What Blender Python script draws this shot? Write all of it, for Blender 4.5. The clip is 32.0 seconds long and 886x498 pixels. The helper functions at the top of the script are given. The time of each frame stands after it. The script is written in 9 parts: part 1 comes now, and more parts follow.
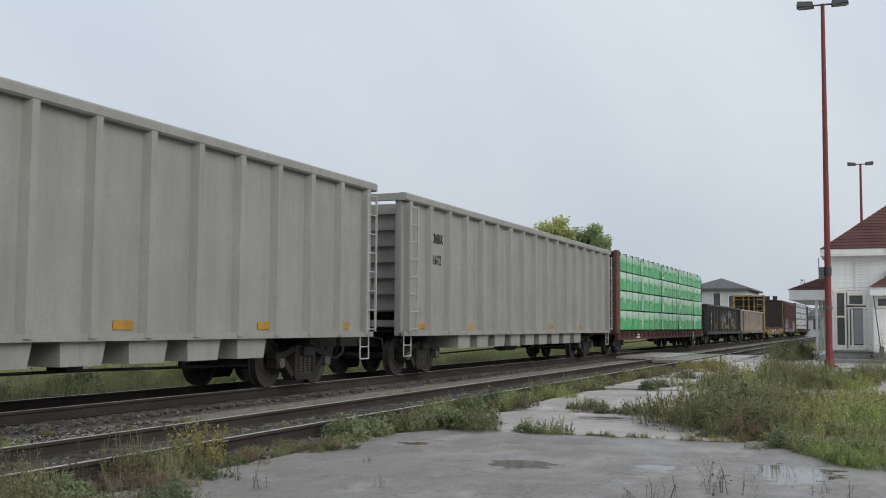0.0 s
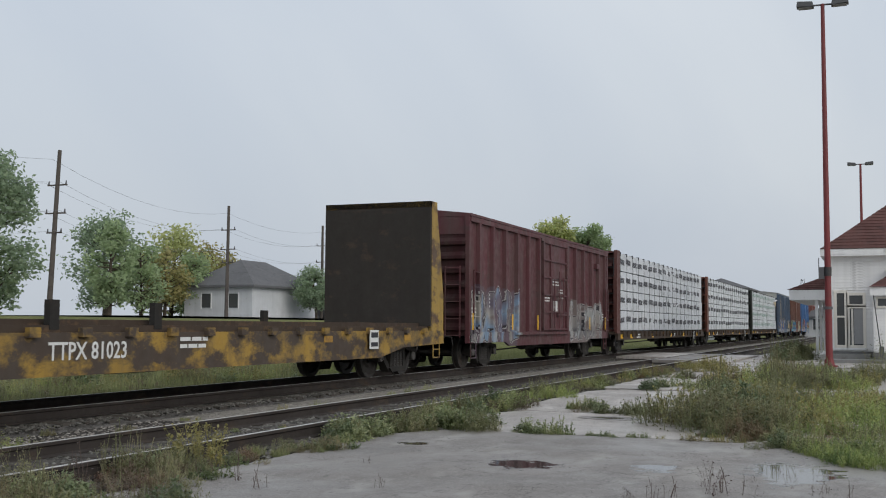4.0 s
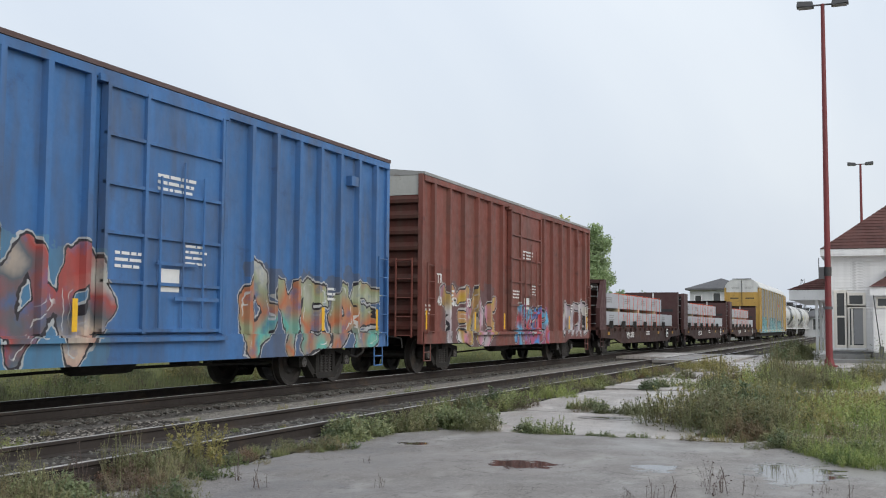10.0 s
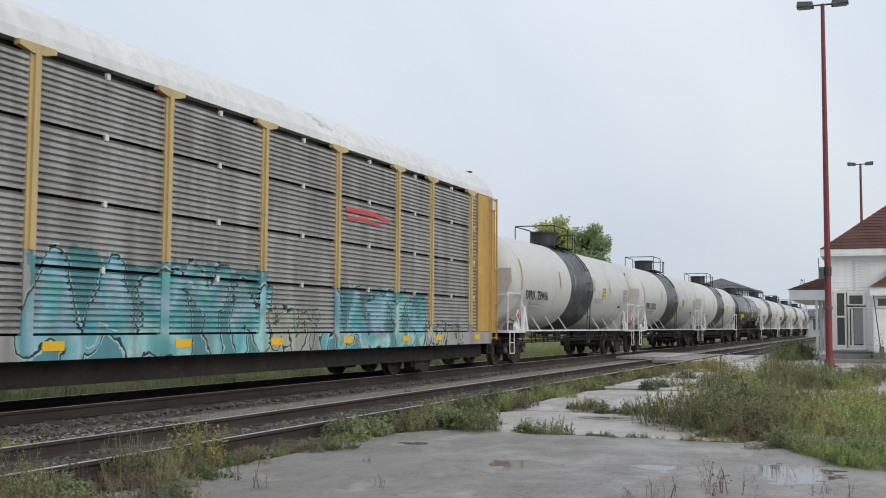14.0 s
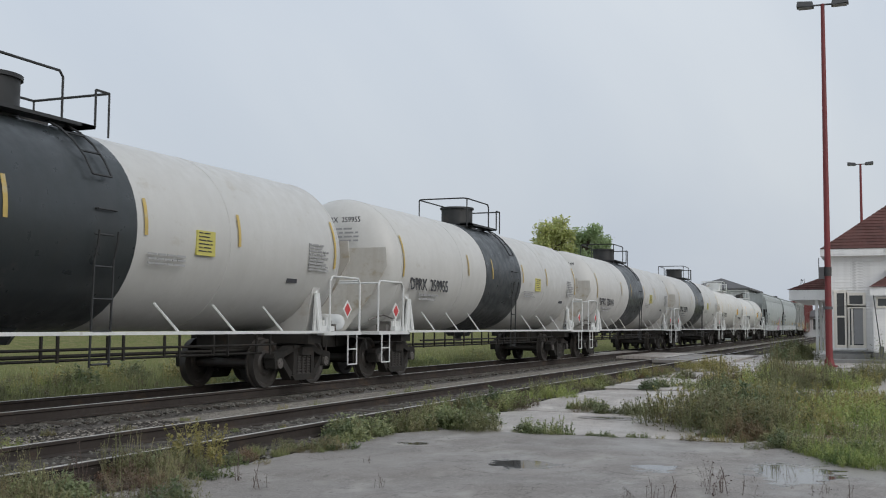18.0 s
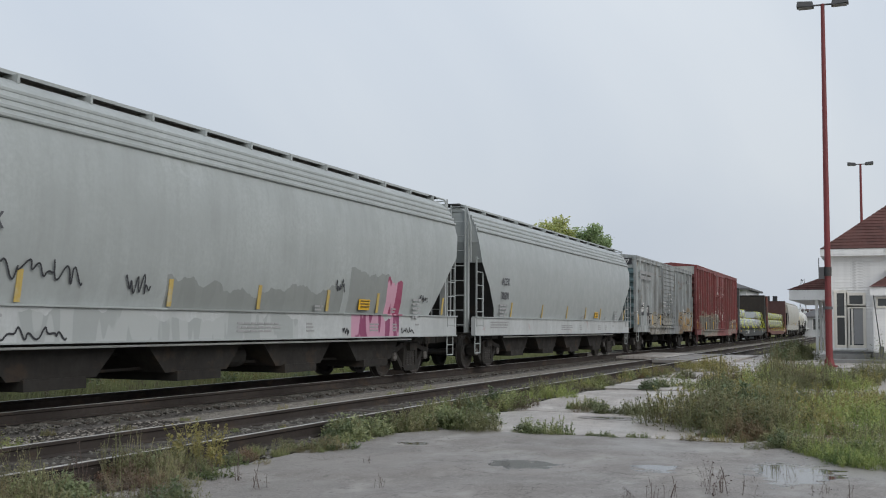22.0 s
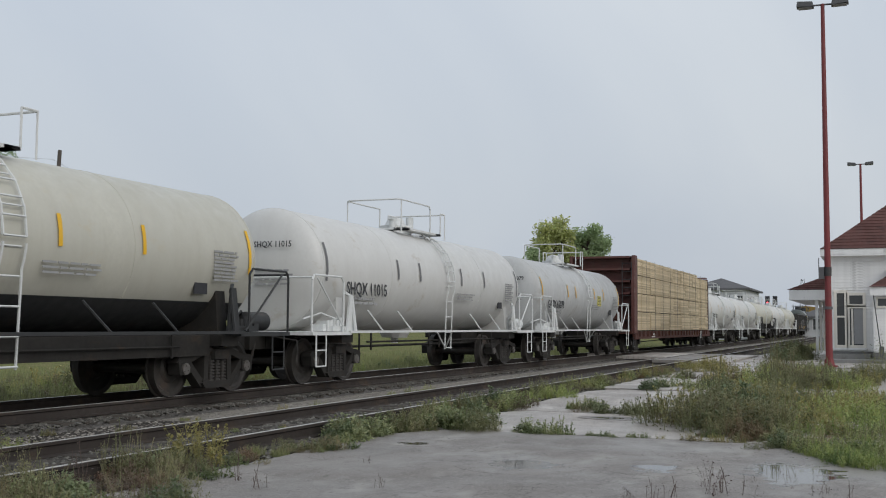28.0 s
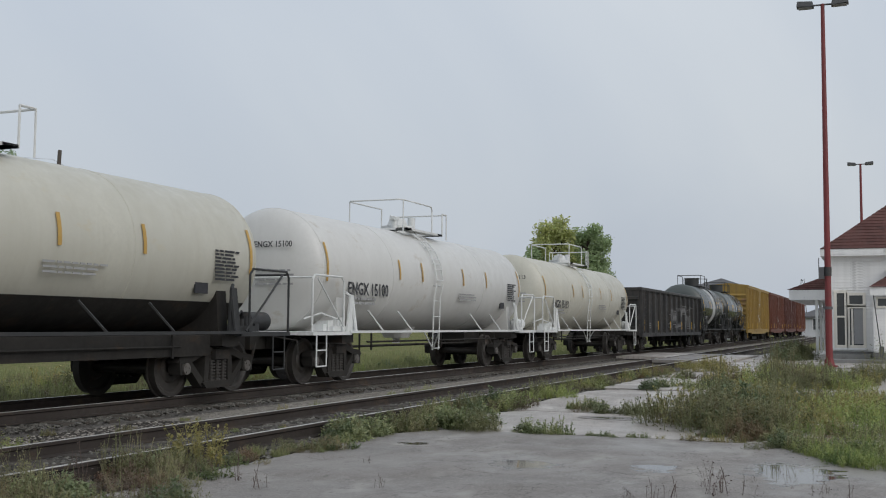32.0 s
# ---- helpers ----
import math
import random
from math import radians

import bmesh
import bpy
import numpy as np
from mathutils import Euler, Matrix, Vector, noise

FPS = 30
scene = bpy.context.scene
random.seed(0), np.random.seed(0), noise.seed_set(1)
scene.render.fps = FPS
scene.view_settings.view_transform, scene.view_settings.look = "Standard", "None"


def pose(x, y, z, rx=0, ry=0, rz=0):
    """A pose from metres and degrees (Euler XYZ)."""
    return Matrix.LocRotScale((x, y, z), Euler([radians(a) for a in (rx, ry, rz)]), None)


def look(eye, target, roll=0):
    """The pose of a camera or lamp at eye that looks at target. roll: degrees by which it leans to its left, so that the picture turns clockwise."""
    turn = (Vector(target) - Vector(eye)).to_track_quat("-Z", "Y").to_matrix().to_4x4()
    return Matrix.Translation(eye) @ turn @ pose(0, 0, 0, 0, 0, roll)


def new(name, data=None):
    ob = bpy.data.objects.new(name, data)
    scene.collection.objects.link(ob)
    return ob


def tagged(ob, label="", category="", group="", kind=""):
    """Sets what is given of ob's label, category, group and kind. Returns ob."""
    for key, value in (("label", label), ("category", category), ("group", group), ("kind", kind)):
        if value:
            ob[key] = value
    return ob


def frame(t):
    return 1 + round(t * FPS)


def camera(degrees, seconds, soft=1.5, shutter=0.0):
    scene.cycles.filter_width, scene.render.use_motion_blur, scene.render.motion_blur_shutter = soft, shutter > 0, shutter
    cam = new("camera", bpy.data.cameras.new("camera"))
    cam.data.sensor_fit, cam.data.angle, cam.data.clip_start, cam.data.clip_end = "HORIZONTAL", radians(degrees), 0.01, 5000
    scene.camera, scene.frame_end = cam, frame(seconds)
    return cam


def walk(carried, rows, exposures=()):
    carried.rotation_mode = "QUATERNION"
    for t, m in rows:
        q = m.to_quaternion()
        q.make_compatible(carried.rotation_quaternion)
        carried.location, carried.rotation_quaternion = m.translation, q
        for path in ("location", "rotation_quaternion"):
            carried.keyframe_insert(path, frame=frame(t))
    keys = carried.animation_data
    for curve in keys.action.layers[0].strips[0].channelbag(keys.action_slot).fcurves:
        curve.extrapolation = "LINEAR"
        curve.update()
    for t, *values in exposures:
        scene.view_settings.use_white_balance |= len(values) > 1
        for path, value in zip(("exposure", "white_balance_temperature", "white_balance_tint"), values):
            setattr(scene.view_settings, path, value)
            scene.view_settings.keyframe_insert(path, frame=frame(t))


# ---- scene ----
cam = camera(45.25, 32.0, soft=1.05, shutter=0.015)
EYE = Vector((0.0, 0.0, 1.191))
YAW, PITCH = radians(22.344), radians(4.102)
AHEAD = Vector((math.cos(YAW) * math.cos(PITCH), math.sin(YAW) * math.cos(PITCH), math.sin(PITCH)))
VIEW = look(EYE, EYE + AHEAD * 20, 0.367)
EXPOSURES = [(0.0, 0.08), (1.0, 0.1), (2.0, 0.06), (3.0, 0.0), (6.0, -0.04), (7.0, 0.0), (8.0, 0.13), (9.0, 0.32), (10.0, 0.32), (11.0, 0.18), (12.0, 0.02), (13.0, 0.0), (14.0, 0.24), (17.0, 0.08), (18.0, 0.0), (19.0, -0.03), (20.0, -0.06), (21.0, -0.1), (22.0, 0.07), (23.0, 0.14), (24.0, 0.29), (25.0, 0.09), (28.0, -0.06), (29.0, 0.0), (30.0, -0.04), (31.0, -0.14), (32.0, -0.1)]
walk(cam, [(0.0, VIEW), (32.0, VIEW)], exposures=EXPOSURES)

# ---- overcast sky ----
world = bpy.data.worlds.new("overcast_sky")
scene.world = world
world.use_nodes = True
wn, wl = world.node_tree.nodes, world.node_tree.links
wn.clear()
sky = wn.new("ShaderNodeTexSky")
sky.sky_type = "NISHITA"
sky.sun_disc = False
sky.sun_elevation, sky.sun_rotation = radians(32), radians(207)
sky.dust_density, sky.air_density = 4.0, 1.5
sky_dim = wn.new("ShaderNodeMixRGB")
sky_dim.blend_type = "MULTIPLY"
sky_dim.inputs[0].default_value = 1.0
sky_dim.inputs[2].default_value = (0.07, 0.07, 0.07, 1)
cloud = wn.new("ShaderNodeTexNoise")
cloud.inputs["Scale"].default_value = 2.2
cloud.inputs["Detail"].default_value = 5
cloud.inputs["Distortion"].default_value = 0.6
cloud_ramp = wn.new("ShaderNodeValToRGB")
cloud_ramp.color_ramp.elements[0].position, cloud_ramp.color_ramp.elements[0].color = 0.32, (0.575, 0.642, 0.742, 1)
cloud_ramp.color_ramp.elements[1].position, cloud_ramp.color_ramp.elements[1].color = 0.68, (0.705, 0.758, 0.822, 1)
sky_mix = wn.new("ShaderNodeMixRGB")
sky_mix.inputs[0].default_value = 0.88
back = wn.new("ShaderNodeBackground")
wout = wn.new("ShaderNodeOutputWorld")
wl.new(sky.outputs[0], sky_dim.inputs[1])
wl.new(sky_dim.outputs[0], sky_mix.inputs[1])
wl.new(cloud.outputs["Fac"], cloud_ramp.inputs[0])
wl.new(cloud_ramp.outputs[0], sky_mix.inputs[2])
sky_at, sky_z, lift = wn.new("ShaderNodeTexCoord"), wn.new("ShaderNodeSeparateXYZ"), wn.new("ShaderNodeMapRange")
lift.inputs["From Min"].default_value, lift.inputs["From Max"].default_value = 0.0, 0.34
lift.inputs["To Min"].default_value, lift.inputs["To Max"].default_value = 0.9, 1.05
wl.new(sky_at.outputs["Generated"], sky_z.inputs[0])
wl.new(sky_z.outputs["Z"], lift.inputs["Value"])
wl.new(lift.outputs[0], back.inputs["Strength"])
wl.new(sky_mix.outputs[0], back.inputs["Color"])
wl.new(back.outputs[0], wout.inputs[0])

sun_data = bpy.data.lights.new("sun", "SUN")
sun_data.energy, sun_data.angle, sun_data.color = 1.15, radians(40), (1.0, 0.97, 0.93)
sun = new("sun", sun_data)
sun.matrix_world = look((-8, -38, 28), (12, 2, 0))

# ---- mesh helpers ----


class Mesh:
    def __init__(self):
        self.v, self.f = [], []

    def box(self, x0, x1, y0, y1, z0, z1):
        n = len(self.v)
        self.v += [(x0, y0, z0), (x1, y0, z0), (x1, y1, z0), (x0, y1, z0), (x0, y0, z1), (x1, y0, z1), (x1, y1, z1), (x0, y1, z1)]
        self.f += [tuple(n + i for i in q) for q in ((0, 3, 2, 1), (4, 5, 6, 7), (0, 1, 5, 4), (1, 2, 6, 5), (2, 3, 7, 6), (3, 0, 4, 7))]
        return self

    def soft_box(self, x0, x1, y0, y1, z0, z1, b=0.02):
        """A box whose long edges (along x) are rounded off."""
        pts = [(y0 + b, z0), (y1 - b, z0), (y1, z0 + b), (y1, z1 - b), (y1 - b, z1), (y0 + b, z1), (y0, z1 - b), (y0, z0 + b)]
        return self.prism(pts, "x", x0, x1)

    def prism(self, pts, axis, c0, c1):
        """The outline pts, drawn across an axis, from c0 to c1 along it."""
        n, k = len(self.v), len(pts)
        for c in (c0, c1):
            for a, b in pts:
                self.v.append({"x": (c, a, b), "y": (a, c, b), "z": (a, b, c)}[axis])
        self.f.append(tuple(range(n, n + k)))
        self.f.append(tuple(range(n + 2 * k - 1, n + k - 1, -1)))
        self.f += [(n + i, n + k + i, n + k + (i + 1) % k, n + (i + 1) % k) for i in range(k)]
        return self

    def cyl(self, p0, p1, r0, r1=None, n=8):
        r1 = r0 if r1 is None else r1
        p0, p1 = Vector(p0), Vector(p1)
        d = (p1 - p0).normalized()
        a = d.orthogonal().normalized()
        b = d.cross(a)
        s = len(self.v)
        for p, r in ((p0, r0), (p1, r1)):
            for i in range(n):
                w = 2 * math.pi * i / n
                q = p + a * (r * math.cos(w)) + b * (r * math.sin(w))
                self.v.append((q.x, q.y, q.z))
        self.f.append(tuple(range(s + n - 1, s - 1, -1)))
        self.f.append(tuple(range(s + n, s + 2 * n)))
        self.f += [(s + i, s + (i + 1) % n, s + n + (i + 1) % n, s + n + i) for i in range(n)]
        return self

    def tube(self, pts, r, n=6):
        for a, b in zip(pts, pts[1:]):
            self.cyl(a, b, r, None, n)
        return self

    def lathe_x(self, prof, y, z, n=32):
        """Rings of (x, radius) about an axis along x."""
        s = len(self.v)
        for x, r in prof:
            for i in range(n):
                w = 2 * math.pi * i / n
                self.v.append((x, y + r * math.sin(w), z + r * math.cos(w)))
        for j in range(len(prof) - 1):
            for i in range(n):
                a, b = s + j * n, s + (j + 1) * n
                self.f.append((a + i, a + (i + 1) % n, b + (i + 1) % n, b + i))
        self.f.append(tuple(range(s + n - 1, s - 1, -1)))
        e = s + (len(prof) - 1) * n
        self.f.append(tuple(range(e, e + n)))
        return self

    def sheet(self, rows):
        """A grid of points, row by row."""
        s, k = len(self.v), len(rows[0])
        for row in rows:
            self.v += [tuple(q) for q in row]
        for j in range(len(rows) - 1):
            for i in range(k - 1):
                a = s + j * k + i
                self.f.append((a, a + 1, a + k + 1, a + k))
        return self

    def quad(self, a, b, c, d):
        n = len(self.v)
        self.v += [tuple(a), tuple(b), tuple(c), tuple(d)]
        self.f.append((n, n + 1, n + 2, n + 3))
        return self

    def tri(self, a, b, c):
        n = len(self.v)
        self.v += [tuple(a), tuple(b), tuple(c)]
        self.f.append((n, n + 1, n + 2))
        return self

    def data(self, name, material, smooth=False, fix=True):
        me = bpy.data.meshes.new(name)
        me.from_pydata(self.v, [], self.f)
        if fix:
            bm = bmesh.new()
            bm.from_mesh(me)
            bmesh.ops.recalc_face_normals(bm, faces=bm.faces)
            bm.to_mesh(me)
            bm.free()
        if smooth:
            me.polygons.foreach_set("use_smooth", [True] * len(me.polygons))
            me.set_sharp_from_angle(angle=radians(38))
        me.materials.append(material)
        return me


def part(name, mesh, material, parent, label="", smooth=False, at=None, fix=True):
    """One mesh object under a thing or a part; mesh: a Mesh, or mesh data to share."""
    me = mesh.data(name, material, smooth, fix) if isinstance(mesh, Mesh) else mesh
    ob = new(name, me)
    ob.parent = parent
    if at is not None:
        ob.matrix_basis = at
    return tagged(ob, label) if label else ob


def solid(name, mesh, material, label, category, kind="", group="", smooth=False, at=None, fix=True):
    me = mesh.data(name, material, smooth, fix) if isinstance(mesh, Mesh) else mesh
    ob = new(name, me)
    if at is not None:
        ob.matrix_basis = at
    return tagged(ob, label, category, group, kind)


def thing(name, label, category, group="", at=None):
    ob = new(name)
    ob.empty_display_size = 0.3
    if at is not None:
        ob.matrix_basis = at
    return tagged(ob, label, category, group)


# ---- materials ----


def nodes_of(name):
    m = bpy.data.materials.new(name)
    m.use_nodes = True
    nt = m.node_tree
    return m, nt.nodes, nt.links, nt.nodes["Principled BSDF"]


def mixed(nt, links, fac, a, b, blend="MIX"):
    """A mix of two colours, each a tuple or a socket; fac: a number or a socket."""
    n = nt.new("ShaderNodeMixRGB")
    n.blend_type = blend
    for s, q in zip(n.inputs, (fac, a, b)):
        if isinstance(q, (int, float)):
            s.default_value = q
        elif isinstance(q, tuple):
            s.default_value = (*q, 1)
        else:
            links.new(q, s)
    return n.outputs[0]


def noise_fac(nt, links, scale, stretch=(1, 1, 1), lo=0.4, hi=0.6, detail=4, seed=0.0, rough=0.55):
    """A noise in the thing's own metres, pulled out along its axes, as a fac from 0 to 1."""
    tc = nt.new("ShaderNodeTexCoord")
    mp = nt.new("ShaderNodeMapping")
    mp.inputs["Scale"].default_value = stretch
    mp.inputs["Location"].default_value = (seed, seed * 1.7, seed * 0.3)
    links.new(tc.outputs["Object"], mp.inputs["Vector"])
    no = nt.new("ShaderNodeTexNoise")
    no.inputs["Scale"].default_value, no.inputs["Detail"].default_value = scale, detail
    no.inputs["Roughness"].default_value = rough
    links.new(mp.outputs[0], no.inputs["Vector"])
    mr = nt.new("ShaderNodeMapRange")
    mr.inputs["From Min"].default_value, mr.inputs["From Max"].default_value = lo, hi
    links.new(no.outputs["Fac"], mr.inputs["Value"])
    return mr.outputs[0]


def bump_to(nt, links, bsdf, fac, strength, dist=0.02):
    b = nt.new("ShaderNodeBump")
    b.inputs["Strength"].default_value, b.inputs["Distance"].default_value = strength, dist
    links.new(fac, b.inputs["Height"])
    links.new(b.outputs[0], bsdf.inputs["Normal"])


BASE_OF = {}


def paint(name, colour, rough=0.5, metal=0.0, wear=None, wear_amount=0.5, grime=0.35, var=0.12, bump=0.15, jitter=0.0, grime_colour=(0.07, 0.06, 0.05), fade=0.0):
    """Weathered paint or metal: two scales of tone, streaks of grime that run down, patches of wear."""
    m, nt, links, bsdf = nodes_of(name)
    c = colour
    dark = tuple(q * (1 - var) for q in c)
    light = tuple(min(1, q * (1 + var)) for q in c)
    col = mixed(nt, links, noise_fac(nt, links, 0.7, lo=0.3, hi=0.7), dark, light)
    col = mixed(nt, links, noise_fac(nt, links, 14, lo=0.35, hi=0.8, seed=3), col, tuple(q * (1 - var * 0.8) for q in c))
    if wear:
        w = noise_fac(nt, links, 1.3, (1, 1, 1.6), 0.66 - 0.22 * wear_amount, 0.74 - 0.18 * wear_amount, 8, 5, 0.68)
        col = mixed(nt, links, w, col, wear)
    if grime:
        g = noise_fac(nt, links, 1.6, (2.2, 2.2, 0.22), 0.42, 0.78, 6, 9, 0.6)
        gm = nt.new("ShaderNodeMath")
        gm.operation = "MULTIPLY"
        gm.inputs[1].default_value = grime
        links.new(g, gm.inputs[0])
        col = mixed(nt, links, gm.outputs[0], col, grime_colour)
    if fade:
        f = noise_fac(nt, links, 1.1, (1.7, 1.7, 0.13), 0.46, 0.8, 6, 23, 0.62)
        fm = nt.new("ShaderNodeMath")
        fm.operation = "MULTIPLY"
        fm.inputs[1].default_value = fade
        links.new(f, fm.inputs[0])
        col = mixed(nt, links, fm.outputs[0], col, tuple(min(1, q * 1.5 + 0.04) for q in c))
    if jitter:
        oi = nt.new("ShaderNodeObjectInfo")
        hs = nt.new("ShaderNodeHueSaturation")
        mr = nt.new("ShaderNodeMapRange")
        mr.inputs["To Min"].default_value, mr.inputs["To Max"].default_value = 1 - jitter, 1 + jitter
        links.new(oi.outputs["Random"], mr.inputs["Value"])
        links.new(mr.outputs[0], hs.inputs["Value"])
        links.new(col, hs.inputs["Color"])
        col = hs.outputs[0]
    links.new(col, bsdf.inputs["Base Color"])
    rv = nt.new("ShaderNodeMapRange")
    rv.inputs["To Min"].default_value, rv.inputs["To Max"].default_value = max(0.05, rough - 0.12), min(1, rough + 0.15)
    links.new(noise_fac(nt, links, 4, lo=0.3, hi=0.7, seed=1), rv.inputs["Value"])
    links.new(rv.outputs[0], bsdf.inputs["Roughness"])
    bsdf.inputs["Metallic"].default_value = metal
    bsdf.inputs["Specular IOR Level"].default_value = 0.2 if rough >= 0.7 else 0.5
    if bump:
        bump_to(nt, links, bsdf, noise_fac(nt, links, 6, lo=0.2, hi=0.8, detail=5, seed=2), bump, 0.01)
    return m


def plain(name, colour, rough=0.6, metal=0.0, var=0.1):
    return paint(name, colour, rough, metal, None, 0, 0, var, 0)


def overpaint(name, base, patches, rough=0.5, grime=0.18):
    """Paint with plain touched-up blotches: (x0, x1, z0, z1, colour, other colour), ragged at their upper edge."""
    m = paint(name, base, rough, grime=grime)
    nt, links = m.node_tree.nodes, m.node_tree.links
    bsdf = nt["Principled BSDF"]
    col = bsdf.inputs["Base Color"].links[0].from_socket
    tc = nt.new("ShaderNodeTexCoord")
    sep = nt.new("ShaderNodeSeparateXYZ")
    links.new(tc.outputs["Object"], sep.inputs[0])
    for k, (x0, x1, z0, z1, one, two) in enumerate(patches):
        rag = noise_fac(nt, links, 0.9, (1, 0, 0.3), 0.3, 0.7, 4, 31.3 + k)
        up = nt.new("ShaderNodeMath")
        up.operation = "MULTIPLY_ADD"
        up.inputs[1].default_value, up.inputs[2].default_value = 0.5, z1 - 0.35
        links.new(rag, up.inputs[0])
        outs = []
        for a, b in ((up.outputs[0], sep.outputs["Z"]), (sep.outputs["Z"], z0), (sep.outputs["X"], x0), (x1, sep.outputs["X"])):
            n = nt.new("ShaderNodeMath")
            n.operation = "GREATER_THAN"
            for s, q in zip(n.inputs, (a, b)):
                if isinstance(q, (int, float)):
                    s.default_value = q
                else:
                    links.new(q, s)
            outs.append(n.outputs[0])
        inside = outs[0]
        for o in outs[1:]:
            n = nt.new("ShaderNodeMath")
            n.operation = "MULTIPLY"
            links.new(inside, n.inputs[0])
            links.new(o, n.inputs[1])
            inside = n.outputs[0]
        fill = mixed(nt, links, noise_fac(nt, links, 2.2, (1.6, 0, 0.35), 0.49, 0.51, 1, 3 + k), one, two)
        col = mixed(nt, links, inside, col, fill)
    links.new(col, bsdf.inputs["Base Color"])
    return m


SHAPES = (
    ((0, 0, 0.4, 1), (0.4, 1, 1, 0.1), (0.2, 0.35, 0.8, 0.4)), ((1, 0.95, 0.1, 0.75), (0.1, 0.75, 0.9, 0.3), (0.9, 0.3, 0, 0)),
    ((0, 0, 0.1, 1), (0.1, 1, 1, 0.9), (0.1, 0.5, 0.8, 0.5), (0, 0, 1, 0.1)), ((0.1, 0, 0, 1), (0.1, 0.45, 1, 1), (0.3, 0.55, 1, 0)),
    ((0, 1, 0.1, 0.1), (0.1, 0.1, 0.8, 0), (0.8, 0, 1, 0.95)), ((0.5, 0.5, 0, 1), (0.5, 0.5, 1, 1), (0.5, 0.5, 0.4, 0)),
    ((0.2, 0, 0, 0.6), (0, 0.6, 0.5, 1), (0.5, 1, 1, 0.5), (1, 0.5, 0.2, 0)), ((0, 0.05, 0.1, 1), (0.1, 1, 0.9, 0.05), (0.9, 0.05, 1, 1)))


def tagged_paint(name, base, patches, rough=0.55, grime=0.3, wear=None, wear_amount=0.4, letter=0.56, rim=(0.025, 0.022, 0.03), fade=0.4, halo_colour=(0.5, 0.5, 0.48), cloudy=0.55):
    """Paint with sprayed lettering: patches of (x0, x1, z0, z1, fill colours). Each is a row of swollen strokes in the fills, with a
    contour in rim, a halo round it and highlights in it, on a thin cloud of the last colour; bare paint shows through."""
    m = paint(name, base, rough, wear=wear, wear_amount=wear_amount, grime=grime, fade=fade)
    BASE_OF[name] = base
    nt, links = m.node_tree.nodes, m.node_tree.links
    bsdf = nt["Principled BSDF"]
    col = bsdf.inputs["Base Color"].links[0].from_socket
    tc = nt.new("ShaderNodeTexCoord")
    sep = nt.new("ShaderNodeSeparateXYZ")
    links.new(tc.outputs["Object"], sep.inputs[0])
    rnd = random.Random(len(name) * 7 + len(patches))

    def fed(n, values):
        for s, q in zip(n.inputs, values):
            if q is None:
                continue
            if isinstance(q, (int, float, tuple)):
                s.default_value = q
            else:
                links.new(q, s)

    def math_of(op, a, b=None, c=None, clamp=False):
        n = nt.new("ShaderNodeMath")
        n.operation, n.use_clamp = op, clamp
        fed(n, (a, b, c))
        return n.outputs[0]

    def vec_of(op, a, b=None, c=None, out=0):
        n = nt.new("ShaderNodeVectorMath")
        n.operation = op
        fed(n, (a, b, c))
        return n.outputs[out]

    X, Z = sep.outputs["X"], sep.outputs["Z"]
    flat = nt.new("ShaderNodeCombineXYZ")
    links.new(X, flat.inputs["X"])
    links.new(Z, flat.inputs["Z"])
    bent = nt.new("ShaderNodeCombineXYZ")
    for axis, seed, much in (("X", 0.0, 0.55), ("Z", 31.0, 0.45)):
        wobble = nt.new("ShaderNodeTexNoise")
        wobble.inputs["Scale"].default_value, wobble.inputs["Detail"].default_value = 2.1, 3.0
        links.new(vec_of("ADD", flat.outputs[0], (seed, seed, 0.0)), wobble.inputs["Vector"])
        links.new(math_of("MULTIPLY", math_of("SUBTRACT", wobble.outputs["Fac"], 0.5), much), bent.inputs[axis])
    P = vec_of("ADD", flat.outputs[0], bent.outputs[0])
    for k, (x0, x1, z0, z1, fills) in enumerate(patches):
        tall = z1 - z0
        count = max(1, round((x1 - x0) / (letter * tall)))
        wide = (x1 - x0) / count
        r = 0.175 * min(wide, tall)
        dist = None
        for i in range(count):
            flip, lift = rnd.random() < 0.4, rnd.uniform(0.0, 0.16) * tall
            lean = rnd.uniform(-0.06, 0.16) * wide
            for ax, az, bx, bz in rnd.choice(SHAPES):
                ends = []
                for u, v in ((ax, az), (bx, bz)):
                    u = 1 - u if flip else u
                    ends.append(Vector((x0 + wide * i + r + u * max(0.1, wide - 1.7 * r) + lean * v, 0, z0 + r + v * (tall - 2.1 * r - lift))))
                a, d = ends[0], ends[1] - ends[0]
                pa = vec_of("SUBTRACT", P, tuple(a))
                h = math_of("MULTIPLY", vec_of("DOT_PRODUCT", pa, tuple(d / d.length_squared), out=1), 1.0, clamp=True)
                along = nt.new("ShaderNodeVectorMath")
                along.operation = "SCALE"
                along.inputs[0].default_value = tuple(-d)
                links.new(h, along.inputs["Scale"])
                seg = vec_of("LENGTH", vec_of("ADD", along.outputs[0], pa), out=1)
                dist = seg if dist is None else math_of("SMOOTH_MIN", dist, seg, 0.06)
        # a thin cloud behind the strokes
        rag = noise_fac(nt, links, 1.3, (1, 0, 1), 0.25, 0.75, 4, 5.3 + k)
        inx = math_of("MINIMUM", math_of("SUBTRACT", X, x0), math_of("SUBTRACT", x1, X))
        inz = math_of("SUBTRACT", z1, Z)
        cloud = math_of("LESS_THAN", math_of("MULTIPLY_ADD", rag, 0.7, -0.2), math_of("MINIMUM", inx, inz))
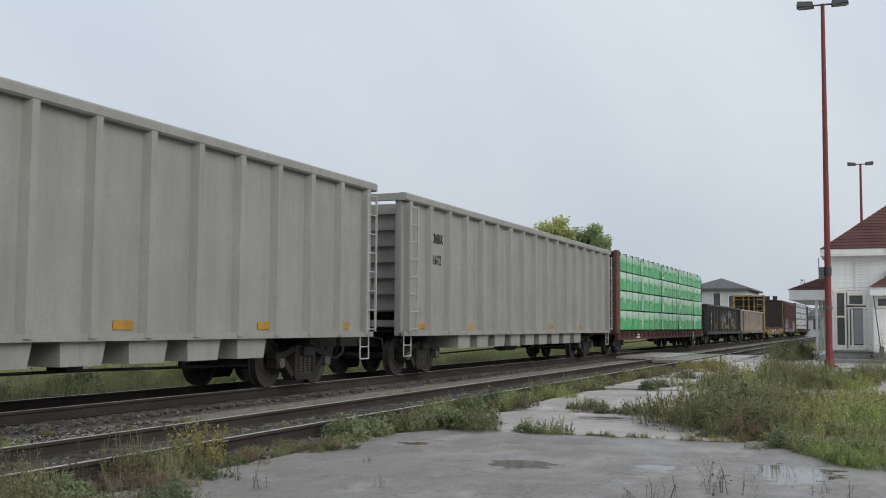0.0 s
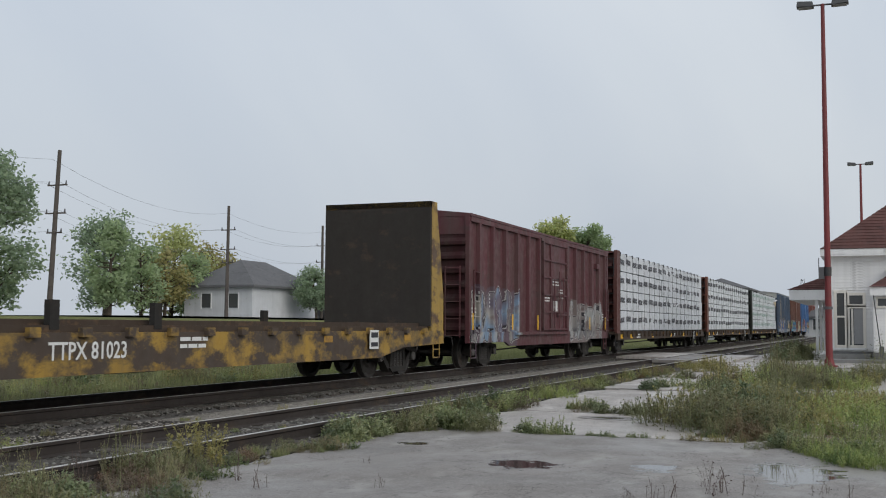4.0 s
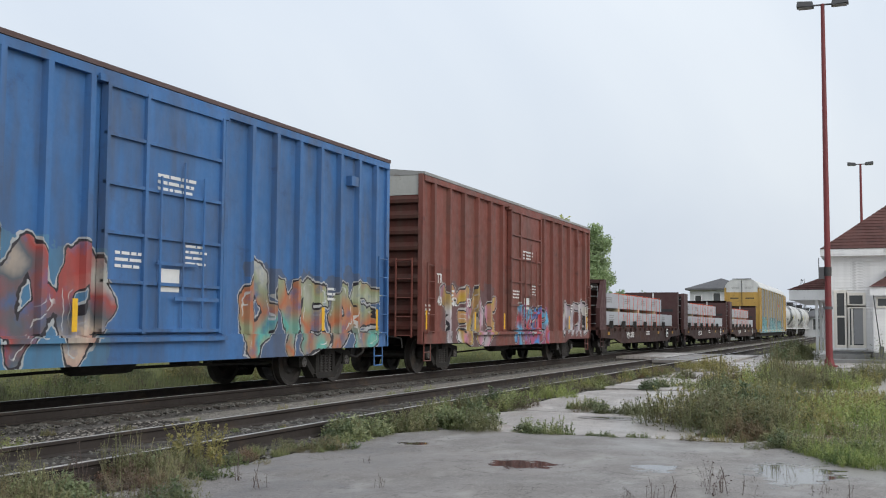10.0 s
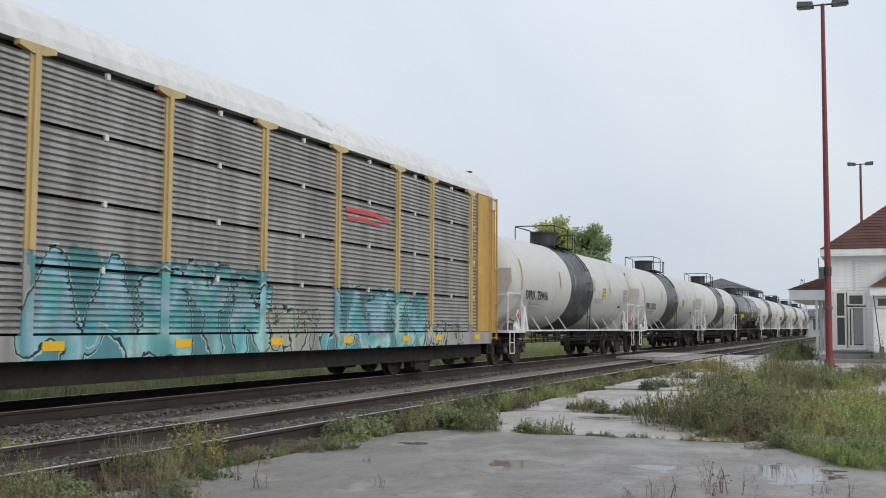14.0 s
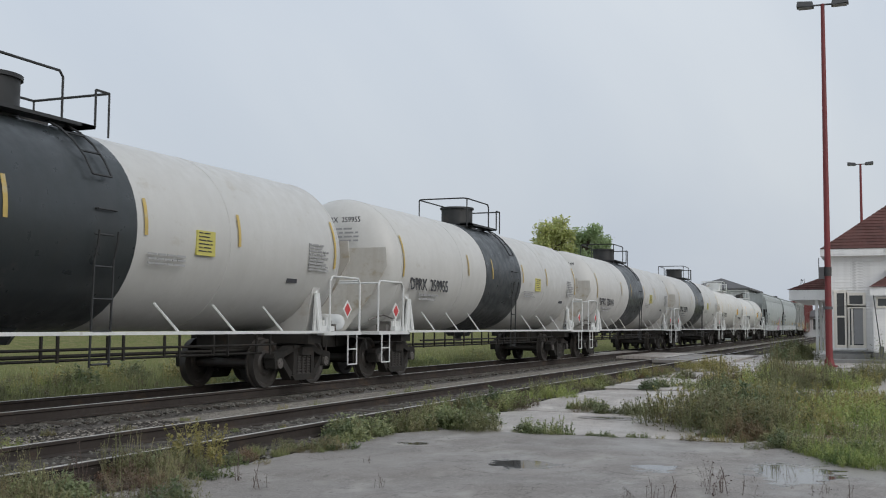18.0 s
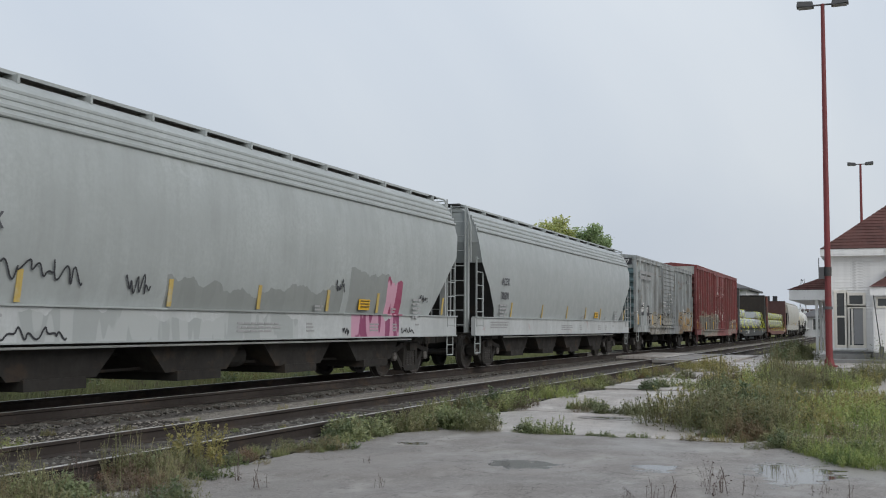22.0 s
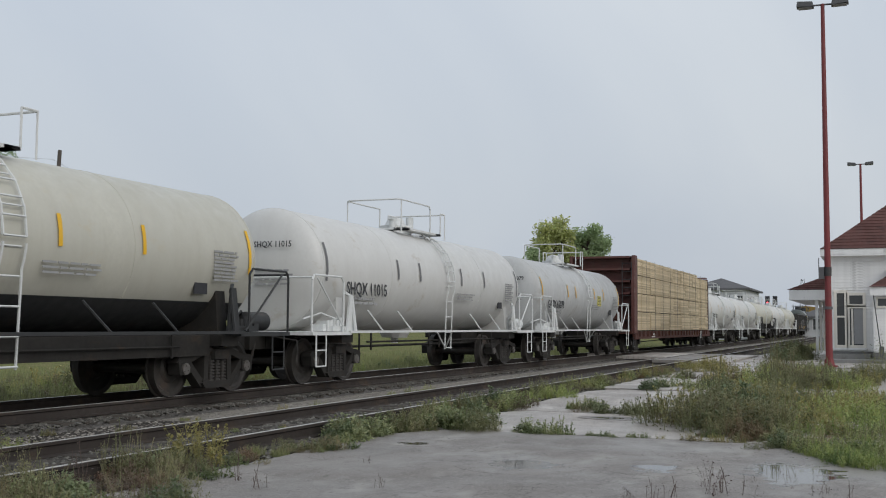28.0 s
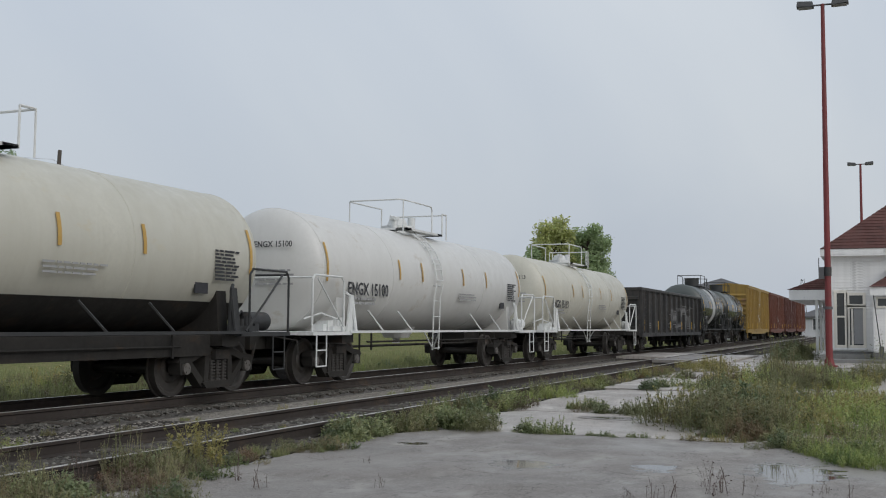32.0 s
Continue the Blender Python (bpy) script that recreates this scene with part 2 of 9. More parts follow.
        col = mixed(nt, links, math_of("MULTIPLY", cloud, cloudy), col, tuple(0.75 * q + 0.02 for q in fills[-1]))
        halo = math_of("LESS_THAN", dist, r + 0.062)
        col = mixed(nt, links, math_of("MULTIPLY", halo, 0.85), col, halo_colour)
        col = mixed(nt, links, math_of("LESS_THAN", dist, r + 0.036), col, rim)
        # fills that change from stroke to stroke and with height
        hue = nt.new("ShaderNodeTexNoise")
        hue.inputs["Scale"].default_value, hue.inputs["Detail"].default_value = 0.75, 1.0
        links.new(vec_of("ADD", P, (7.3 * k, 0, 2.1 * k)), hue.inputs["Vector"])
        ramp = nt.new("ShaderNodeValToRGB")
        el = ramp.color_ramp.elements
        body = fills[:-1] if len(fills) > 3 else fills
        stops = [body[i % len(body)] for i in range(5)]
        while len(el) < 5:
            el.new(0.5)
        for i, f in enumerate(stops):
            el[i].position, el[i].color = 0.3 + 0.1 * i, (*f, 1)
        links.new(math_of("MULTIPLY_ADD", math_of("SUBTRACT", Z, z0), 0.12, math_of("SUBTRACT", hue.outputs["Fac"], 0.06)), ramp.inputs[0])
        shine = math_of("COMPARE", dist, r * 0.5, 0.011)
        fill = mixed(nt, links, math_of("MULTIPLY", shine, noise_fac(nt, links, 1.5, (1, 0, 1), 0.56, 0.6, 2, 61 + k)), ramp.outputs[0], (0.6, 0.6, 0.58))
        bare = noise_fac(nt, links, 2.6, lo=0.52, hi=0.76, detail=6, seed=6 + k)
        fill = mixed(nt, links, bare, fill, tuple(0.75 * q + 0.02 for q in base))
        col = mixed(nt, links, math_of("LESS_THAN", dist, r), col, fill)
    # rain streaks and road dirt over paint and lettering alike
    dirt = noise_fac(nt, links, 3.2, (1, 1, 0.22), 0.42, 0.78, 5, 17.0)
    col = mixed(nt, links, math_of("MULTIPLY", dirt, 0.6), col, (0.085, 0.072, 0.06))
    links.new(col, bsdf.inputs["Base Color"])
    return m


STEEL_DARK = paint("grimy_underframe_steel", (0.031, 0.029, 0.027), 0.8, 0.0, (0.05, 0.038, 0.03), 0.5, 0.2, 0.25, 0.3)
STEEL_WHEEL = paint("rusty_wheel_steel", (0.047, 0.042, 0.038), 0.55, 0.1, (0.075, 0.055, 0.043), 0.5, 0.2, 0.25, 0.2)
AXLE_CAP = paint("worn_bearing_cap_steel", (0.13, 0.12, 0.11), 0.5, 0.2, (0.09, 0.06, 0.04), 0.5, 0.2, 0.2, 0.2)
RAIL_TOP = paint("worn_rail_steel", (0.6, 0.585, 0.565), 0.36, 0.3, (0.33, 0.27, 0.23), 0.2, 0.08, 0.08, 0.02)
RAIL_SIDE = paint("rusty_rail_side", (0.05, 0.042, 0.038), 0.9, 0.0, (0.075, 0.055, 0.042), 0.5, 0.2, 0.25, 0.3)
WHITE_PAINT = paint("white_handrail_paint", (0.68, 0.69, 0.68), 0.5, 0, (0.32, 0.25, 0.2), 0.15, 0.15)
BLACK_PAINT = paint("black_metal_paint", (0.03, 0.031, 0.032), 0.55, 0, (0.06, 0.05, 0.045), 0.3, 0.1)
TANK_STRIP = paint("dulled_yellow_strip", (0.55, 0.4, 0.12), 0.6, 0, (0.5, 0.45, 0.32), 0.5, 0.4)
YELLOW_MARK = plain("yellow_reflective_strip", (0.78, 0.45, 0.02), 0.5)
CAUTION_YELLOW = plain("yellow_caution_card", (0.52, 0.47, 0.12), 0.5)
DULL_MARK = paint("dirty_orange_strip", (0.5, 0.27, 0.03), 0.6, 0, (0.25, 0.13, 0.04), 0.4, 0.5)
WHITE_MARK = plain("white_stencil", (0.72, 0.72, 0.70), 0.6)
GREY_MARK = plain("faded_stencil", (0.33, 0.33, 0.33), 0.7)
BLACK_MARK = plain("black_stencil", (0.03, 0.03, 0.035), 0.6)
RED_MARK = plain("red_placard", (0.55, 0.06, 0.06), 0.5)

# ---- freight car running gear ----
TRACK_Y = 11.55
WHEEL_R = 0.457


def wheelset_mesh():
    m = Mesh()
    for s in (-1, 1):
        prof = [(-0.068, 0.12), (-0.07, 0.2), (-0.03, 0.24), (-0.03, 0.36), (-0.07, 0.40), (-0.07, WHEEL_R), (0.055, WHEEL_R - 0.006), (0.06, WHEEL_R + 0.026), (0.085, WHEEL_R + 0.026), (0.085, 0.39), (0.02, 0.36), (0.02, 0.22), (0.07, 0.18), (0.07, 0.12)]
        ring, n = len(m.v), 28
        for y, r in prof:
            for i in range(n):
                w = 2 * math.pi * i / n
                m.v.append((r * math.cos(w), s * (0.7525 - y), r * math.sin(w)))
        for j in range(len(prof) - 1):
            for i in range(n):
                a, b = ring + j * n, ring + (j + 1) * n
                m.f.append((a + i, a + (i + 1) % n, b + (i + 1) % n, b + i))
    m.cyl((0, -1.0, 0), (0, 1.0, 0), 0.085, None, 12)
    body = len(m.f)
    for s in (-1, 1):
        m.cyl((0, s * 0.95, 0), (0, s * 1.13, 0), 0.105, 0.095, 14)
        for k in range(3):
            w = 2.094 * k
            m.cyl((0.055 * math.cos(w), s * 1.13, 0.055 * math.sin(w)), (0.055 * math.cos(w), s * 1.145, 0.055 * math.sin(w)), 0.018, None, 6)
    me = m.data("wheelset", STEEL_WHEEL, True)
    me.materials.append(AXLE_CAP)
    me.polygons.foreach_set("material_index", [0] * body + [1] * (len(me.polygons) - body))
    return me


def side_frame_mesh():
    """A cast side frame: an arched top member, columns beside the springs and slanting members, with open windows between."""
    m = Mesh()
    top = [(-1.12, 0.1), (-1.06, 0.19), (-0.75, 0.22), (-0.45, 0.31), (0.45, 0.31), (0.75, 0.22), (1.06, 0.19), (1.12, 0.1)]
    m.prism(top + [(0.98, 0.1), (0.72, 0.11), (0.42, 0.2), (-0.42, 0.2), (-0.72, 0.11), (-0.98, 0.1)], "y", -0.1, 0.1)
    m.prism([(-0.36, -0.34), (0.36, -0.34), (0.46, -0.25), (0.34, -0.22), (-0.34, -0.22), (-0.46, -0.25)], "y", -0.14, 0.14)
    for s in (-1, 1):
        m.prism([(s * 0.27, 0.2), (s * 0.39, 0.2), (s * 0.41, -0.24), (s * 0.29, -0.24)], "y", -0.12, 0.12)
        m.prism([(s * 0.74, 0.13), (s * 0.9, 0.13), (s * 0.78, 0.0), (s * 0.44, -0.32), (s * 0.34, -0.24), (s * 0.56, -0.04)], "y", -0.09, 0.09)
        m.prism([(s * 0.76, 0.14), (s * 1.08, 0.14), (s * 1.05, -0.09), (s * 1.0, -0.1), (s * 1.0, 0.08), (s * 0.8, 0.08), (s * 0.8, -0.08), (s * 0.75, -0.06)], "y", -0.11, 0.11)
    m.box(-0.4, 0.4, -0.13, 0.13, 0.27, 0.335)
    return m.data("side_frame", STEEL_DARK)


def spring_mesh():
    m = Mesh()
    for x in (-0.17, 0.0, 0.17):
        for y in (-0.07, 0.07):
            for k in range(7):
                z = -0.22 + k * 0.052
                m.cyl((x, y, z), (x, y, z + 0.028), 0.078, None, 8)
            m.cyl((x, y, -0.23), (x, y, 0.2), 0.05, None, 6)
    return m.data("spring_nest", STEEL_WHEEL)


def bolster_mesh():
    m = Mesh()
    m.prism([(-1.2, 0.14), (-0.5, 0.02), (0.5, 0.02), (1.2, 0.14), (1.2, 0.3), (-1.2, 0.3)], "x", -0.2, 0.2)
    m.cyl((0, 0, 0.28), (0, 0, 0.4), 0.19, None, 14)
    for s in (-1, 1):
        m.box(s * 0.42 - 0.04, s * 0.42 + 0.04, -0.85, 0.85, -0.14, -0.04)
        m.prism([(s * 0.44, 0.12), (s * 0.5, 0.1), (s * 0.48, -0.12), (s * 0.42, -0.14)], "y", -0.8, -0.7)
        m.prism([(s * 0.44, 0.12), (s * 0.5, 0.1), (s * 0.48, -0.12), (s * 0.42, -0.14)], "y", 0.7, 0.8)
    return m.data("truck", STEEL_DARK)


def coupler_mesh():
    m = Mesh()
    m.box(-0.1, 0.55, -0.1, 0.1, -0.1, 0.1)
    m.prism([(-0.42, -0.16), (-0.2, -0.18), (0.0, -0.1), (0.0, 0.12), (-0.14, 0.2), (-0.3, 0.2), (-0.26, 0.05), (-0.42, 0.02)], "z", -0.15, 0.15)
    m.tube([(0.3, -0.28, -0.02), (0.1, -0.34, -0.3), (-0.15, -0.3, -0.42), (-0.42, -0.24, -0.36)], 0.028, 6)
    m.tube([(0.5, -0.2, 0.12), (0.2, -0.7, 0.1), (0.15, -1.3, 0.02), (0.12, -1.34, -0.2)], 0.016, 5)
    return m.data("coupler", STEEL_DARK)


WHEELSET, SIDE_FRAME, SPRING, BOLSTER, COUPLER = wheelset_mesh(), side_frame_mesh(), spring_mesh(), bolster_mesh(), coupler_mesh()
TRAIN = []
TRAIN_GROUP = "cars of the passing freight train"


def freight_car(name, label, category, q0, q1, half, overhang=1.9, sill=(0.72, 1.0)):
    """An empty car at the middle of its stretch q0..q1 of the train, with trucks, couplers and a centre sill; half: half its body's length."""
    car = thing(name, label, category, TRAIN_GROUP)
    car["q"] = (q0 + q1) / 2
    reach = (q1 - q0) / 2
    for s in (-1, 1):
        xt = s * (half - overhang)
        truck = part("truck", BOLSTER, None, car, at=pose(xt, 0, WHEEL_R))
        for e in (-1, 1):
            part("side_frame", SIDE_FRAME, None, truck, at=pose(0, e * 1.0, 0))
            part("spring_nest", SPRING, None, truck, at=pose(0, e * 1.0, 0))
        for e in (-1, 1):
            part("wheelset", WHEELSET, None, truck, at=pose(e * 0.89, 0, 0))
        part("coupler", COUPLER, None, car, at=pose(s * (reach - 0.02), 0, 0.86, 0, 0, 180 if s > 0 else 0))
    m = Mesh()
    if name != "tank_car":
        m.box(-half + 0.1, half - 0.1, -0.33, 0.33, sill[0], sill[1])
    for s in (-1, 1):
        if name == "tank_car":
            m = Mesh().box(min(s * (half - 0.1), s * (half - overhang - 1.5)), max(s * (half - 0.1), s * (half - overhang - 1.5)), -0.33, 0.33, sill[0], sill[1])
        m.box(s * (half - overhang) - 0.25, s * (half - overhang) + 0.25, -1.35, 1.35, 0.82, sill[1])
        m.box(s * (reach - 0.55) - 0.45 if s > 0 else -reach + 0.1, reach - 0.1 if s > 0 else -(reach - 0.55) + 0.45, -0.3, 0.3, 0.7, 1.02)
        if name == "tank_car":
            part("stub_sill", m, STEEL_DARK, car)
    if name != "tank_car":
        part("centre_sill", m, STEEL_DARK, car)
    brake = Mesh()
    if name != "tank_car":
        brake.lathe_x([(-1.2, 0.1), (-1.12, 0.2), (0.12, 0.2), (0.2, 0.1)], -0.75, 0.62, 12)
        brake.tube([(-half + overhang + 0.9, -0.6, 0.42), (-1.6, -0.75, 0.5), (1.8, -0.75, 0.5), (half - overhang - 0.9, -0.6, 0.42)], 0.025, 5)
    brake.tube([(-half + 0.6, -0.45, 0.7), (half - 0.6, -0.45, 0.7)], 0.03, 5)
    if name != "tank_car":
        brake.box(1.4, 1.75, -0.95, -0.6, 0.5, 0.78)
    part("brake_gear", brake, STEEL_DARK, car)
    TRAIN.append(car)
    return car


def ladder(car, x, y, z0, z1, material, wide=0.42, rungs=None, axis="x", label=""):
    """Rungs with two stiles, standing off a side (axis x) or an end (axis y)."""
    m = Mesh()
    n = rungs or max(2, int((z1 - z0) / 0.36))
    for k in range(n + 1):
        z = z0 + (z1 - z0) * k / n
        if axis == "x":
            m.cyl((x - wide / 2, y, z), (x + wide / 2, y, z), 0.013, None, 5)
        else:
            m.cyl((x, y - wide / 2, z), (x, y + wide / 2, z), 0.013, None, 5)
    for s in (-1, 1):
        if axis == "x":
            m.box(x + s * wide / 2 - 0.014, x + s * wide / 2 + 0.014, y - 0.012, y + 0.03, z0 - 0.05, z1 + 0.05)
        else:
            m.box(x - 0.012, x + 0.03, y + s * wide / 2 - 0.014, y + s * wide / 2 + 0.014, z0 - 0.05, z1 + 0.05)
    part("ladder", m, material, car, label)


def stirrup(car, x, y, z, material, deep=0.5):
    m = Mesh().tube([(x - 0.2, y, z), (x - 0.2, y, z - deep), (x + 0.2, y, z - deep), (x + 0.2, y, z)], 0.016, 5)
    m.tube([(x - 0.2, y, z - deep * 0.5), (x + 0.2, y, z - deep * 0.5)], 0.014, 5)
    part("step", m, material, car)


def lettering(parent, words, x, z, size, material, y, squeeze=1.0, name="lettering", label=""):
    """Stencilled characters that face the near side, centred on x, z."""
    cu = bpy.data.curves.new(name, "FONT")
    cu.body, cu.size, cu.align_x, cu.align_y = words, size, "CENTER", "CENTER"
    cu.extrude, cu.offset, cu.resolution_u = 0.002, size * 0.013, 2
    tmp = bpy.data.objects.new("tmp", cu)
    me = bpy.data.meshes.new_from_object(tmp)
    bpy.data.objects.remove(tmp)
    me.materials.clear()
    me.materials.append(material)
    me.transform(pose(x, y, z, 90) @ Matrix.Diagonal((squeeze, 1, 1, 1)))
    return part(name, me, None, parent, label)


def bars(parent, x, z, y, wide, rows, material, height=0.06, gap=0.05, name="stencil_line", seed=1):
    """Lines of small writing that cannot be read, each line one strip of blocks."""
    rnd = random.Random(seed)
    made = []
    for r in range(rows):
        a, end = x - wide / 2, x + wide / 2 - rnd.random() * wide * 0.3
        z1 = z - r * (height + gap)
        z0, pts = z1 - height, [(a, z1 - height)]
        while a < end - 0.05:
            b = min(end, a + rnd.uniform(0.08, 0.3))
            pts += [(a, z0 + 0.004), (a, z1), (b, z1), (b, z0 + 0.004)]
            a = b + 0.04
        pts.append((pts[-1][0], z0))
        made.append(part(name, Mesh().prism(pts, "y", y - 0.003, y + 0.003), material, parent))
    return made


def spray_tag(car, x, z, y, wide, tall, material, seed, lean=0.0):
    """A quick sprayed scrawl: one looping line; lean: how far the wall slopes outward with height."""
    rnd, m = random.Random(seed), Mesh()
    turns = max(5, round(wide / 0.18))
    # jerky turning points above and below the line, rounded into one stroke
    knots = []
    for k in range(2 * turns + 2):
        up = 1 if k % 2 else -1
        knots.append(Vector((x + ((k + rnd.uniform(-1.1, 0.9)) / (2 * turns + 1) - 0.5) * wide, 0, z + tall * 0.5 * up * rnd.choice((0.15, 0.5, 0.8, 1.0, 1.25)))))
    left, right = [], []
    ring = []
    for a, b, c in zip(knots, knots[1:], knots[2:]):
        p, q = a.lerp(b, 0.5), b.lerp(c, 0.5)
        for i in range(8):
            u = i / 8
            ring.append(p.lerp(b, u).lerp(b.lerp(q, u), u))
    n = len(ring) - 1
    for i, p in enumerate(ring):
        d = (ring[min(n, i + 1)] - ring[max(0, i - 1)]).normalized() * 0.014
        for side, rim in ((1, left), (-1, right)):
            q = p + Vector((-d.z, 0, d.x)) * side
            rim.append((q.x, y - 0.006 - lean * (q.z - z) - 0.00002 * i, q.z))
    m.sheet([left, right])
    part("sprayed_tag", m, material, car)


def marks(car, xs, z, y, material=None, wide=0.12, tall=0.45, name="reflector"):
    for x in xs:
        part(name, Mesh().box(x - wide / 2, x + wide / 2, y - 0.005, y + 0.004, z, z + tall), material or YELLOW_MARK, car)


# ---- open ribbed hopper ----


def ribbed_hopper(q0, q1, skin, label, words):
    half = (q1 - q0) / 2 - 0.8
    car = freight_car("hopper_car", label, "hopper car", q0, q1, half, 2.1)
    top, low, w = 4.06, 1.0, 1.42
    body = Mesh()
    for s in (-1, 1):
        body.box(-half, half, s * w - 0.04, s * w + 0.04, low, top)
    for s in (-1, 1):
        body.sheet([[(s * (half - 0.75), -w, top), (s * (half - 0.75), w, top)], [(s * (half - 0.9), -w, 2.6), (s * (half - 0.9), w, 2.6)], [(s * (half - 3.2), -w, 1.05), (s * (half - 3.2), w, 1.05)]])
    body.box(-half + 2.6, half - 2.6, -w, w, 0.95, 1.06)
    part("body", body, skin, car)
    n = 17
    for i in range(n):
        x = -half + 0.3 + (2 * half - 0.6) * i / (n - 1)
        for s in (-1, 1):
            y = s * (w + 0.04)
            part("rib", Mesh().prism([(x - 0.12, y), (x + 0.12, y), (x + 0.07, y + s * 0.13), (x - 0.07, y + s * 0.13)], "z", low - 0.02, top), skin, car)
    rim = Mesh()
    for s in (-1, 1):
        rim.soft_box(-half - 0.05, half + 0.05, s * 1.5 - 0.1, s * 1.5 + 0.1, top - 0.02, top + 0.16, 0.03)
    for s in (-1, 1):
        rim.box(s * (half - 0.02) - 0.07, s * (half - 0.02) + 0.07, -1.4, 1.4, top - 0.01, top + 0.15)
    part("top_chord", rim, skin, car)
    for s in (-1, 1):
        ends = Mesh()
        for k in range(8):
            z = 1.15 + k * 0.38
            ends.box(s * (half - 0.72) - 0.06, s * (half - 0.72) + 0.1, -1.38, 1.38, z, z + 0.15)
        for y in (-1.36, 1.36):
            ends.box(s * (half - 0.2) - 0.18, s * (half - 0.2) + 0.18, y - 0.06, y + 0.06, 0.95, top)
        part("end_frame", ends, skin, car)
        part("end_sheet", Mesh().box(s * (half - 0.8) - 0.02, s * (half - 0.8) + 0.02, -1.36, 1.36, 1.5, top), skin, car)
    # slanting chute bottoms between the trucks
    for i in range(9):
        a = -half + 3.6 + (2 * half - 7.2) * i / 9
        b = a + (2 * half - 7.2) / 9 * 0.66
        for s in (-1, 1):
            part("chute", Mesh().prism([(a, low), (b, low), (b - 0.1, 0.6), (a + 0.02, 0.6)], "y", s * 1.0 - 0.45, s * 1.0 + 0.45), skin, car)
    part("side_sill", Mesh().box(-half, half, -1.56, -1.48, low - 0.06, low + 0.05).box(-half, half, 1.48, 1.56, low - 0.06, low + 0.05), skin, car)
    for s in (-1, 1):
        ladder(car, s * (half - 0.3), -1.66, 1.1, 3.9, BEIGE_PALE, 0.4)
        stirrup(car, s * (half - 0.3), -1.5, 0.98, BEIGE_PALE)
    marks(car, [-half + 1.2, -half + 4.4, -half + 9.0, half - 8, half - 4.2, half - 1.2], 1.1, -1.475, DULL_MARK, 0.44, 0.13)
    if words:
        lettering(car, words[0], -half + 2.1, 3.3, 0.34, BLACK_MARK, -1.475, 0.8)
        lettering(car, words[1], -half + 2.1, 2.78, 0.34, BLACK_MARK, -1.475, 0.8)
    bars(car, -half + 1.0, 1.6, -1.475, 0.4, 3, GREY_MARK, 0.05)
    bars(car, half - 2.6, 1.7, -1.475, 0.5, 3, GREY_MARK, 0.05)
    return car


# ---- centre-beam flat car with stacked lumber ----
STRAP = plain("dark_strap", (0.17, 0.17, 0.175), 0.6)
EDGE_BLOCK = plain("dark_edge_protector", (0.025, 0.025, 0.03), 0.7)


def word_blocks(m, x, z, size, y):
    """A printed trade name as five plain arched blocks on a hairline, never lettered."""
    w, pts = size * 0.84, []
    low, thin, top = z - size / 2, z - size / 2 + 0.006, z + size / 2
    for k in range(5):
        a = x + (k - 2.5) * w
        b, t = a + w * 0.78, size * 0.2
        if k == 0:
            pts += [(a, thin), (a + w * 0.28, top), (b - w * 0.28, top), (b, thin)]
        elif k % 2:
            pts += [(a, thin), (a, top), (b, top), (b, thin), (b - w * 0.26, thin), (b - w * 0.26, thin + t), (a + w * 0.26, thin + t), (a + w * 0.26, thin)]
        else:
            pts += [(a, thin), (a, top), (b, top), (b, z + t * 0.6), (a + w * 0.4, z + t * 0.6), (a + w * 0.4, z - t * 0.6), (b, z - t * 0.6), (b, thin)]
    m.prism([(x - 2.5 * w, low)] + pts + [(x + 2.5 * w, low)], "y", y - 0.004, y + 0.002)


def tree_block(m, x, z, size, y):
    m.prism([(x - size * 0.3, z - size * 0.25), (x - size * 0.16, z + size * 0.4), (x, z + size * 0.52), (x + size * 0.2, z + size * 0.38), (x + size * 0.3, z - size * 0.25), (x + size * 0.12, z - size * 0.25), (x + size * 0.1, z - size * 0.5), (x - size * 0.06, z - size * 0.5), (x - size * 0.08, z - size * 0.25)], "y", y - 0.004, y + 0.002)


def wrap_sheet(m, x0, x1, y0, y1, z0, z1, rnd, puff=0.018, bevel=0.0):
    """A wrapped pack: its near face and top sag and swell a little."""
    nx = max(3, int((x1 - x0) / 0.35))
    levels = (0, 0.2, 0.4, 0.6, 0.8, 1) if not bevel else (0, 0.1, 0.22, 0.5, 0.78, 0.9, 1)
    nz = len(levels) - 1
    face = []
    for j in range(nz + 1):
        v = levels[j]
        back = bevel * (1 - min(1, min(v, 1 - v) / 0.22)) ** 2
        row = []
        for i in range(nx + 1):
            u = i / nx
            edge = min(1, 6 * min(u, 1 - u)) * min(1, 5 * min(v, 1 - v) + 0.25)
            row.append((x0 + (x1 - x0) * u, y0 + back - rnd.uniform(-0.4, 1) * puff * edge, z0 + (z1 - z0) * v + (rnd.uniform(-1, 1) * 0.012 if j == nz else 0)))
        face.append(row)
    far = [[(x, y1, z) for x, y, z in face[-1]], [(x, y1, z0) for x, y, z in face[-1]]]
    m.sheet(face + far)
    for x, k in ((x0, 0), (x1, nx)):
        poly = [face[j][k] for j in range(nz + 1)] + [(x, y1, face[-1][k][2]), (x, y1, z0)]
        n = len(m.v)
        m.v += poly
        m.f.append(tuple(range(n, n + len(poly))))


def bag_seam(x, y, z0, z1, rnd):
    """The gathered end of a wrapped pack: a narrow crumpled strip."""
    rows = []
    for j in range(7):
        v = j / 6
        rows.append([(x + 0.3 * u * rnd.uniform(0.6, 1.3) + rnd.uniform(-0.05, 0.05), y - 0.025 - rnd.uniform(0, 0.05) * (0 < u < 1), z0 + (z1 - z0) * v) for u in (0, 0.2, 0.45, 0.7, 1)])
    return Mesh().sheet(rows)


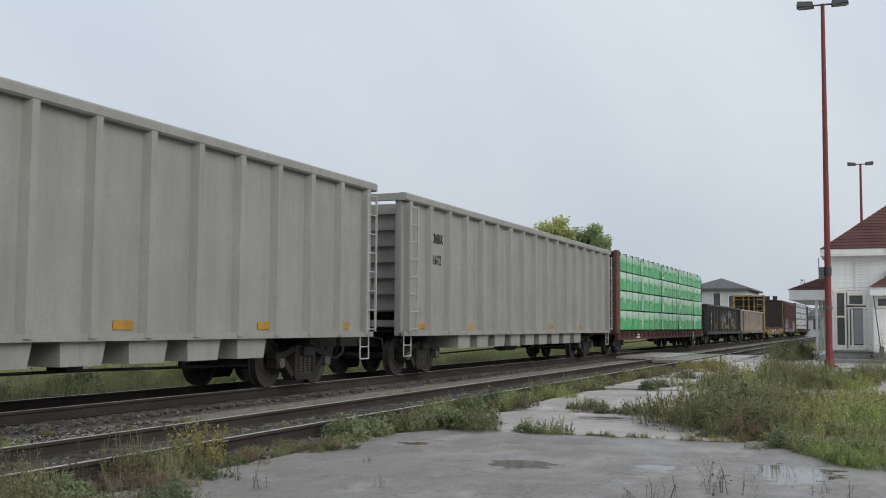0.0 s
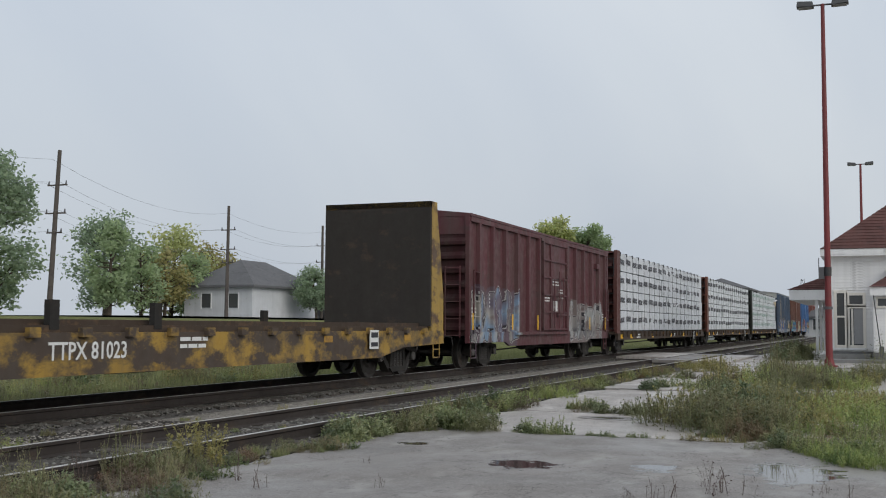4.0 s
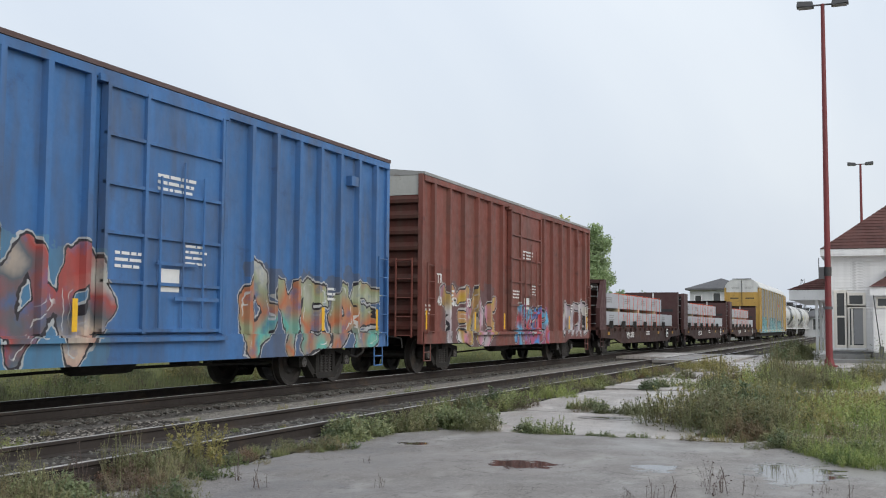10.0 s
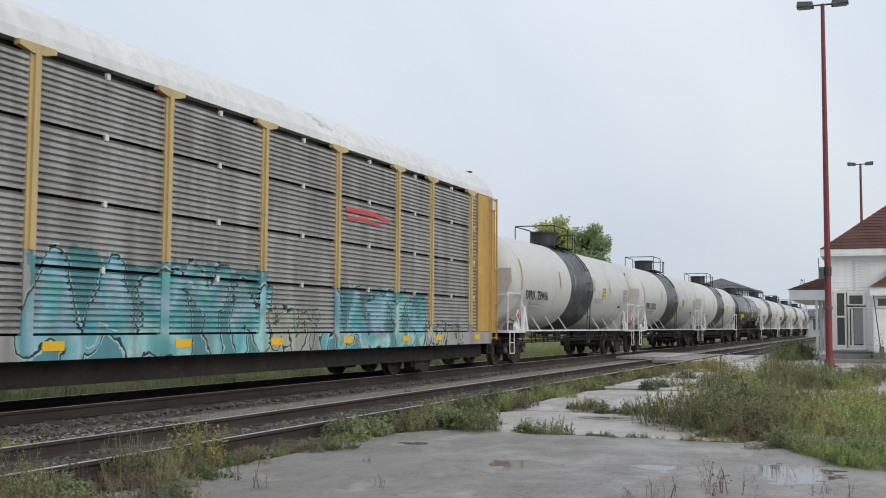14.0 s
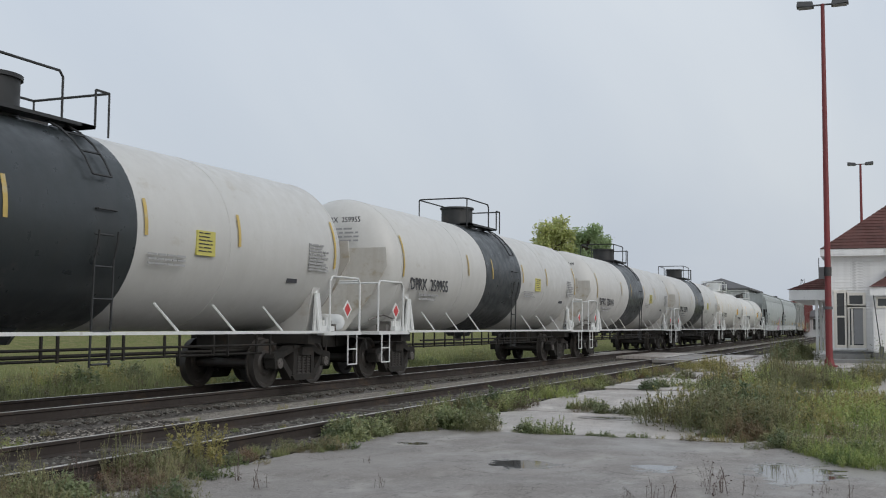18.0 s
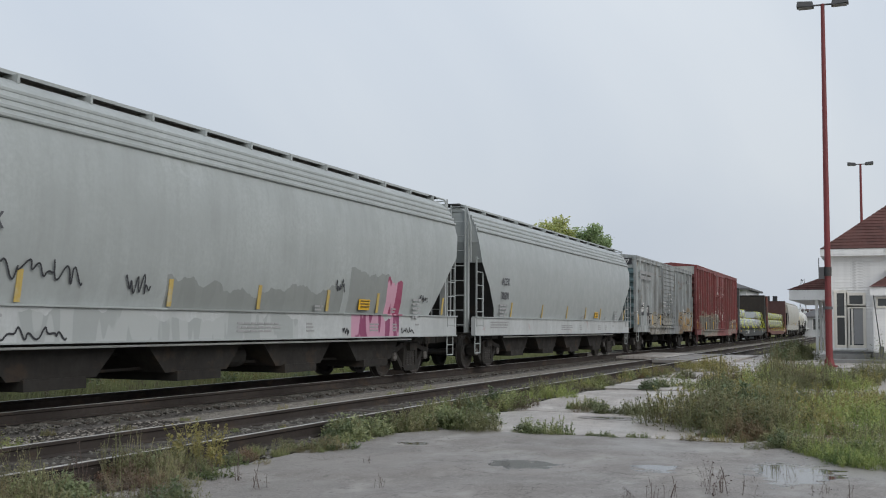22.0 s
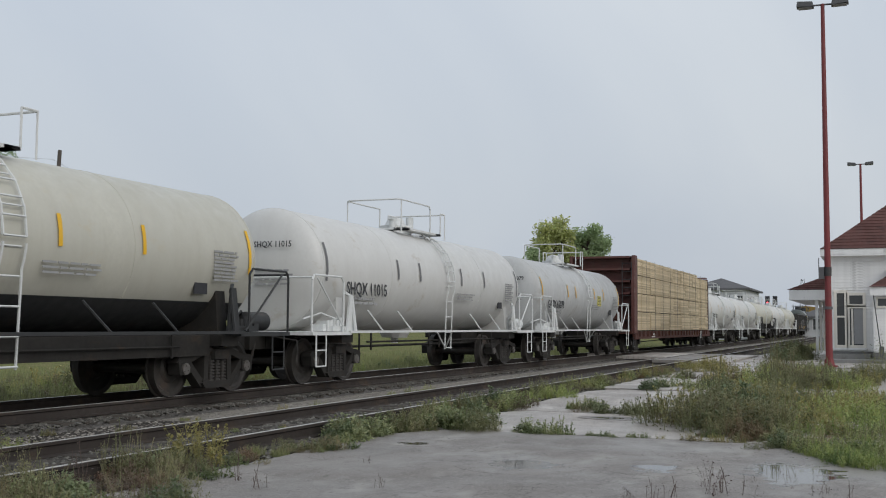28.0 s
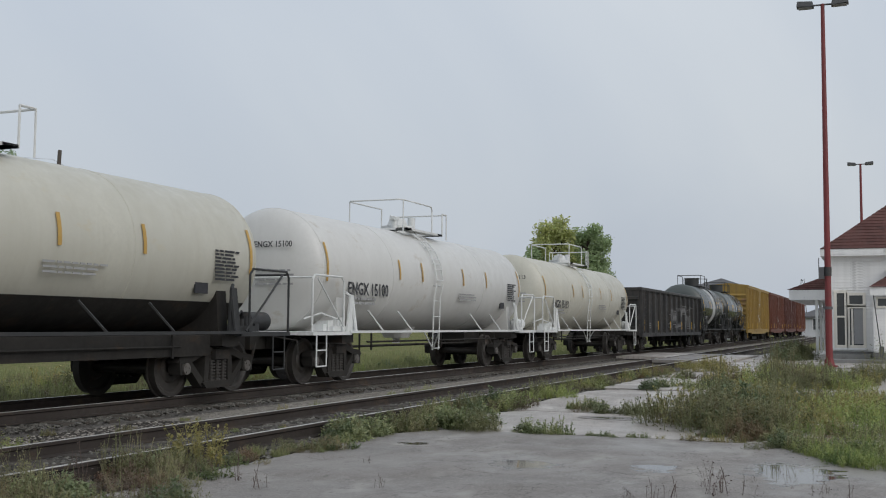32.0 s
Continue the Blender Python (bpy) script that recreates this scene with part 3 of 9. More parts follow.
def centre_beam(q0, q1, style, post, deck, label, load_label, mark=None, seed=1, number=None):
    half = (q1 - q0) / 2 - 0.62
    car = freight_car("centre_beam_car", label, "flat car", q0, q1, half, 1.95)
    rnd = random.Random(seed)
    inner, tail = half - 0.62, half - 0.1
    d = Mesh()
    d.box(-half, half, -1.42, 1.42, 0.86, 0.97)
    part("deck", d, deck, car)
    for s in (-1, 1):
        part("side_sill", Mesh().box(-half + 0.2, half - 0.2, s * 1.42 - 0.06, s * 1.42 + 0.06, 0.62, 0.855), deck, car)
    for i in range(int(inner * 2 / 0.9)):
        x = -inner + 0.45 + i * 0.9
        part("stake_pocket", Mesh().box(x - 0.07, x + 0.07, -1.55, -1.48, 0.74, 0.98), deck, car)
    bm = Mesh().box(-inner, inner, -0.06, 0.06, 4.05, 4.3)
    for i in range(12):
        x = -inner + 2 * inner * i / 11
        bm.box(x - 0.09, x + 0.09, -0.08, 0.08, 0.97, 4.1)
    part("centre_beam", bm, post, car)
    for s in (-1, 1):
        b = Mesh()
        x0, x1 = (half - 0.09, half - 0.02) if s > 0 else (-half + 0.5, -half + 0.62)
        b.box(x0, x1, -1.42 if s < 0 else -1.3, 1.42, 0.97, 4.34 if s < 0 else 4.22)
        part("bulkhead", b, post, car)
        for k in range(7):
            z = 1.0 + k * 0.54
            xo = half - 0.02 if s > 0 else -half + 0.05
            part("bulkhead_stiffener", Mesh().box(xo, xo + (0.14 if s > 0 else 0.44), -1.28, 1.28, z, z + 0.09), post, car)
        for ob in bars(car, 0, 0, 0, 0.9, 3, WHITE_MARK, 0.07, 0.05, "end_stencil", seed + 3):
            ob.matrix_basis = pose(-half + 0.04, -0.3, 3.0, 0, 0, -90) if s < 0 else pose(half - 0.04, 0.3, 3.0, 0, 0, 90)
        for y in (-1.42, 1.42):
            if s > 0:
                part("corner_post", Mesh().box(half - 0.02, half + 0.12, y * 0.9 - 0.05, y * 0.9 + 0.05, 0.9, 4.2), post, car)
            else:
                part("corner_post", Mesh().prism([(-half, 0.9), (-half + 0.62, 0.9), (-half + 0.62, 4.36), (-half + 0.12, 4.36), (-half, 3.2)], "y", y - 0.07, y + 0.07), post, car)
        stirrup(car, s * (half - 0.35), -1.4, 0.72, BLACK_PAINT, 0.42)
        ladder(car, s * (half - 0.02), -1.15, 1.1, 4.0, BLACK_PAINT, 0.42, axis="y")
    # packs: four tiers on either side of the beam
    prints = []
    z = 1.0
    pack_mat = {"green": PACK_GREEN, "white": PACK_WHITE, "dots": PACK_WHITE, "wood": PACK_WOOD}[style]
    tiers = (0.86, 0.84, 0.82, 0.78)
    for t, h in enumerate(tiers):
        cuts = [-inner + 0.05]
        if style == "green":
            cuts += [-inner + 0.05 + 4.9 * k for k in range(1, int((inner + tail - 1.5) / 4.9) + 1)]
        while style != "green" and cuts[-1] < tail - 3.4:
            cuts.append(cuts[-1] + rnd.choice((2.46, 3.7, 4.9, 4.9)))
        if style == "wood" and t > 1:
            cuts = [c for c in cuts if c < 5.5] + [7.1]
        elif style != "green":
            cuts[-1] = min(cuts[-1], tail - 1.2)
        cuts.append(tail - 0.03)
        for a, b in zip(cuts, cuts[1:]):
            off = rnd.uniform(-0.025, 0.025)
            m = Mesh()
            if style == "wood":
                last = b > tail - 0.1
                z_top = z + h - (0.17 if t == 3 and last else 0.012)
                pack = part("lumber_pack", Mesh().box(a + 0.03, b - 0.03, -1.3 + off, -0.09, z + 0.018, z_top), pack_mat, car, load_label)
                board_pack(pack, a + 0.012, b - 0.012, -1.33 + off, z + 0.018, z_top, rnd)
                continue
            wrap_sheet(m, a + 0.008, b - 0.008, -1.36 + off, -0.09, z + (0.05 if style == "green" else 0.028), z + h - 0.006, rnd)
            part("lumber_pack", m, pack_mat, car, load_label, smooth=True)
            if style == "green":
                part("bag_seam", bag_seam(a, -1.37 + off, z + 0.06, z + h - 0.03, rnd), PACK_PALE, car, "crumpled pale end of the wrap", smooth=True)
        back = Mesh().box(-inner + 0.05, inner - 0.05, 0.09, 1.36, z + 0.05, z + h - 0.01)
        part("lumber_pack", back, pack_mat, car, load_label)
        # near-black filler that draws the shadow line between two tiers
        part("spacer", Mesh().box(-inner + 0.1, inner - 0.1, -1.28 if style != "wood" else -1.2, 1.28, z, z + {"green": 0.05, "wood": 0.018}.get(style, 0.028)), EDGE_BLOCK, car)
        if mark:
            x = -inner + 0.9
            if not prints:
                pm = Mesh()
                if style == "dots":
                    tree_block(pm, 0, 0, 0.28, 0)
                else:
                    word_blocks(pm, 0, 0, 0.215 if style == "white" else 0.12, 0)
                prints.append(pm.data("pack_print", mark))
            while x < tail - 0.5:
                dx, dz, tilt = rnd.uniform(-0.1, 0.1), rnd.uniform(-0.04, 0.04), rnd.uniform(-3, 5)
                part("pack_print", prints[0], None, car, at=pose(x + (dx if style == "white" else 0), -1.388, z + h * 0.55 + dz, 0, tilt if style == "white" else 0, 0))
                x += {"white": 1.2, "dots": 0.6}.get(style, 1.25)
        z += h
    gap, w = (2.05, 0.005) if style == "wood" else (1.22, 0.006)
    for i in range(int((2 * inner - 0.8) / gap) + 1):
        x = -inner + 0.5 + gap * i
        part("strap", Mesh().box(x - w, x + w, -1.4, -1.39, 0.98, z).box(x - 0.006, x + 0.006, -1.4, -0.06, z, z + 0.012), STRAP, car)
        if style == "wood":
            continue
        part("edge_protector", Mesh().prism([(-1.41, z - 0.11), (-1.385, z - 0.11), (-1.385, z + 0.0), (-1.25, z + 0.0), (-1.25, z + 0.03), (-1.41, z + 0.03)], "x", x - 0.035, x + 0.035), EDGE_BLOCK, car)
    if style in ("white", "dots"):
        marks(car, [-half + 0.9, -half + 2.8, -half + 7.5, 0.5, half - 7.5, half - 2.8], 0.68, -1.487, YELLOW_MARK, 0.42, 0.17)
    bars(car, -half + 4.3, 0.86, -1.487, 0.9, 2, WHITE_MARK, 0.06)
    panel = part("data_panel", Mesh().box(half - 4.6, half - 4.18, -1.57, -1.55, 0.52, 0.92), WHITE_MARK, car)
    part("panel_face", Mesh().box(half - 4.57, half - 4.21, -1.576, -1.57, 0.55, 0.89), BLACK_MARK, panel)
    for za, wide in ((0.6, 0.2), (0.68, 0.28), (0.77, 0.24), (0.83, 0.16)):
        part("data_line", Mesh().box(half - 4.54, half - 4.54 + wide, -1.58, -1.576, za, za + 0.03), GREY_MARK, panel)
    if style == "dots":
        z = 4.2
        part("torn_wrap", Mesh().tri((tail - 2.6, -1.4, z - 0.42), (tail - 0.1, -1.43, z - 0.12), (tail - 0.15, -1.41, z - 0.86)).tri((tail - 2.6, -1.39, z - 0.42), (tail - 0.15, -1.41, z - 0.86), (tail - 1.0, -1.4, z - 0.8)), PACK_WOOD, car, "bare lumber where the wrap is torn")
        part("loose_flap", Mesh().quad((tail - 2.4, -1.41, z - 0.4), (tail - 0.2, -1.46, z - 0.08), (tail - 0.3, -1.6, z - 0.24), (tail - 1.9, -1.5, z - 0.36)), PACK_WHITE, car)
        for i, (x, zz) in enumerate(((-2.0, 2.6), (-5.2, 3.6), (-5.0, 2.7), (2.0, 1.4), (-7.4, 3.4))):
            part("wrap_tear", Mesh().prism([(x, zz + 0.42), (x + 0.12, zz + 0.4), (x + 0.62, zz - 0.06), (x + 0.5, zz - 0.1)], "y", -1.395, -1.39), STRAP if i % 2 else GREY_MARK, car)
    if number:
        lettering(car, number, 1.4, 0.76, 0.26, WHITE_MARK, -1.49)
    return car


def board_pack(pack, x0, x1, y0, z0, z1, rnd):
    """Bare lumber: courses of boards on the near face of a pack, each a little in or out."""
    n = int((z1 - z0) / 0.052)
    h = (z1 - z0) / n
    share = Mesh().box(x0, x1 - 0.03, y0, y0 + 0.04, 0.002, h - 0.005).data("board", PACK_WOOD)
    for k in range(n):
        part("board", share, None, pack, at=pose(rnd.uniform(0, 0.06) - 0.015, rnd.uniform(-0.016, 0.014), z0 + h * k))


def wrap_material(name, colour, fold, slack=0.8, rough=0.32):
    """Shrink wrap: long slack folds that run aslant, finer creases across them, and a sheen."""
    m, nt, links, bsdf = nodes_of(name)
    tc = nt.new("ShaderNodeTexCoord")

    def folds(turn, stretch, scale, detail, lo, hi):
        mp, no, mr = nt.new("ShaderNodeMapping"), nt.new("ShaderNodeTexNoise"), nt.new("ShaderNodeMapRange")
        mp.vector_type = "TEXTURE"
        mp.inputs["Rotation"].default_value = (0, radians(turn), 0)
        mp.inputs["Scale"].default_value = stretch
        links.new(tc.outputs["Object"], mp.inputs["Vector"])
        no.inputs["Scale"].default_value, no.inputs["Detail"].default_value = scale, detail
        no.inputs["Distortion"].default_value = 0.35
        links.new(mp.outputs[0], no.inputs["Vector"])
        mr.inputs["From Min"].default_value, mr.inputs["From Max"].default_value = lo, hi
        links.new(no.outputs["Fac"], mr.inputs["Value"])
        return mr.outputs[0]

    f1 = folds(28, (2.6, 1, 0.5), 1.5, 2, 0.3, 0.7)
    f2 = folds(-14, (1.9, 1, 0.35), 2.2, 2, 0.3, 0.7)
    f3 = folds(64, (1.5, 1, 0.3), 3.0, 3, 0.35, 0.7)
    col = mixed(nt, links, mixed(nt, links, 0.5, f1, f2), colour, fold)
    col = mixed(nt, links, noise_fac(nt, links, 1.2, lo=0.55, hi=0.8, seed=4), col, tuple(q * 0.9 for q in colour))
    links.new(col, bsdf.inputs["Base Color"])
    bsdf.inputs["Roughness"].default_value = rough
    bump_to(nt, links, bsdf, mixed(nt, links, 0.3, mixed(nt, links, 0.5, f1, f2), f3), slack, 0.05)
    return m


def green_wrap():
    """Wrap printed pale above and green below, tier by tier, with the two running into each other."""
    m = wrap_material("green_lumber_wrap", (0.022, 0.37, 0.075), (0.07, 0.5, 0.15), rough=0.28)
    nt, links = m.node_tree.nodes, m.node_tree.links
    bsdf = nt["Principled BSDF"]
    col = bsdf.inputs["Base Color"].links[0].from_socket
    tc, sep = nt.new("ShaderNodeTexCoord"), nt.new("ShaderNodeSeparateXYZ")
    links.new(tc.outputs["Object"], sep.inputs[0])
    ma = nt.new("ShaderNodeMath")
    ma.operation = "MULTIPLY_ADD"
    ma.inputs[1].default_value, ma.inputs[2].default_value = 1 / 0.835, -1.03 / 0.835
    links.new(sep.outputs["Z"], ma.inputs[0])
    fr = nt.new("ShaderNodeMath")
    fr.operation = "FRACT"
    links.new(ma.outputs[0], fr.inputs[0])
    ad = nt.new("ShaderNodeMath")
    ad.operation = "MULTIPLY_ADD"
    ad.inputs[1].default_value = 0.35
    links.new(noise_fac(nt, links, 1.4, (1, 1, 2), 0.25, 0.75, 5, 12), ad.inputs[0])
    links.new(fr.outputs[0], ad.inputs[2])
    mr = nt.new("ShaderNodeMapRange")
    mr.inputs["From Min"].default_value, mr.inputs["From Max"].default_value = 0.62, 1.05
    links.new(ad.outputs[0], mr.inputs["Value"])
    links.new(mixed(nt, links, mr.outputs[0], col, (0.5, 0.66, 0.54)), bsdf.inputs["Base Color"])
    return m


PACK_GREEN = green_wrap()
PACK_PALE = wrap_material("pale_green_lumber_wrap", (0.28, 0.56, 0.33), (0.62, 0.74, 0.64), 1.0, rough=0.3)
PACK_WHITE = wrap_material("white_lumber_wrap", (0.52, 0.54, 0.565), (0.70, 0.715, 0.735), rough=0.38)
PACK_GREY = wrap_material("grey_lumber_wrap", (0.32, 0.335, 0.36), (0.385, 0.4, 0.425), 0.12, rough=0.34)
PACK_CLEAR = wrap_material("translucent_lumber_wrap", (0.34, 0.355, 0.36), (0.5, 0.515, 0.52), 0.35, rough=0.16)
PACK_DIM = wrap_material("dim_greenish_lumber_wrap", (0.25, 0.265, 0.235), (0.36, 0.375, 0.34), 0.35, rough=0.18)
PACK_WOOD = paint("sawn_spruce_boards", (0.60, 0.50, 0.34), 0.75, 0, (0.46, 0.36, 0.22), 0.5, 0.15, 0.16, 0.2, 0.22, grime_colour=(0.2, 0.14, 0.08))
GREEN_PRINT = plain("green_print", (0.06, 0.25, 0.16), 0.6)
DARK_PRINT = plain("charcoal_print", (0.085, 0.085, 0.095), 0.6)
PALE_PRINT = plain("pale_print", (0.16, 0.5, 0.22), 0.6)

# ---- gondola ----


def gondola(q0, q1, skin, rim_mat, top, low, label, ribs=12, words=None, word_mat=None, plate=None, rib_mat=None):
    half = (q1 - q0) / 2 - 0.62
    car = freight_car("gondola_car", label, "gondola car", q0, q1, half, 1.9)
    w = 1.38
    body = Mesh()
    for s in (-1, 1):
        body.box(-half, half, s * w - 0.025, s * w + 0.025, low, top)
        body.box(s * half - 0.04, s * half + 0.04, -w, w, low + 0.05, top)
    body.box(-half, half, -w, w, 0.98, 1.05)
    part("body", body, skin, car)
    stands = [-half + q for q in ribs] if isinstance(ribs, tuple) else [-half + 0.12 + (2 * half - 0.24) * i / (ribs - 1) for i in range(ribs)]
    for x in stands:
        for s in (-1, 1):
            y = s * (w + 0.025)
            part("rib", Mesh().prism([(x - 0.075, y), (x + 0.075, y), (x + 0.05, y + s * 0.13), (x - 0.05, y + s * 0.13)], "z", low + 0.08, top - 0.06), rib_mat or skin, car)
    rim = Mesh()
    for s in (-1, 1):
        rim.soft_box(-half - 0.06, half + 0.06, s * (w + 0.04) - 0.11, s * (w + 0.04) + 0.11, top - 0.06, top + 0.09, 0.03)
        rim.box(s * half - 0.08, s * half + 0.08, -w + 0.08, w - 0.08, top - 0.05, top + 0.08)
    part("top_chord", rim, rim_mat, car)
    part("side_sill", Mesh().box(-half, half, -w - 0.14, -w - 0.02, low - 0.02, low + 0.16).box(-half, half, w + 0.02, w + 0.14, low - 0.02, low + 0.16), skin, car)
    for s in (-1, 1):
        e = Mesh()
        for k in range(4):
            z = low + 0.25 + k * (top - low - 0.3) / 4
            e.prism([(s * half, z), (s * (half + 0.14), z + 0.05), (s * (half + 0.14), z + 0.16), (s * half, z + 0.22)], "y", -w + 0.02, w - 0.02)
        part("end_corrugation", e, skin, car)
        ladder(car, s * (half - 0.4), -w - 0.19, low + 0.2, top - 0.1, skin, 0.4, 5)
        stirrup(car, s * (half - 0.4), -w - 0.1, low, skin, 0.42)
    if plate:
        part("number_panel", Mesh().box(plate[0], plate[1], -w - 0.034, -w - 0.028, plate[2], plate[3]), BLACK_PAINT, car)
    for text, x, z, size in words or ():
        lettering(car, text, x, z, size, word_mat, -w - 0.04, 0.9)
    marks(car, [-half + 0.35 + k * (2 * half - 0.7) / 5 for k in range(6)], low + 0.3, -w - 0.17, YELLOW_MARK, 0.09, 0.42)
    bars(car, -half + 2.2, low + 0.62, -w - 0.034, 0.7, 3, GREY_MARK, 0.05)
    bars(car, half - 1.7, low + 0.62, -w - 0.034, 0.6, 3, GREY_MARK, 0.05)
    return car


# ---- bulkhead flat car ----


def bulkhead_flat(q0, q1, skin, deck_mat, tall, label, inside=None, wide=1.36, words=(), word_mat=None, depth=0.75, gap=0.8, lead=None, sill_mat=None):
    half = (q1 - q0) / 2 - gap
    car = freight_car("bulkhead_flat_car", label, "flat car", q0, q1, half, 1.95)
    part("deck", Mesh().box(-half, half, -1.38, 1.38, 1.06, 1.16), deck_mat, car)
    part("bunk", Mesh().box(-half + (lead or depth) + 0.1, half - depth - 0.1, -1.16, 1.16, 1.16, 1.24), deck_mat, car)
    sill = Mesh()
    for s in (-1, 1):
        sill.prism([(-half, 1.06), (half, 1.06), (half, 0.74), (half - 2.4, 0.68), (half - 3.6, 0.48), (-half + 3.6, 0.48), (-half + 2.4, 0.68), (-half, 0.74)], "y", s * 1.42 - 0.05, s * 1.42 + 0.05)
    part("side_sill", sill, sill_mat or skin, car)
    n = int((2 * half - 2) / 0.95)
    for i in range(n):
        x = -half + 1.3 + (2 * half - 2.6) * i / (n - 1)
        part("stake_pocket", Mesh().box(x - 0.1, x + 0.1, -1.55, -1.47, 1.0, 1.13), sill_mat or skin, car)
    for s in (-1, 1):
        deep = lead if lead and s < 0 else depth
        brow = deep - 0.2 if deep > 1.1 else min(0.3, deep)
        xo, xi = s * half, s * (half - deep)
        plate = Mesh().box(min(xi, xi - s * 0.08), max(xi, xi - s * 0.08), -wide, wide, 1.16, tall)
        part("bulkhead", plate, inside or skin, car)
        for y in (-wide + 0.07, wide - 0.07):
            part("corner_post", Mesh().prism([(xo, 0.85), (xi, 0.85), (xi, tall), (xi + s * brow, tall), (xo, 1.9)], "y", y - 0.08, y + 0.08), skin, car)
        fr = Mesh()
        for y in (-0.5, 0.0, 0.5):
            fr.prism([(xo - s * 0.1, 1.0), (xi, 1.0), (xi, tall - 0.1), (xi + s * 0.22, tall - 0.1)], "y", y - 0.05, y + 0.05)
        for z in (1.7, 2.4, 3.1, 3.8):
            if z < tall - 0.4:
                fr.box(min(xi, xi + s * 0.1), max(xi, xi + s * 0.1), -wide + 0.1, wide - 0.1, z, z + 0.06)
        fr.box(min(xi - s * 0.08, xi + s * min(0.34, deep)), max(xi - s * 0.08, xi + s * min(0.34, deep)), -wide, wide, tall - 0.14, tall)
        part("bulkhead_frame", fr, skin, car)
        ladder(car, xi + s * 0.36, -wide + 0.45, 1.3, tall - 0.3, WHITE_PAINT if tall < 4 else skin, 0.4, axis="y")
        for z in (1.55, 2.15, 2.75, 3.35, 3.8):
            if tall > 4:
                part("grab_iron", Mesh().cyl((xi + s * 0.4, -wide + 0.2, z), (xi + s * 0.4, -wide + 0.75, z), 0.013, None, 5), WHITE_PAINT, car)
        stirrup(car, s * (half - 0.35), -1.42, 0.8, skin, 0.4)
        if tall < 3.5:
            xq = s * (half - deep) - s * 0.086
            for y in (-0.75, 0.6):
                part("slot", Mesh().box(xq - 0.006, xq + 0.006, y - 0.42, y + 0.42, 2.0, 2.14), BLACK_PAINT, car, "dark slot")
            part("white_post", Mesh().box(s * (half - deep) - s * 0.1 - 0.02, s * (half - deep) - s * 0.1 + 0.02, -0.15, -0.08, 1.2, tall - 0.05), WHITE_MARK, car)
    marks(car, [-half + 1.3, half - 6, half - 2.2], 0.84, -1.475, DULL_MARK, 0.34, 0.13)
    for text, x, z, size in words:
        lettering(car, text, x, z, size, word_mat or WHITE_MARK, -1.476, 0.9)
    bars(car, 1.2 - half * 0.1, 0.98, -1.476, 0.8, 2, WHITE_MARK, 0.06)
    part("data_panel", Mesh().box(half - 4.3, half - 3.9, -1.56, -1.54, 0.68, 1.08), WHITE_MARK, car)
    for za, zb in ((0.73, 0.82), (0.92, 1.03)):
        part("data_line", Mesh().box(half - 4.26, half - 3.94, -1.566, -1.56, za, zb), BLACK_MARK, car)
    return car, half - depth


def flat_pack(car, x0, x1, z0, z1, material, label, seed, wide=1.25, lines=True):
    rnd, m = random.Random(seed), Mesh()
    wrap_sheet(m, x0, x1, -wide, wide, z0, z1, rnd, 0.01, 0.05 if material in (PACK_CLEAR, PACK_DIM) else 0.0)
    part("lumber_pack", m, material, car, label, smooth=True)
    if lines:
        x = x0 + 1.0
        while x < x1 - 1.0:
            bars(car, x + 0.4, (z0 + z1) / 2 + 0.14, -wide - 0.009, rnd.uniform(0.6, 1.2), 3, GREY_MARK, 0.045, 0.04, "pack_print", int(x * 10))
            x += rnd.uniform(2.2, 3.6)


RED_TAPE = plain("orange_red_strap", (0.80, 0.12, 0.05), 0.5)
YELLOW_TAPE = plain("bright_yellow_strap", (0.72, 0.78, 0.04), 0.5)


def strap_over(car, x, z0, z1, wide, material, lean=0.0, w=0.035, foot=None):
    """A strap from the deck's edge over the load; foot: how far out its lower end is hooked."""
    y, yf = -wide - 0.03, -(foot or wide) - 0.03
    m = Mesh()
    low = [(x + lean - w, yf, z0), (x + lean + w, yf, z0)]
    up = [(x + w, y, z1 + 0.02), (x - w, y, z1 + 0.02)]
    lift = Vector((0, -0.012, 0))
    near = [Vector(q) + lift for q in low + up]
    far = [Vector(q) for q in low + up]
    m.quad(*near).quad(*reversed(far))
    for i in range(4):
        m.quad(near[i], far[i], far[(i + 1) % 4], near[(i + 1) % 4])
    m.box(x - w, x + w, y, wide, z1 + 0.015, z1 + 0.027)
    part("strap", m, material, car)
    if lean > 0.5:
        part("strap", Mesh().box(x - 0.022, x + 0.022, y - 0.004, y, z0 + 0.45, z1 + 0.02), material, car)
        k = 0.84
        yr = y + (yf - y) * k
        part("ratchet", Mesh().box(x + lean * k - 0.05, x + lean * k + 0.05, yr - 0.04, yr - 0.012, z0 + 0.18, z0 + 0.32), material, car)


# ---- boxcar ----


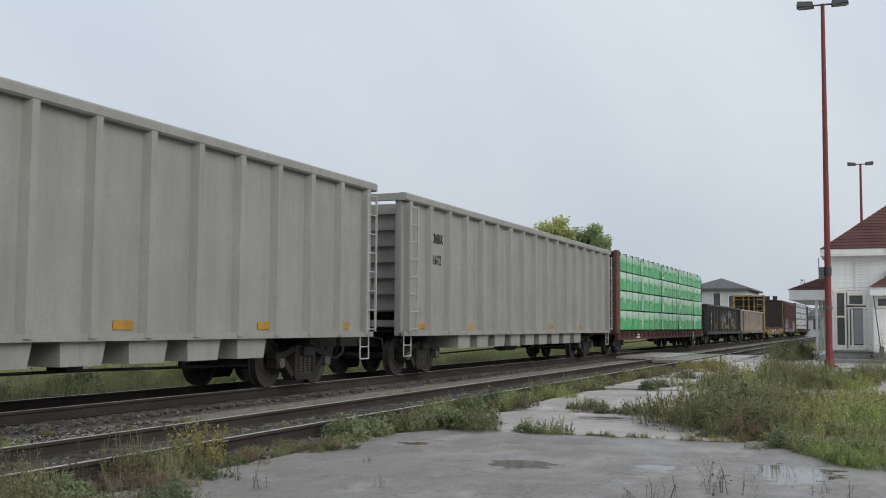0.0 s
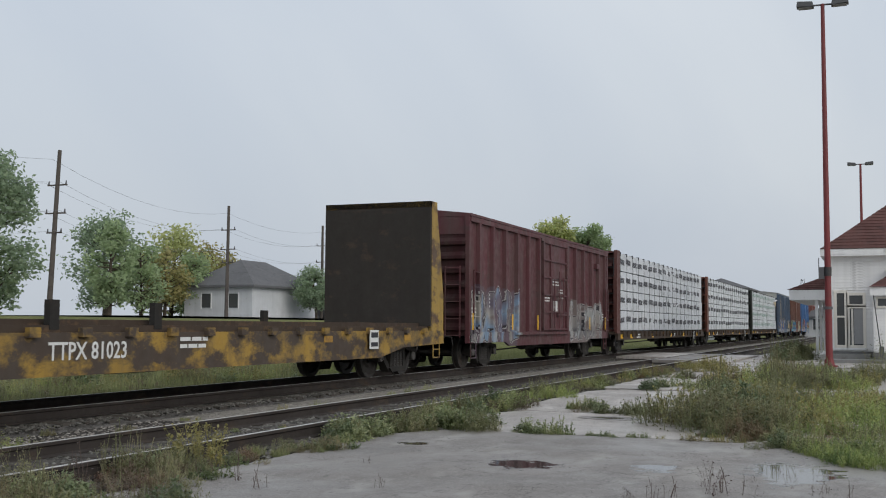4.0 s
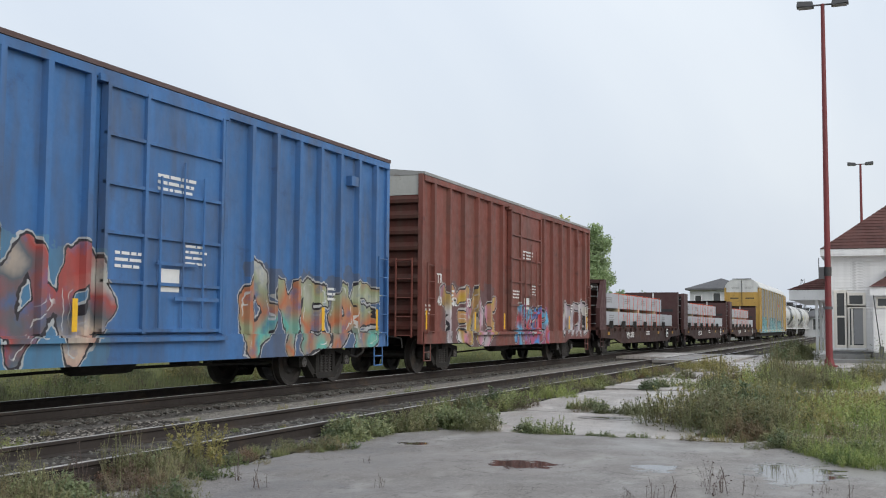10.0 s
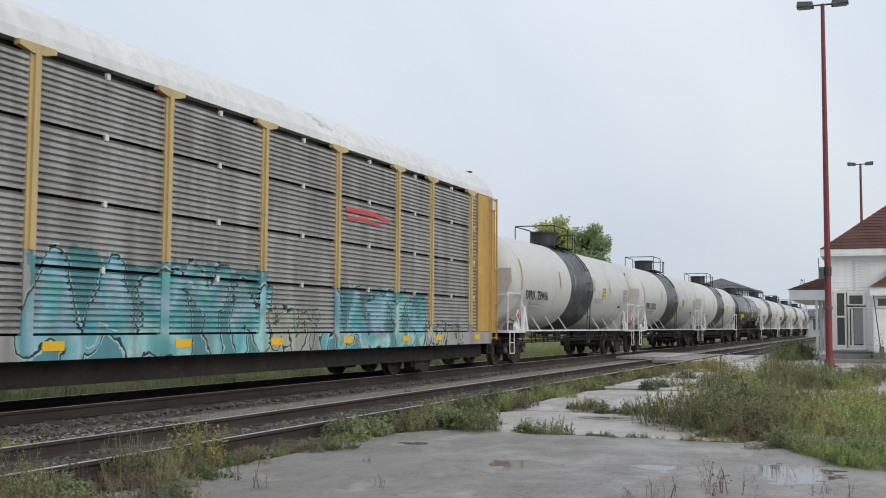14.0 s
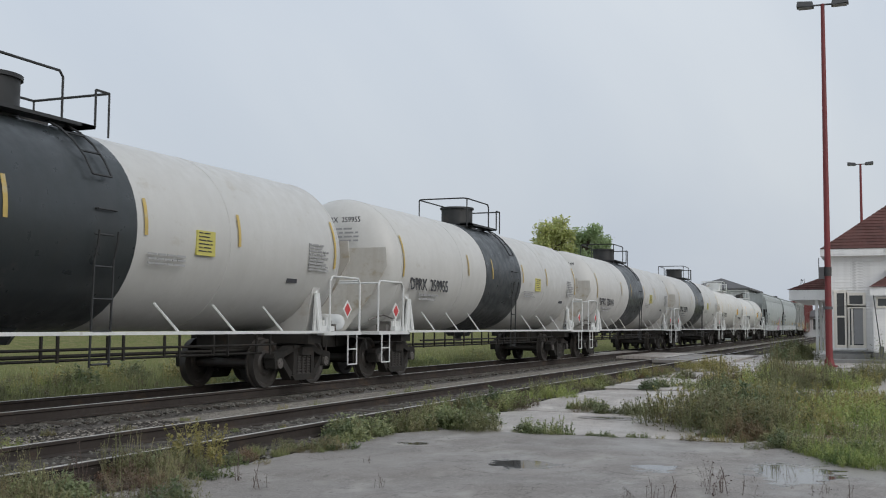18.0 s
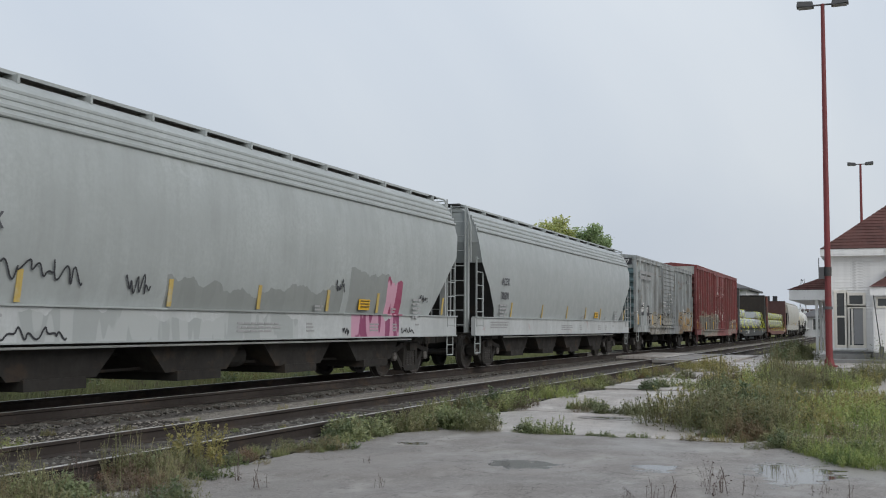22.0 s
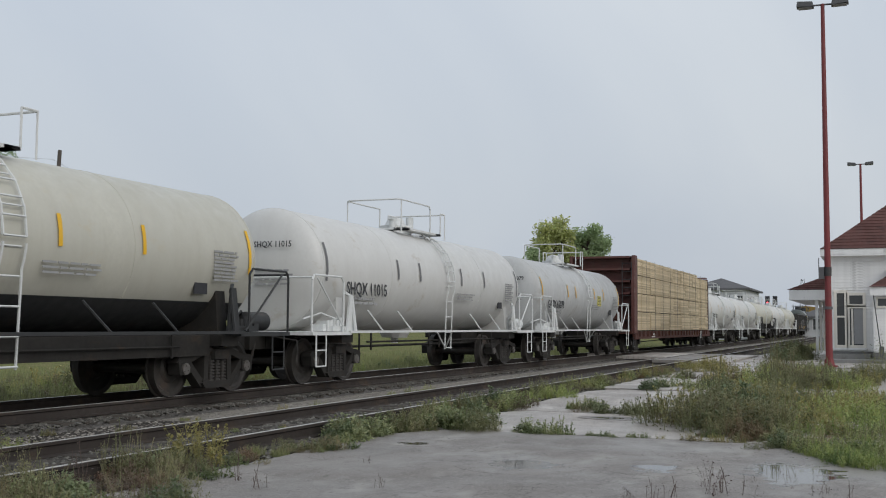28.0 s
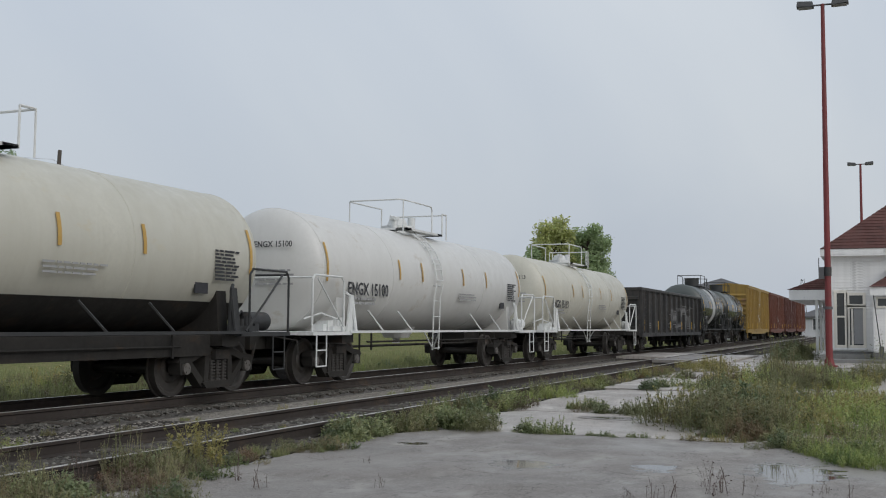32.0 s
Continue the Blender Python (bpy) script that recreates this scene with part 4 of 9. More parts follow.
def boxcar(q0, q1, skin, label, eave=4.68, low=0.76, cap=None, ribs=(1.12, 0.5), door=(6.25, 9.1), end_mat=None, words=(), word_mat=None, roof_mat=None, double=False, louvre=False, end_words="", end_drop=0.2):
    """ribs: their spacing and width; door: where it begins and ends, from the car's front end."""
    half = (q1 - q0) / 2 - 1.0
    car = freight_car("boxcar", label, "boxcar", q0, q1, half, 2.1)
    w = 1.43
    body = Mesh().box(-half, half, -w, w, low + 0.2, eave)
    part("body", body, skin, car)
    part("roof", Mesh().prism([(-w - 0.1, eave - 0.02), (w + 0.1, eave - 0.02), (w + 0.1, eave + 0.05), (0.0, eave + 0.22), (-w - 0.1, eave + 0.05)], "x", -half - 0.04, half + 0.04), roof_mat or skin, car)
    part("top_chord", Mesh().box(-half, half, -w - 0.09, -w, eave - 0.16, eave - 0.03).box(-half, half, w, w + 0.09, eave - 0.16, eave - 0.03), skin, car)
    sill = Mesh()
    for s in (-1, 1):
        sill.prism([(-half, low + 0.3), (half, low + 0.3), (half, low), (half - 2.9, low), (half - 3.3, low - 0.12), (-half + 3.3, low - 0.12), (-half + 2.9, low), (-half, low)], "y", s * (w + 0.03) - 0.03, s * (w + 0.03) + 0.05)
    part("side_sill", sill, skin, car)
    dx0, dx1 = -half + door[0], -half + door[1]
    n = int((2 * half - 0.3) / ribs[0]) + 1
    for i in range(n):
        x = -half + ribs[0] * (0.62 + i)
        if dx0 - 0.12 < x < dx1 + 0.12 or x > half - 0.15:
            continue
        for s in (-1, 1):
            y = s * w
            a, b = ribs[1] * 0.44, ribs[1] * 0.34
            part("rib", Mesh().prism([(x - a * 0.5, y), (x + a * 0.5, y), (x + b * 0.5, y + s * 0.105), (x - b * 0.5, y + s * 0.105)], "z", low + 0.3, eave - 0.16), skin, car)
    # sliding doors
    leaves = [(dx0, (dx0 + dx1) / 2 - 0.02), ((dx0 + dx1) / 2 + 0.02, dx1)] if double else [(dx0, dx1)]
    for a, b in leaves:
        leaf = part("door", Mesh().box(a, b, -w - 0.09, -w - 0.02, low + 0.32, eave - 0.22), skin, car)
        fr = Mesh()
        rows = 14 if louvre else 5
        for k in range(rows + 1):
            z = low + 0.34 + (eave - low - 0.6) * k / rows
            fr.box(a, b, -w - (0.125 if louvre else 0.14), -w - 0.09, z, z + (0.12 if louvre else 0.05))
        for x in (a, b - 0.07) if louvre else (a, a + (b - a) * 0.3, b - 0.07):
            fr.box(x, x + 0.07, -w - 0.15, -w - 0.09, low + 0.32, eave - 0.22)
        part("door_frame", fr, skin, leaf)
        bar_m = Mesh()
        bar_m.cyl((a + (b - a) * 0.42, -w - 0.17, low + 0.4), (a + (b - a) * 0.42, -w - 0.17, eave - 1.4), 0.022, None, 6)
        bar_m.box(a + (b - a) * 0.4, a + (b - a) * 0.75, -w - 0.17, -w - 0.15, low + 1.35, low + 1.4)
        part("lock_rod", bar_m, skin, leaf)
        for k in (0.62, 0.8):
            part("lock_rod", Mesh().cyl((a + (b - a) * k, -w - 0.165, low + 0.4), (a + (b - a) * k, -w - 0.165, eave - 0.5 - k), 0.018, None, 6), skin, leaf)
        part("door_lever", Mesh().box(a + (b - a) * 0.55, a + (b - a) * 0.95, -w - 0.18, -w - 0.165, low + 0.82, low + 0.88), skin, leaf)
        bars(leaf, a + (b - a) * 0.22, low + 1.5, -w - 0.097, (b - a) * 0.24, 3, WHITE_MARK, 0.045, 0.05, seed=4)
        bars(leaf, a + (b - a) * 0.78, low + 1.7, -w - 0.097, (b - a) * 0.22, 4, WHITE_MARK, 0.04, 0.05, seed=6)
        part("notice", Mesh().box(a + (b - a) * 0.46, a + (b - a) * 0.62, -w - 0.098, -w - 0.092, low + 0.95, low + 1.3), WHITE_MARK, leaf)
        bars(leaf, a + (b - a) * 0.6, eave - 1.35, -w - 0.097, (b - a) * 0.36, 3, WHITE_MARK, 0.05)
    part("door_track", Mesh().box(dx0 - (dx1 - dx0) * 0.95, dx1 + 0.2, -w - 0.15, -w - 0.02, low + 0.2, low + 0.27), skin, car)
    part("door_hood", Mesh().box(dx0 - 0.15, dx1 + 0.15, -w - 0.13, -w, eave - 0.22, eave - 0.12), skin, car)
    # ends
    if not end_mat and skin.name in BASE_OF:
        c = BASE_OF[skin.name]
        # side colour darkened: the ends' shade put into the paint, plus grime streaks
        end_mat = paint("shaded_grimy_end_of_" + skin.name, tuple(0.42 * q + 0.006 for q in c), 0.75, 0, tuple(0.3 * q + 0.015 for q in c), 0.6, 0.55)
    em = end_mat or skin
    for s in (-1, 1):
        e = Mesh()
        k, z = 0, low + 0.3
        while z < eave - 0.6:
            e.prism([(s * half, z), (s * (half + 0.10), z + 0.05), (s * (half + 0.10), z + 0.13), (s * half, z + 0.26)], "y", -w + 0.05, w - 0.05)
            z += 0.38
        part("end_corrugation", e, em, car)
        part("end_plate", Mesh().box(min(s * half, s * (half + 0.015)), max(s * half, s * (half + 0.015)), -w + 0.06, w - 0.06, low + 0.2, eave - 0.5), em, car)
        part("end_cap", Mesh().box(s * half - 0.03, s * half + 0.05, -w, w, eave - 0.5, eave + 0.02), cap or skin, car)
        for y in (-w, w):
            part("corner_post", Mesh().box(s * half - 0.07, s * half + 0.07, y - 0.06, y + 0.06, low, eave), skin, car)
        ladder(car, s * (half - 0.35), -w - 0.12, low + 0.3, low + 1.9, skin, 0.42, 4)
        ladder(car, s * (half + 0.13), -w + 0.4, low + 0.2, low + 2.0, skin, 0.42, 4, "y")
        stirrup(car, s * (half - 0.35), -w - 0.02, low, skin, 0.4)
        bars(car, s * (half - 0.45), low + 0.95, -w - 0.006, 0.4, 3, WHITE_MARK, 0.05)
    for s in (-1, 1):
        if end_words:
            ew = lettering(car, end_words, 0, 0, 0.22, WHITE_MARK, 0, 0.9, "end_number")
            ew.matrix_basis = pose(s * (half + (0.056 if end_drop < 0.5 else 0.104)), s * (0.75 if end_drop < 0.3 else 0.55), eave - end_drop, 0, 0, s * 90)
    part("jack_pad", Mesh().box(half - 1.9, half - 1.6, -w - 0.13, -w, eave - 0.75, eave - 0.55), skin, car)
    for text, x, z, size in words:
        lettering(car, text, -half + x, z, size, word_mat or WHITE_MARK, -w - 0.008, 0.88)
    bars(car, -half + 1.9, low + 1.35, -w - 0.006, 0.5, 4, WHITE_MARK, 0.055)
    bars(car, half - 2.4, low + 1.2, -w - 0.006, 0.5, 3, WHITE_MARK, 0.05)
    for x in (-half + 0.1, -half + 3.4, dx0 - 0.5, half - 3.0, half - 0.6):
        part("reflector", Mesh().box(x - 0.05, x + 0.05, -w - 0.112, -w - 0.105, low + 0.35, low + 0.8), YELLOW_MARK, car)
    return car, half


# ---- autorack ----


def autorack(q0, q1):
    half = (q1 - q0) / 2 - 0.75
    car = freight_car("auto_rack_car", "long grey and yellow auto rack car with sprayed lettering", "rail car", q0, q1, half, 4.2)
    w, low, eave = 1.5, 0.72, 4.78
    part("drawbar", Mesh().box(-half - 1.55, -half - 0.5, -0.11, 0.11, 0.74, 0.98), STEEL_DARK, car)
    part("underframe", Mesh().box(-half + 0.2, half - 0.2, -1.2, 1.2, 0.33, 0.715), STEEL_DARK, car)
    part("interior", Mesh().box(-half + 0.25, half - 0.25, -w + 0.16, w - 0.16, low, eave), BLACK_PAINT, car)
    roof = Mesh()
    arc = [(w + 0.02, eave), (w - 0.01, eave + 0.16), (w - 0.2, eave + 0.46), (0.98, eave + 0.68), (0.6, eave + 0.78), (0.3, eave + 0.8)]
    roof.prism([(y, z) for y, z in arc] + [(-y, z) for y, z in reversed(arc)], "x", -half + 0.1, half - 0.1)
    part("roof", roof, RACK_WHITE, car)
    stands = [-11.95, -9.25, -6.85, -4.05, -1.24, 1.52, 4.28, 7.14, 9.1, 11.75, 12.3]
    tiers = [(1.055, 1.91), (1.95, 2.84), (2.88, 3.78), (3.82, 4.65)]
    for x in stands[1:-1]:
        for s in (-1, 1):
            z = low
            if s < 0:
                z = 2.12 if x < -7 or -4.3 < x < 1.8 else 1.92 if 3.6 < x < 8.7 else 1.2
                skin = RACK_SIDES[(x > -5) + (x > 3.5)]
                part("post_foot", Mesh().box(x - 0.1, x + 0.1, -w - 0.035, -w + 0.035, low, z), skin, car, "sprayed foot of a post")
                part("post_flange", Mesh().box(x - 0.045, x + 0.045, -w - 0.075, -w - 0.036, z, eave - 0.05), RACK_POST, car)
                part("reflector", Mesh().box(x + 0.25, x + 0.65, -w - 0.06, -w - 0.052, 0.82, 0.95), YELLOW_MARK, car)
            part("post", Mesh().box(x - 0.1, x + 0.1, s * w - 0.035, s * w + 0.035, z, eave), RACK_POST, car)
            part("gusset", Mesh().prism([(x - 0.33, eave + 0.0), (x + 0.33, eave + 0.0), (x + 0.33, eave - 0.07), (x + 0.1, eave - 0.13), (x - 0.1, eave - 0.13), (x - 0.33, eave - 0.07)], "y", s * (w + 0.02) - 0.05, s * (w + 0.02) + 0.05), RACK_POST, car)
    for p, q in zip(stands, stands[1:]):
        a, c = p + 0.102, q - 0.102
        for z0, z1 in tiers:
            m = Mesh()
            k = 10
            prof = []
            for i in range(k):
                z = z0 + (z1 - z0) * i / k
                h = (z1 - z0) / k
                prof += [(-w - 0.02, z), (-w - 0.02, z + h * 0.5), (-w + 0.03, z + h * 0.66), (-w + 0.03, z + h * 0.84)]
            prof.append((-w - 0.015, z1))
            m.sheet([[(a, y, z), (c, y, z)] for y, z in prof])
            part("side_panel", m, RACK_SIDES[(a > -5) + (a > 3.4)], car)
            part("far_panel", Mesh().box(a, c, w - 0.02, w + 0.01, z0, z1), RACK_WHITE, car)
            part("panel_clip", Mesh().box((a + c) / 2 - 0.035, (a + c) / 2 + 0.035, -w - 0.03, -w + 0.02, z1 - 0.03, z1 + 0.06), RACK_WHITE, car)
    for k, (a, c) in enumerate(((-half + 0.3, -6.85), (-6.85, 3.5), (3.5, half - 0.3))):
        part("side_sill", Mesh().box(a, c, -w - 0.05, -w + 0.05, 0.7, 1.02), RACK_SIDES[k], car)
    part("side_sill", Mesh().box(-half + 0.3, half - 0.3, w - 0.05, w + 0.05, 0.7, 1.02), RACK_WHITE, car)
    for s in (-1, 1):
        xe = s * half
        for e in (-1, 1):
            d = Mesh()
            part("end_post", Mesh().box(min(xe - s * 0.05, xe - s * 0.25), max(xe - s * 0.05, xe - s * 0.25), min(e * 1.3, e * 1.448), max(e * 1.3, e * 1.448), 0.75, 4.6), RACK_YELLOW, car)
            ring = [(e * 0.012, 0.95), (e * 1.3, 0.95), (e * 1.3, 4.35), (e * 0.012, 4.35)]
            d.prism(ring, "x", xe - s * 0.12, xe)
            leaf = part("end_door", d, RACK_YELLOW, car, "yellow end door")
            tp = Mesh().prism([(e * 0.012, 4.35), (e * 1.36, 4.35), (e * 1.36, 4.75), (e * 1.24, 5.18), (e * 0.9, 5.5), (e * 0.012, 5.55)], "x", xe - s * 0.12, xe)
            part("door_top", tp, RACK_WHITE, leaf, "white upper panel")
            for inner, z0 in ((0.3, 3.76), (0.4, 2.28)):
                part("vent_slot", Mesh().box(xe - 0.006, xe + 0.006, min(e * inner, e * 1.05), max(e * inner, e * 1.05), z0, z0 + 0.1), BLACK_PAINT, leaf)
            for k in range(2):
                part("stencil_line", Mesh().box(xe - 0.004, xe + 0.004, min(e * 0.25, e * (0.95 - 0.1 * k)), max(e * 0.25, e * (0.95 - 0.1 * k)), 4.78 - 0.09 * k, 4.82 - 0.09 * k), GREY_MARK, leaf)
            part("top_seal", Mesh().box(xe - 0.1, xe + 0.02, min(e * 0.02, e * 0.84), max(e * 0.02, e * 0.84), 5.545, 5.585), BLACK_PAINT, leaf)
            part("handle", Mesh().tube([(xe, e * 0.2, 4.95), (xe + s * 0.05, e * 0.3, 5.0), (xe + s * 0.05, e * 0.75, 5.0), (xe, e * 0.85, 4.95)], 0.015, 5), WHITE_PAINT, leaf)
        part("hinge_bar", Mesh().cyl((xe + s * 0.03, 0, 0.95), (xe + s * 0.03, 0, 5.4), 0.025, None, 6), BLACK_PAINT, car)
        for y in (-1, 1):
            part("corner_panel", Mesh().box(min(xe, -11.92) if s < 0 else 12.27, -11.92 if s < 0 else xe, y * w - 0.05, y * w + 0.05, 1.03, eave - 0.03), RACK_YELLOW, car, "yellow corner panel")
        ladder(car, xe - s * 0.3, -w - 0.13, 0.85, 4.7, RACK_YELLOW, 0.42, 8)
        part("gutter", Mesh().box(min(xe, xe - s * 0.5), max(xe, xe - s * 0.5), -w - 0.1, -w - 0.052, 4.42, 4.76), RACK_WHITE, car)
        stirrup(car, xe - s * 0.35, -w, 0.9, STEEL_DARK, 0.45)
    part("red_stripe", Mesh().prism([(4.6, 3.5), (5.9, 3.5), (6.7, 3.42), (6.7, 3.5), (5.9, 3.6), (4.6, 3.6)], "y", -w - 0.03, -w - 0.025), RED_MARK, car)
    part("red_stripe", Mesh().prism([(4.66, 3.34), (5.5, 3.36), (6.2, 3.3), (6.2, 3.37), (5.5, 3.43), (4.66, 3.41)], "y", -w - 0.03, -w - 0.025), RED_MARK, car)
    return car


RACK_YELLOW = paint("rack_yellow_paint", (0.52, 0.32, 0.075), 0.5, 0, (0.2, 0.12, 0.05), 0.2, 0.3)
RACK_POST = paint("rack_post_paint", (0.54, 0.4, 0.18), 0.5, 0, (0.25, 0.22, 0.16), 0.2, 0.3)
RACK_WHITE = paint("rack_white_paint", (0.66, 0.66, 0.65), 0.5, 0, (0.3, 0.27, 0.24), 0.15, 0.2)
RACK_METAL = (0.37, 0.365, 0.355)
TEALS = [(0.1, 0.42, 0.43), (0.36, 0.6, 0.6), (0.08, 0.38, 0.41), (0.34, 0.52, 0.62), (0.06, 0.3, 0.33)]
RACK_SIDES = [
    tagged_paint("galvanised_rack_panel", RACK_METAL, [(-12.1, -7.0, 0.62, 2.25, TEALS)], 0.5, 0.25, letter=0.78, cloudy=0.95, halo_colour=(0.4, 0.6, 0.58)),
    tagged_paint("galvanised_rack_panel", RACK_METAL, [
        (-4.25, 1.75, 0.62, 2.2, TEALS), (1.8, 3.5, 0.7, 1.5, [(0.4, 0.42, 0.34), (0.36, 0.37, 0.28), (0.42, 0.44, 0.38)])], 0.5, 0.25, letter=0.78, cloudy=0.95, halo_colour=(0.4, 0.6, 0.58)),
    tagged_paint("galvanised_rack_panel", RACK_METAL, [
        (3.6, 8.7, 0.62, 2.0, TEALS), (8.8, 11.2, 0.7, 1.25, [(0.4, 0.42, 0.36), (0.32, 0.34, 0.28), (0.36, 0.38, 0.33)])], 0.5, 0.25, letter=0.7, cloudy=0.95, halo_colour=(0.4, 0.6, 0.58))]

# ---- tank car ----


def tank_car(q0, q1, R, zc, skin, label, band=None, rail=None, dome=None, words=None, word_mat=None, belly=None, placard=None, top_style="ring", lx=0.5, caution=None, streak=None, ladder_mat=None, shield=True, extra_words=(), fittings=None):
    half = (q1 - q0) / 2 - 0.55
    car = freight_car("tank_car", label, "tank car", q0, q1, half, 1.6)
    rail = rail or WHITE_PAINT
    xe = half - 0.35
    cap = R * (0.42 if shield else 0.31)
    prof = []
    for k in range(9):
        w = math.pi / 2 * k / 8
        prof.append((-xe + cap - cap * math.cos(w), max(0.02, R * math.sin(w))))
    tank_prof = prof + [(-x, r) for x, r in reversed(prof)]
    part("tank_shell", Mesh().lathe_x(tank_prof, 0, zc, 48), skin, car, smooth=True)
    for x in (-xe + cap, -xe * 0.45, xe * 0.45, xe - cap):
        part("weld_seam", Mesh().lathe_x([(x - 0.012, R * 0.998), (x - 0.008, R + 0.006), (x + 0.008, R + 0.006), (x + 0.012, R * 0.998)], 0, zc, 48), skin, car, smooth=True)
    if band:
        part("band", Mesh().lathe_x([(band[1], R * 0.99), (band[1], R + 0.012), (band[2], R + 0.012), (band[2], R * 0.99)], 0, zc, 48), band[0], car, "dark painted band", smooth=True)
    if belly:
        m, rows = Mesh(), []
        for k in range(13):
            a = math.pi * (1.2 + 0.6 * k / 12)
            y, z = (R + 0.01) * math.cos(a), zc + (R + 0.01) * math.sin(a)
            rows.append([(-xe + cap, y, z), (xe - cap, y, z)])
        part("underside_coat", m.sheet(rows), belly, car, "black coated underside", smooth=True)
        part("underframe", Mesh().box(-half + 1.9, half - 1.9, -1.15, 1.15, 0.66, 1.0), STEEL_DARK, car)
    # saddles, end platforms and rails
    for s in (-1, 1):
        xs = s * (half - 1.6)
        sd = Mesh()
        pts = [(-1.2, 0.95), (1.2, 0.95), (R * 0.9, zc - R * 0.44)] + [(R * 1.004 * math.cos(math.pi * a), zc + R * 1.004 * math.sin(math.pi * a)) for a in (1.83, 1.75, 1.66, 1.58, 1.5, 1.42, 1.34, 1.25, 1.17)] + [(-R * 0.9, zc - R * 0.44)]
        sd.prism(pts, "x", xs - 0.14, xs + 0.14)
        part("saddle", sd, skin if not belly else STEEL_DARK, car)
        pl = Mesh().box(min(s * (half - 1.5), s * (half + 0.12)), max(s * (half - 1.5), s * (half + 0.12)), -1.5, 1.5, 0.98, 1.05)
        part("end_platform", pl, rail, car)
        hr = Mesh()
        y = -1.46
        hr.tube([(s * (half - 1.2), y, 1.05), (s * (half - 1.2), y, 2.05), (s * (half - 1.1), y, 2.15), (s * (half + 0.02), y, 2.15), (s * (half + 0.1), y, 2.05), (s * (half + 0.1), y, 1.05)], 0.022, 6)
        hr.tube([(s * (half + 0.1), y, 2.1), (s * (half + 0.1), 1.46, 2.1), (s * (half + 0.1), 1.46, 1.05)], 0.022, 6)
        if not shield:
            hr.cyl((s * (half - 0.1), y, 2.1), (s * (half - 1.3), y, 1.07), 0.02, None, 6)
        part("handrail", hr, rail, car)
        kit = Mesh().tube([(s * (half - 0.55), -0.9, 1.3), (s * (half - 0.9), -1.1, 1.42), (s * (half - 1.3), -1.25, 1.3)], 0.02, 5)
        for k in range(3):
            kit.box(s * (half - 0.7 - 0.2 * k) - 0.07, s * (half - 0.7 - 0.2 * k) + 0.07, -1.3, -1.05, 1.06, 1.2 + 0.07 * (k == 1))
        part("brake_valve", kit, AXLE_CAP if shield else rail, car)
        sg = Mesh().tube([(s * (half - 1.68), -1.5, 1.05), (s * (half - 1.68), -1.4, 1.75), (s * (half - 1.52), -1.32, 1.85)], 0.035, 6)
        sg.prism([(s * (half - 1.78), 1.05), (s * (half - 1.42), 1.05), (s * (half - 1.56), 1.8), (s * (half - 1.7), 1.8)], "y", -1.43, -1.39)
        part("bracket", sg, rail, car)
        stirrup(car, s * (half - 0.25), -1.48, 1.0, rail, 0.62)
        for k in range(4):
            part("valve", Mesh().cyl((s * (half - 0.95 - 0.13 * k), -1.3, 1.05), (s * (half - 0.95 - 0.13 * k), -1.3, 1.28 + 0.05 * (k % 2)), 0.05, None, 8), rail, car)
        part("valve_tray", Mesh().box(min(s * (half - 1.42), s * (half - 0.88)), max(s * (half - 1.42), s * (half - 0.88)), -1.4, -1.2, 1.06, 1.16), rail, car)
        if s > 0:
            part("air_tank", Mesh().lathe_x([(half - 0.78, 0.08), (half - 0.72, 0.17), (half - 0.1, 0.17), (half - 0.04, 0.08)], -1.05, 1.24, 14), rail, car, smooth=True)
        if shield:
            h = Mesh()
            h.prism([(-R * 0.93, zc + R * 0.22), (-R * 0.95, zc - R * 0.05), (-R * 0.72, zc - R * 0.45), (-0.42, 1.06), (0.42, 1.06), (R * 0.72, zc - R * 0.45), (R * 0.95, zc - R * 0.05), (R * 0.93, zc + R * 0.22)], "x", s * (half - 0.36) - 0.015, s * (half - 0.36) + 0.015)
            part("head_shield", h, SHIELD_DIRT, car, "dust-stained head shield")
    run = Mesh().box(-half + 1.4, half - 1.4, -1.53, -1.47, 1.02, 1.07)
    k = -half + 3.0
    while k < half - 2.4:
        if abs(k) > 1.6:
            run.cyl((k, -1.5, 1.05), (k - 0.38, -1.3, 1.5), 0.022, None, 5)
        k += 1.55
    part("side_rail", run, rail, car)
    pipe = Mesh().tube([(-half + 2.8, -1.2, 0.82), (half - 2.8, -1.2, 0.82)], 0.022, 5)
    if shield:
        pipe.tube([(-half + 2.8, -0.9, 0.66), (half - 2.8, -0.9, 0.66)], 0.022, 5)
    for i in range(9 if shield else 3):
        x = -half + 3.0 + (2 * half - 6.0) * i / (8 if shield else 2)
        pipe.box(x - 0.02, x + 0.02, -1.22, -1.19, 0.64, 1.04).box(x - 0.02, x + 0.02, -0.93, -0.9, 0.64, 1.0)
    part("pipe_run", pipe, STEEL_DARK, car)
    # ladder over the shell and the platform on top
    lm = ladder_mat or (WHITE_PAINT if belly else rail)
    over, steps = (0.86, 4) if ladder_mat else (0.7, 4) if shield else (1.0, 7)
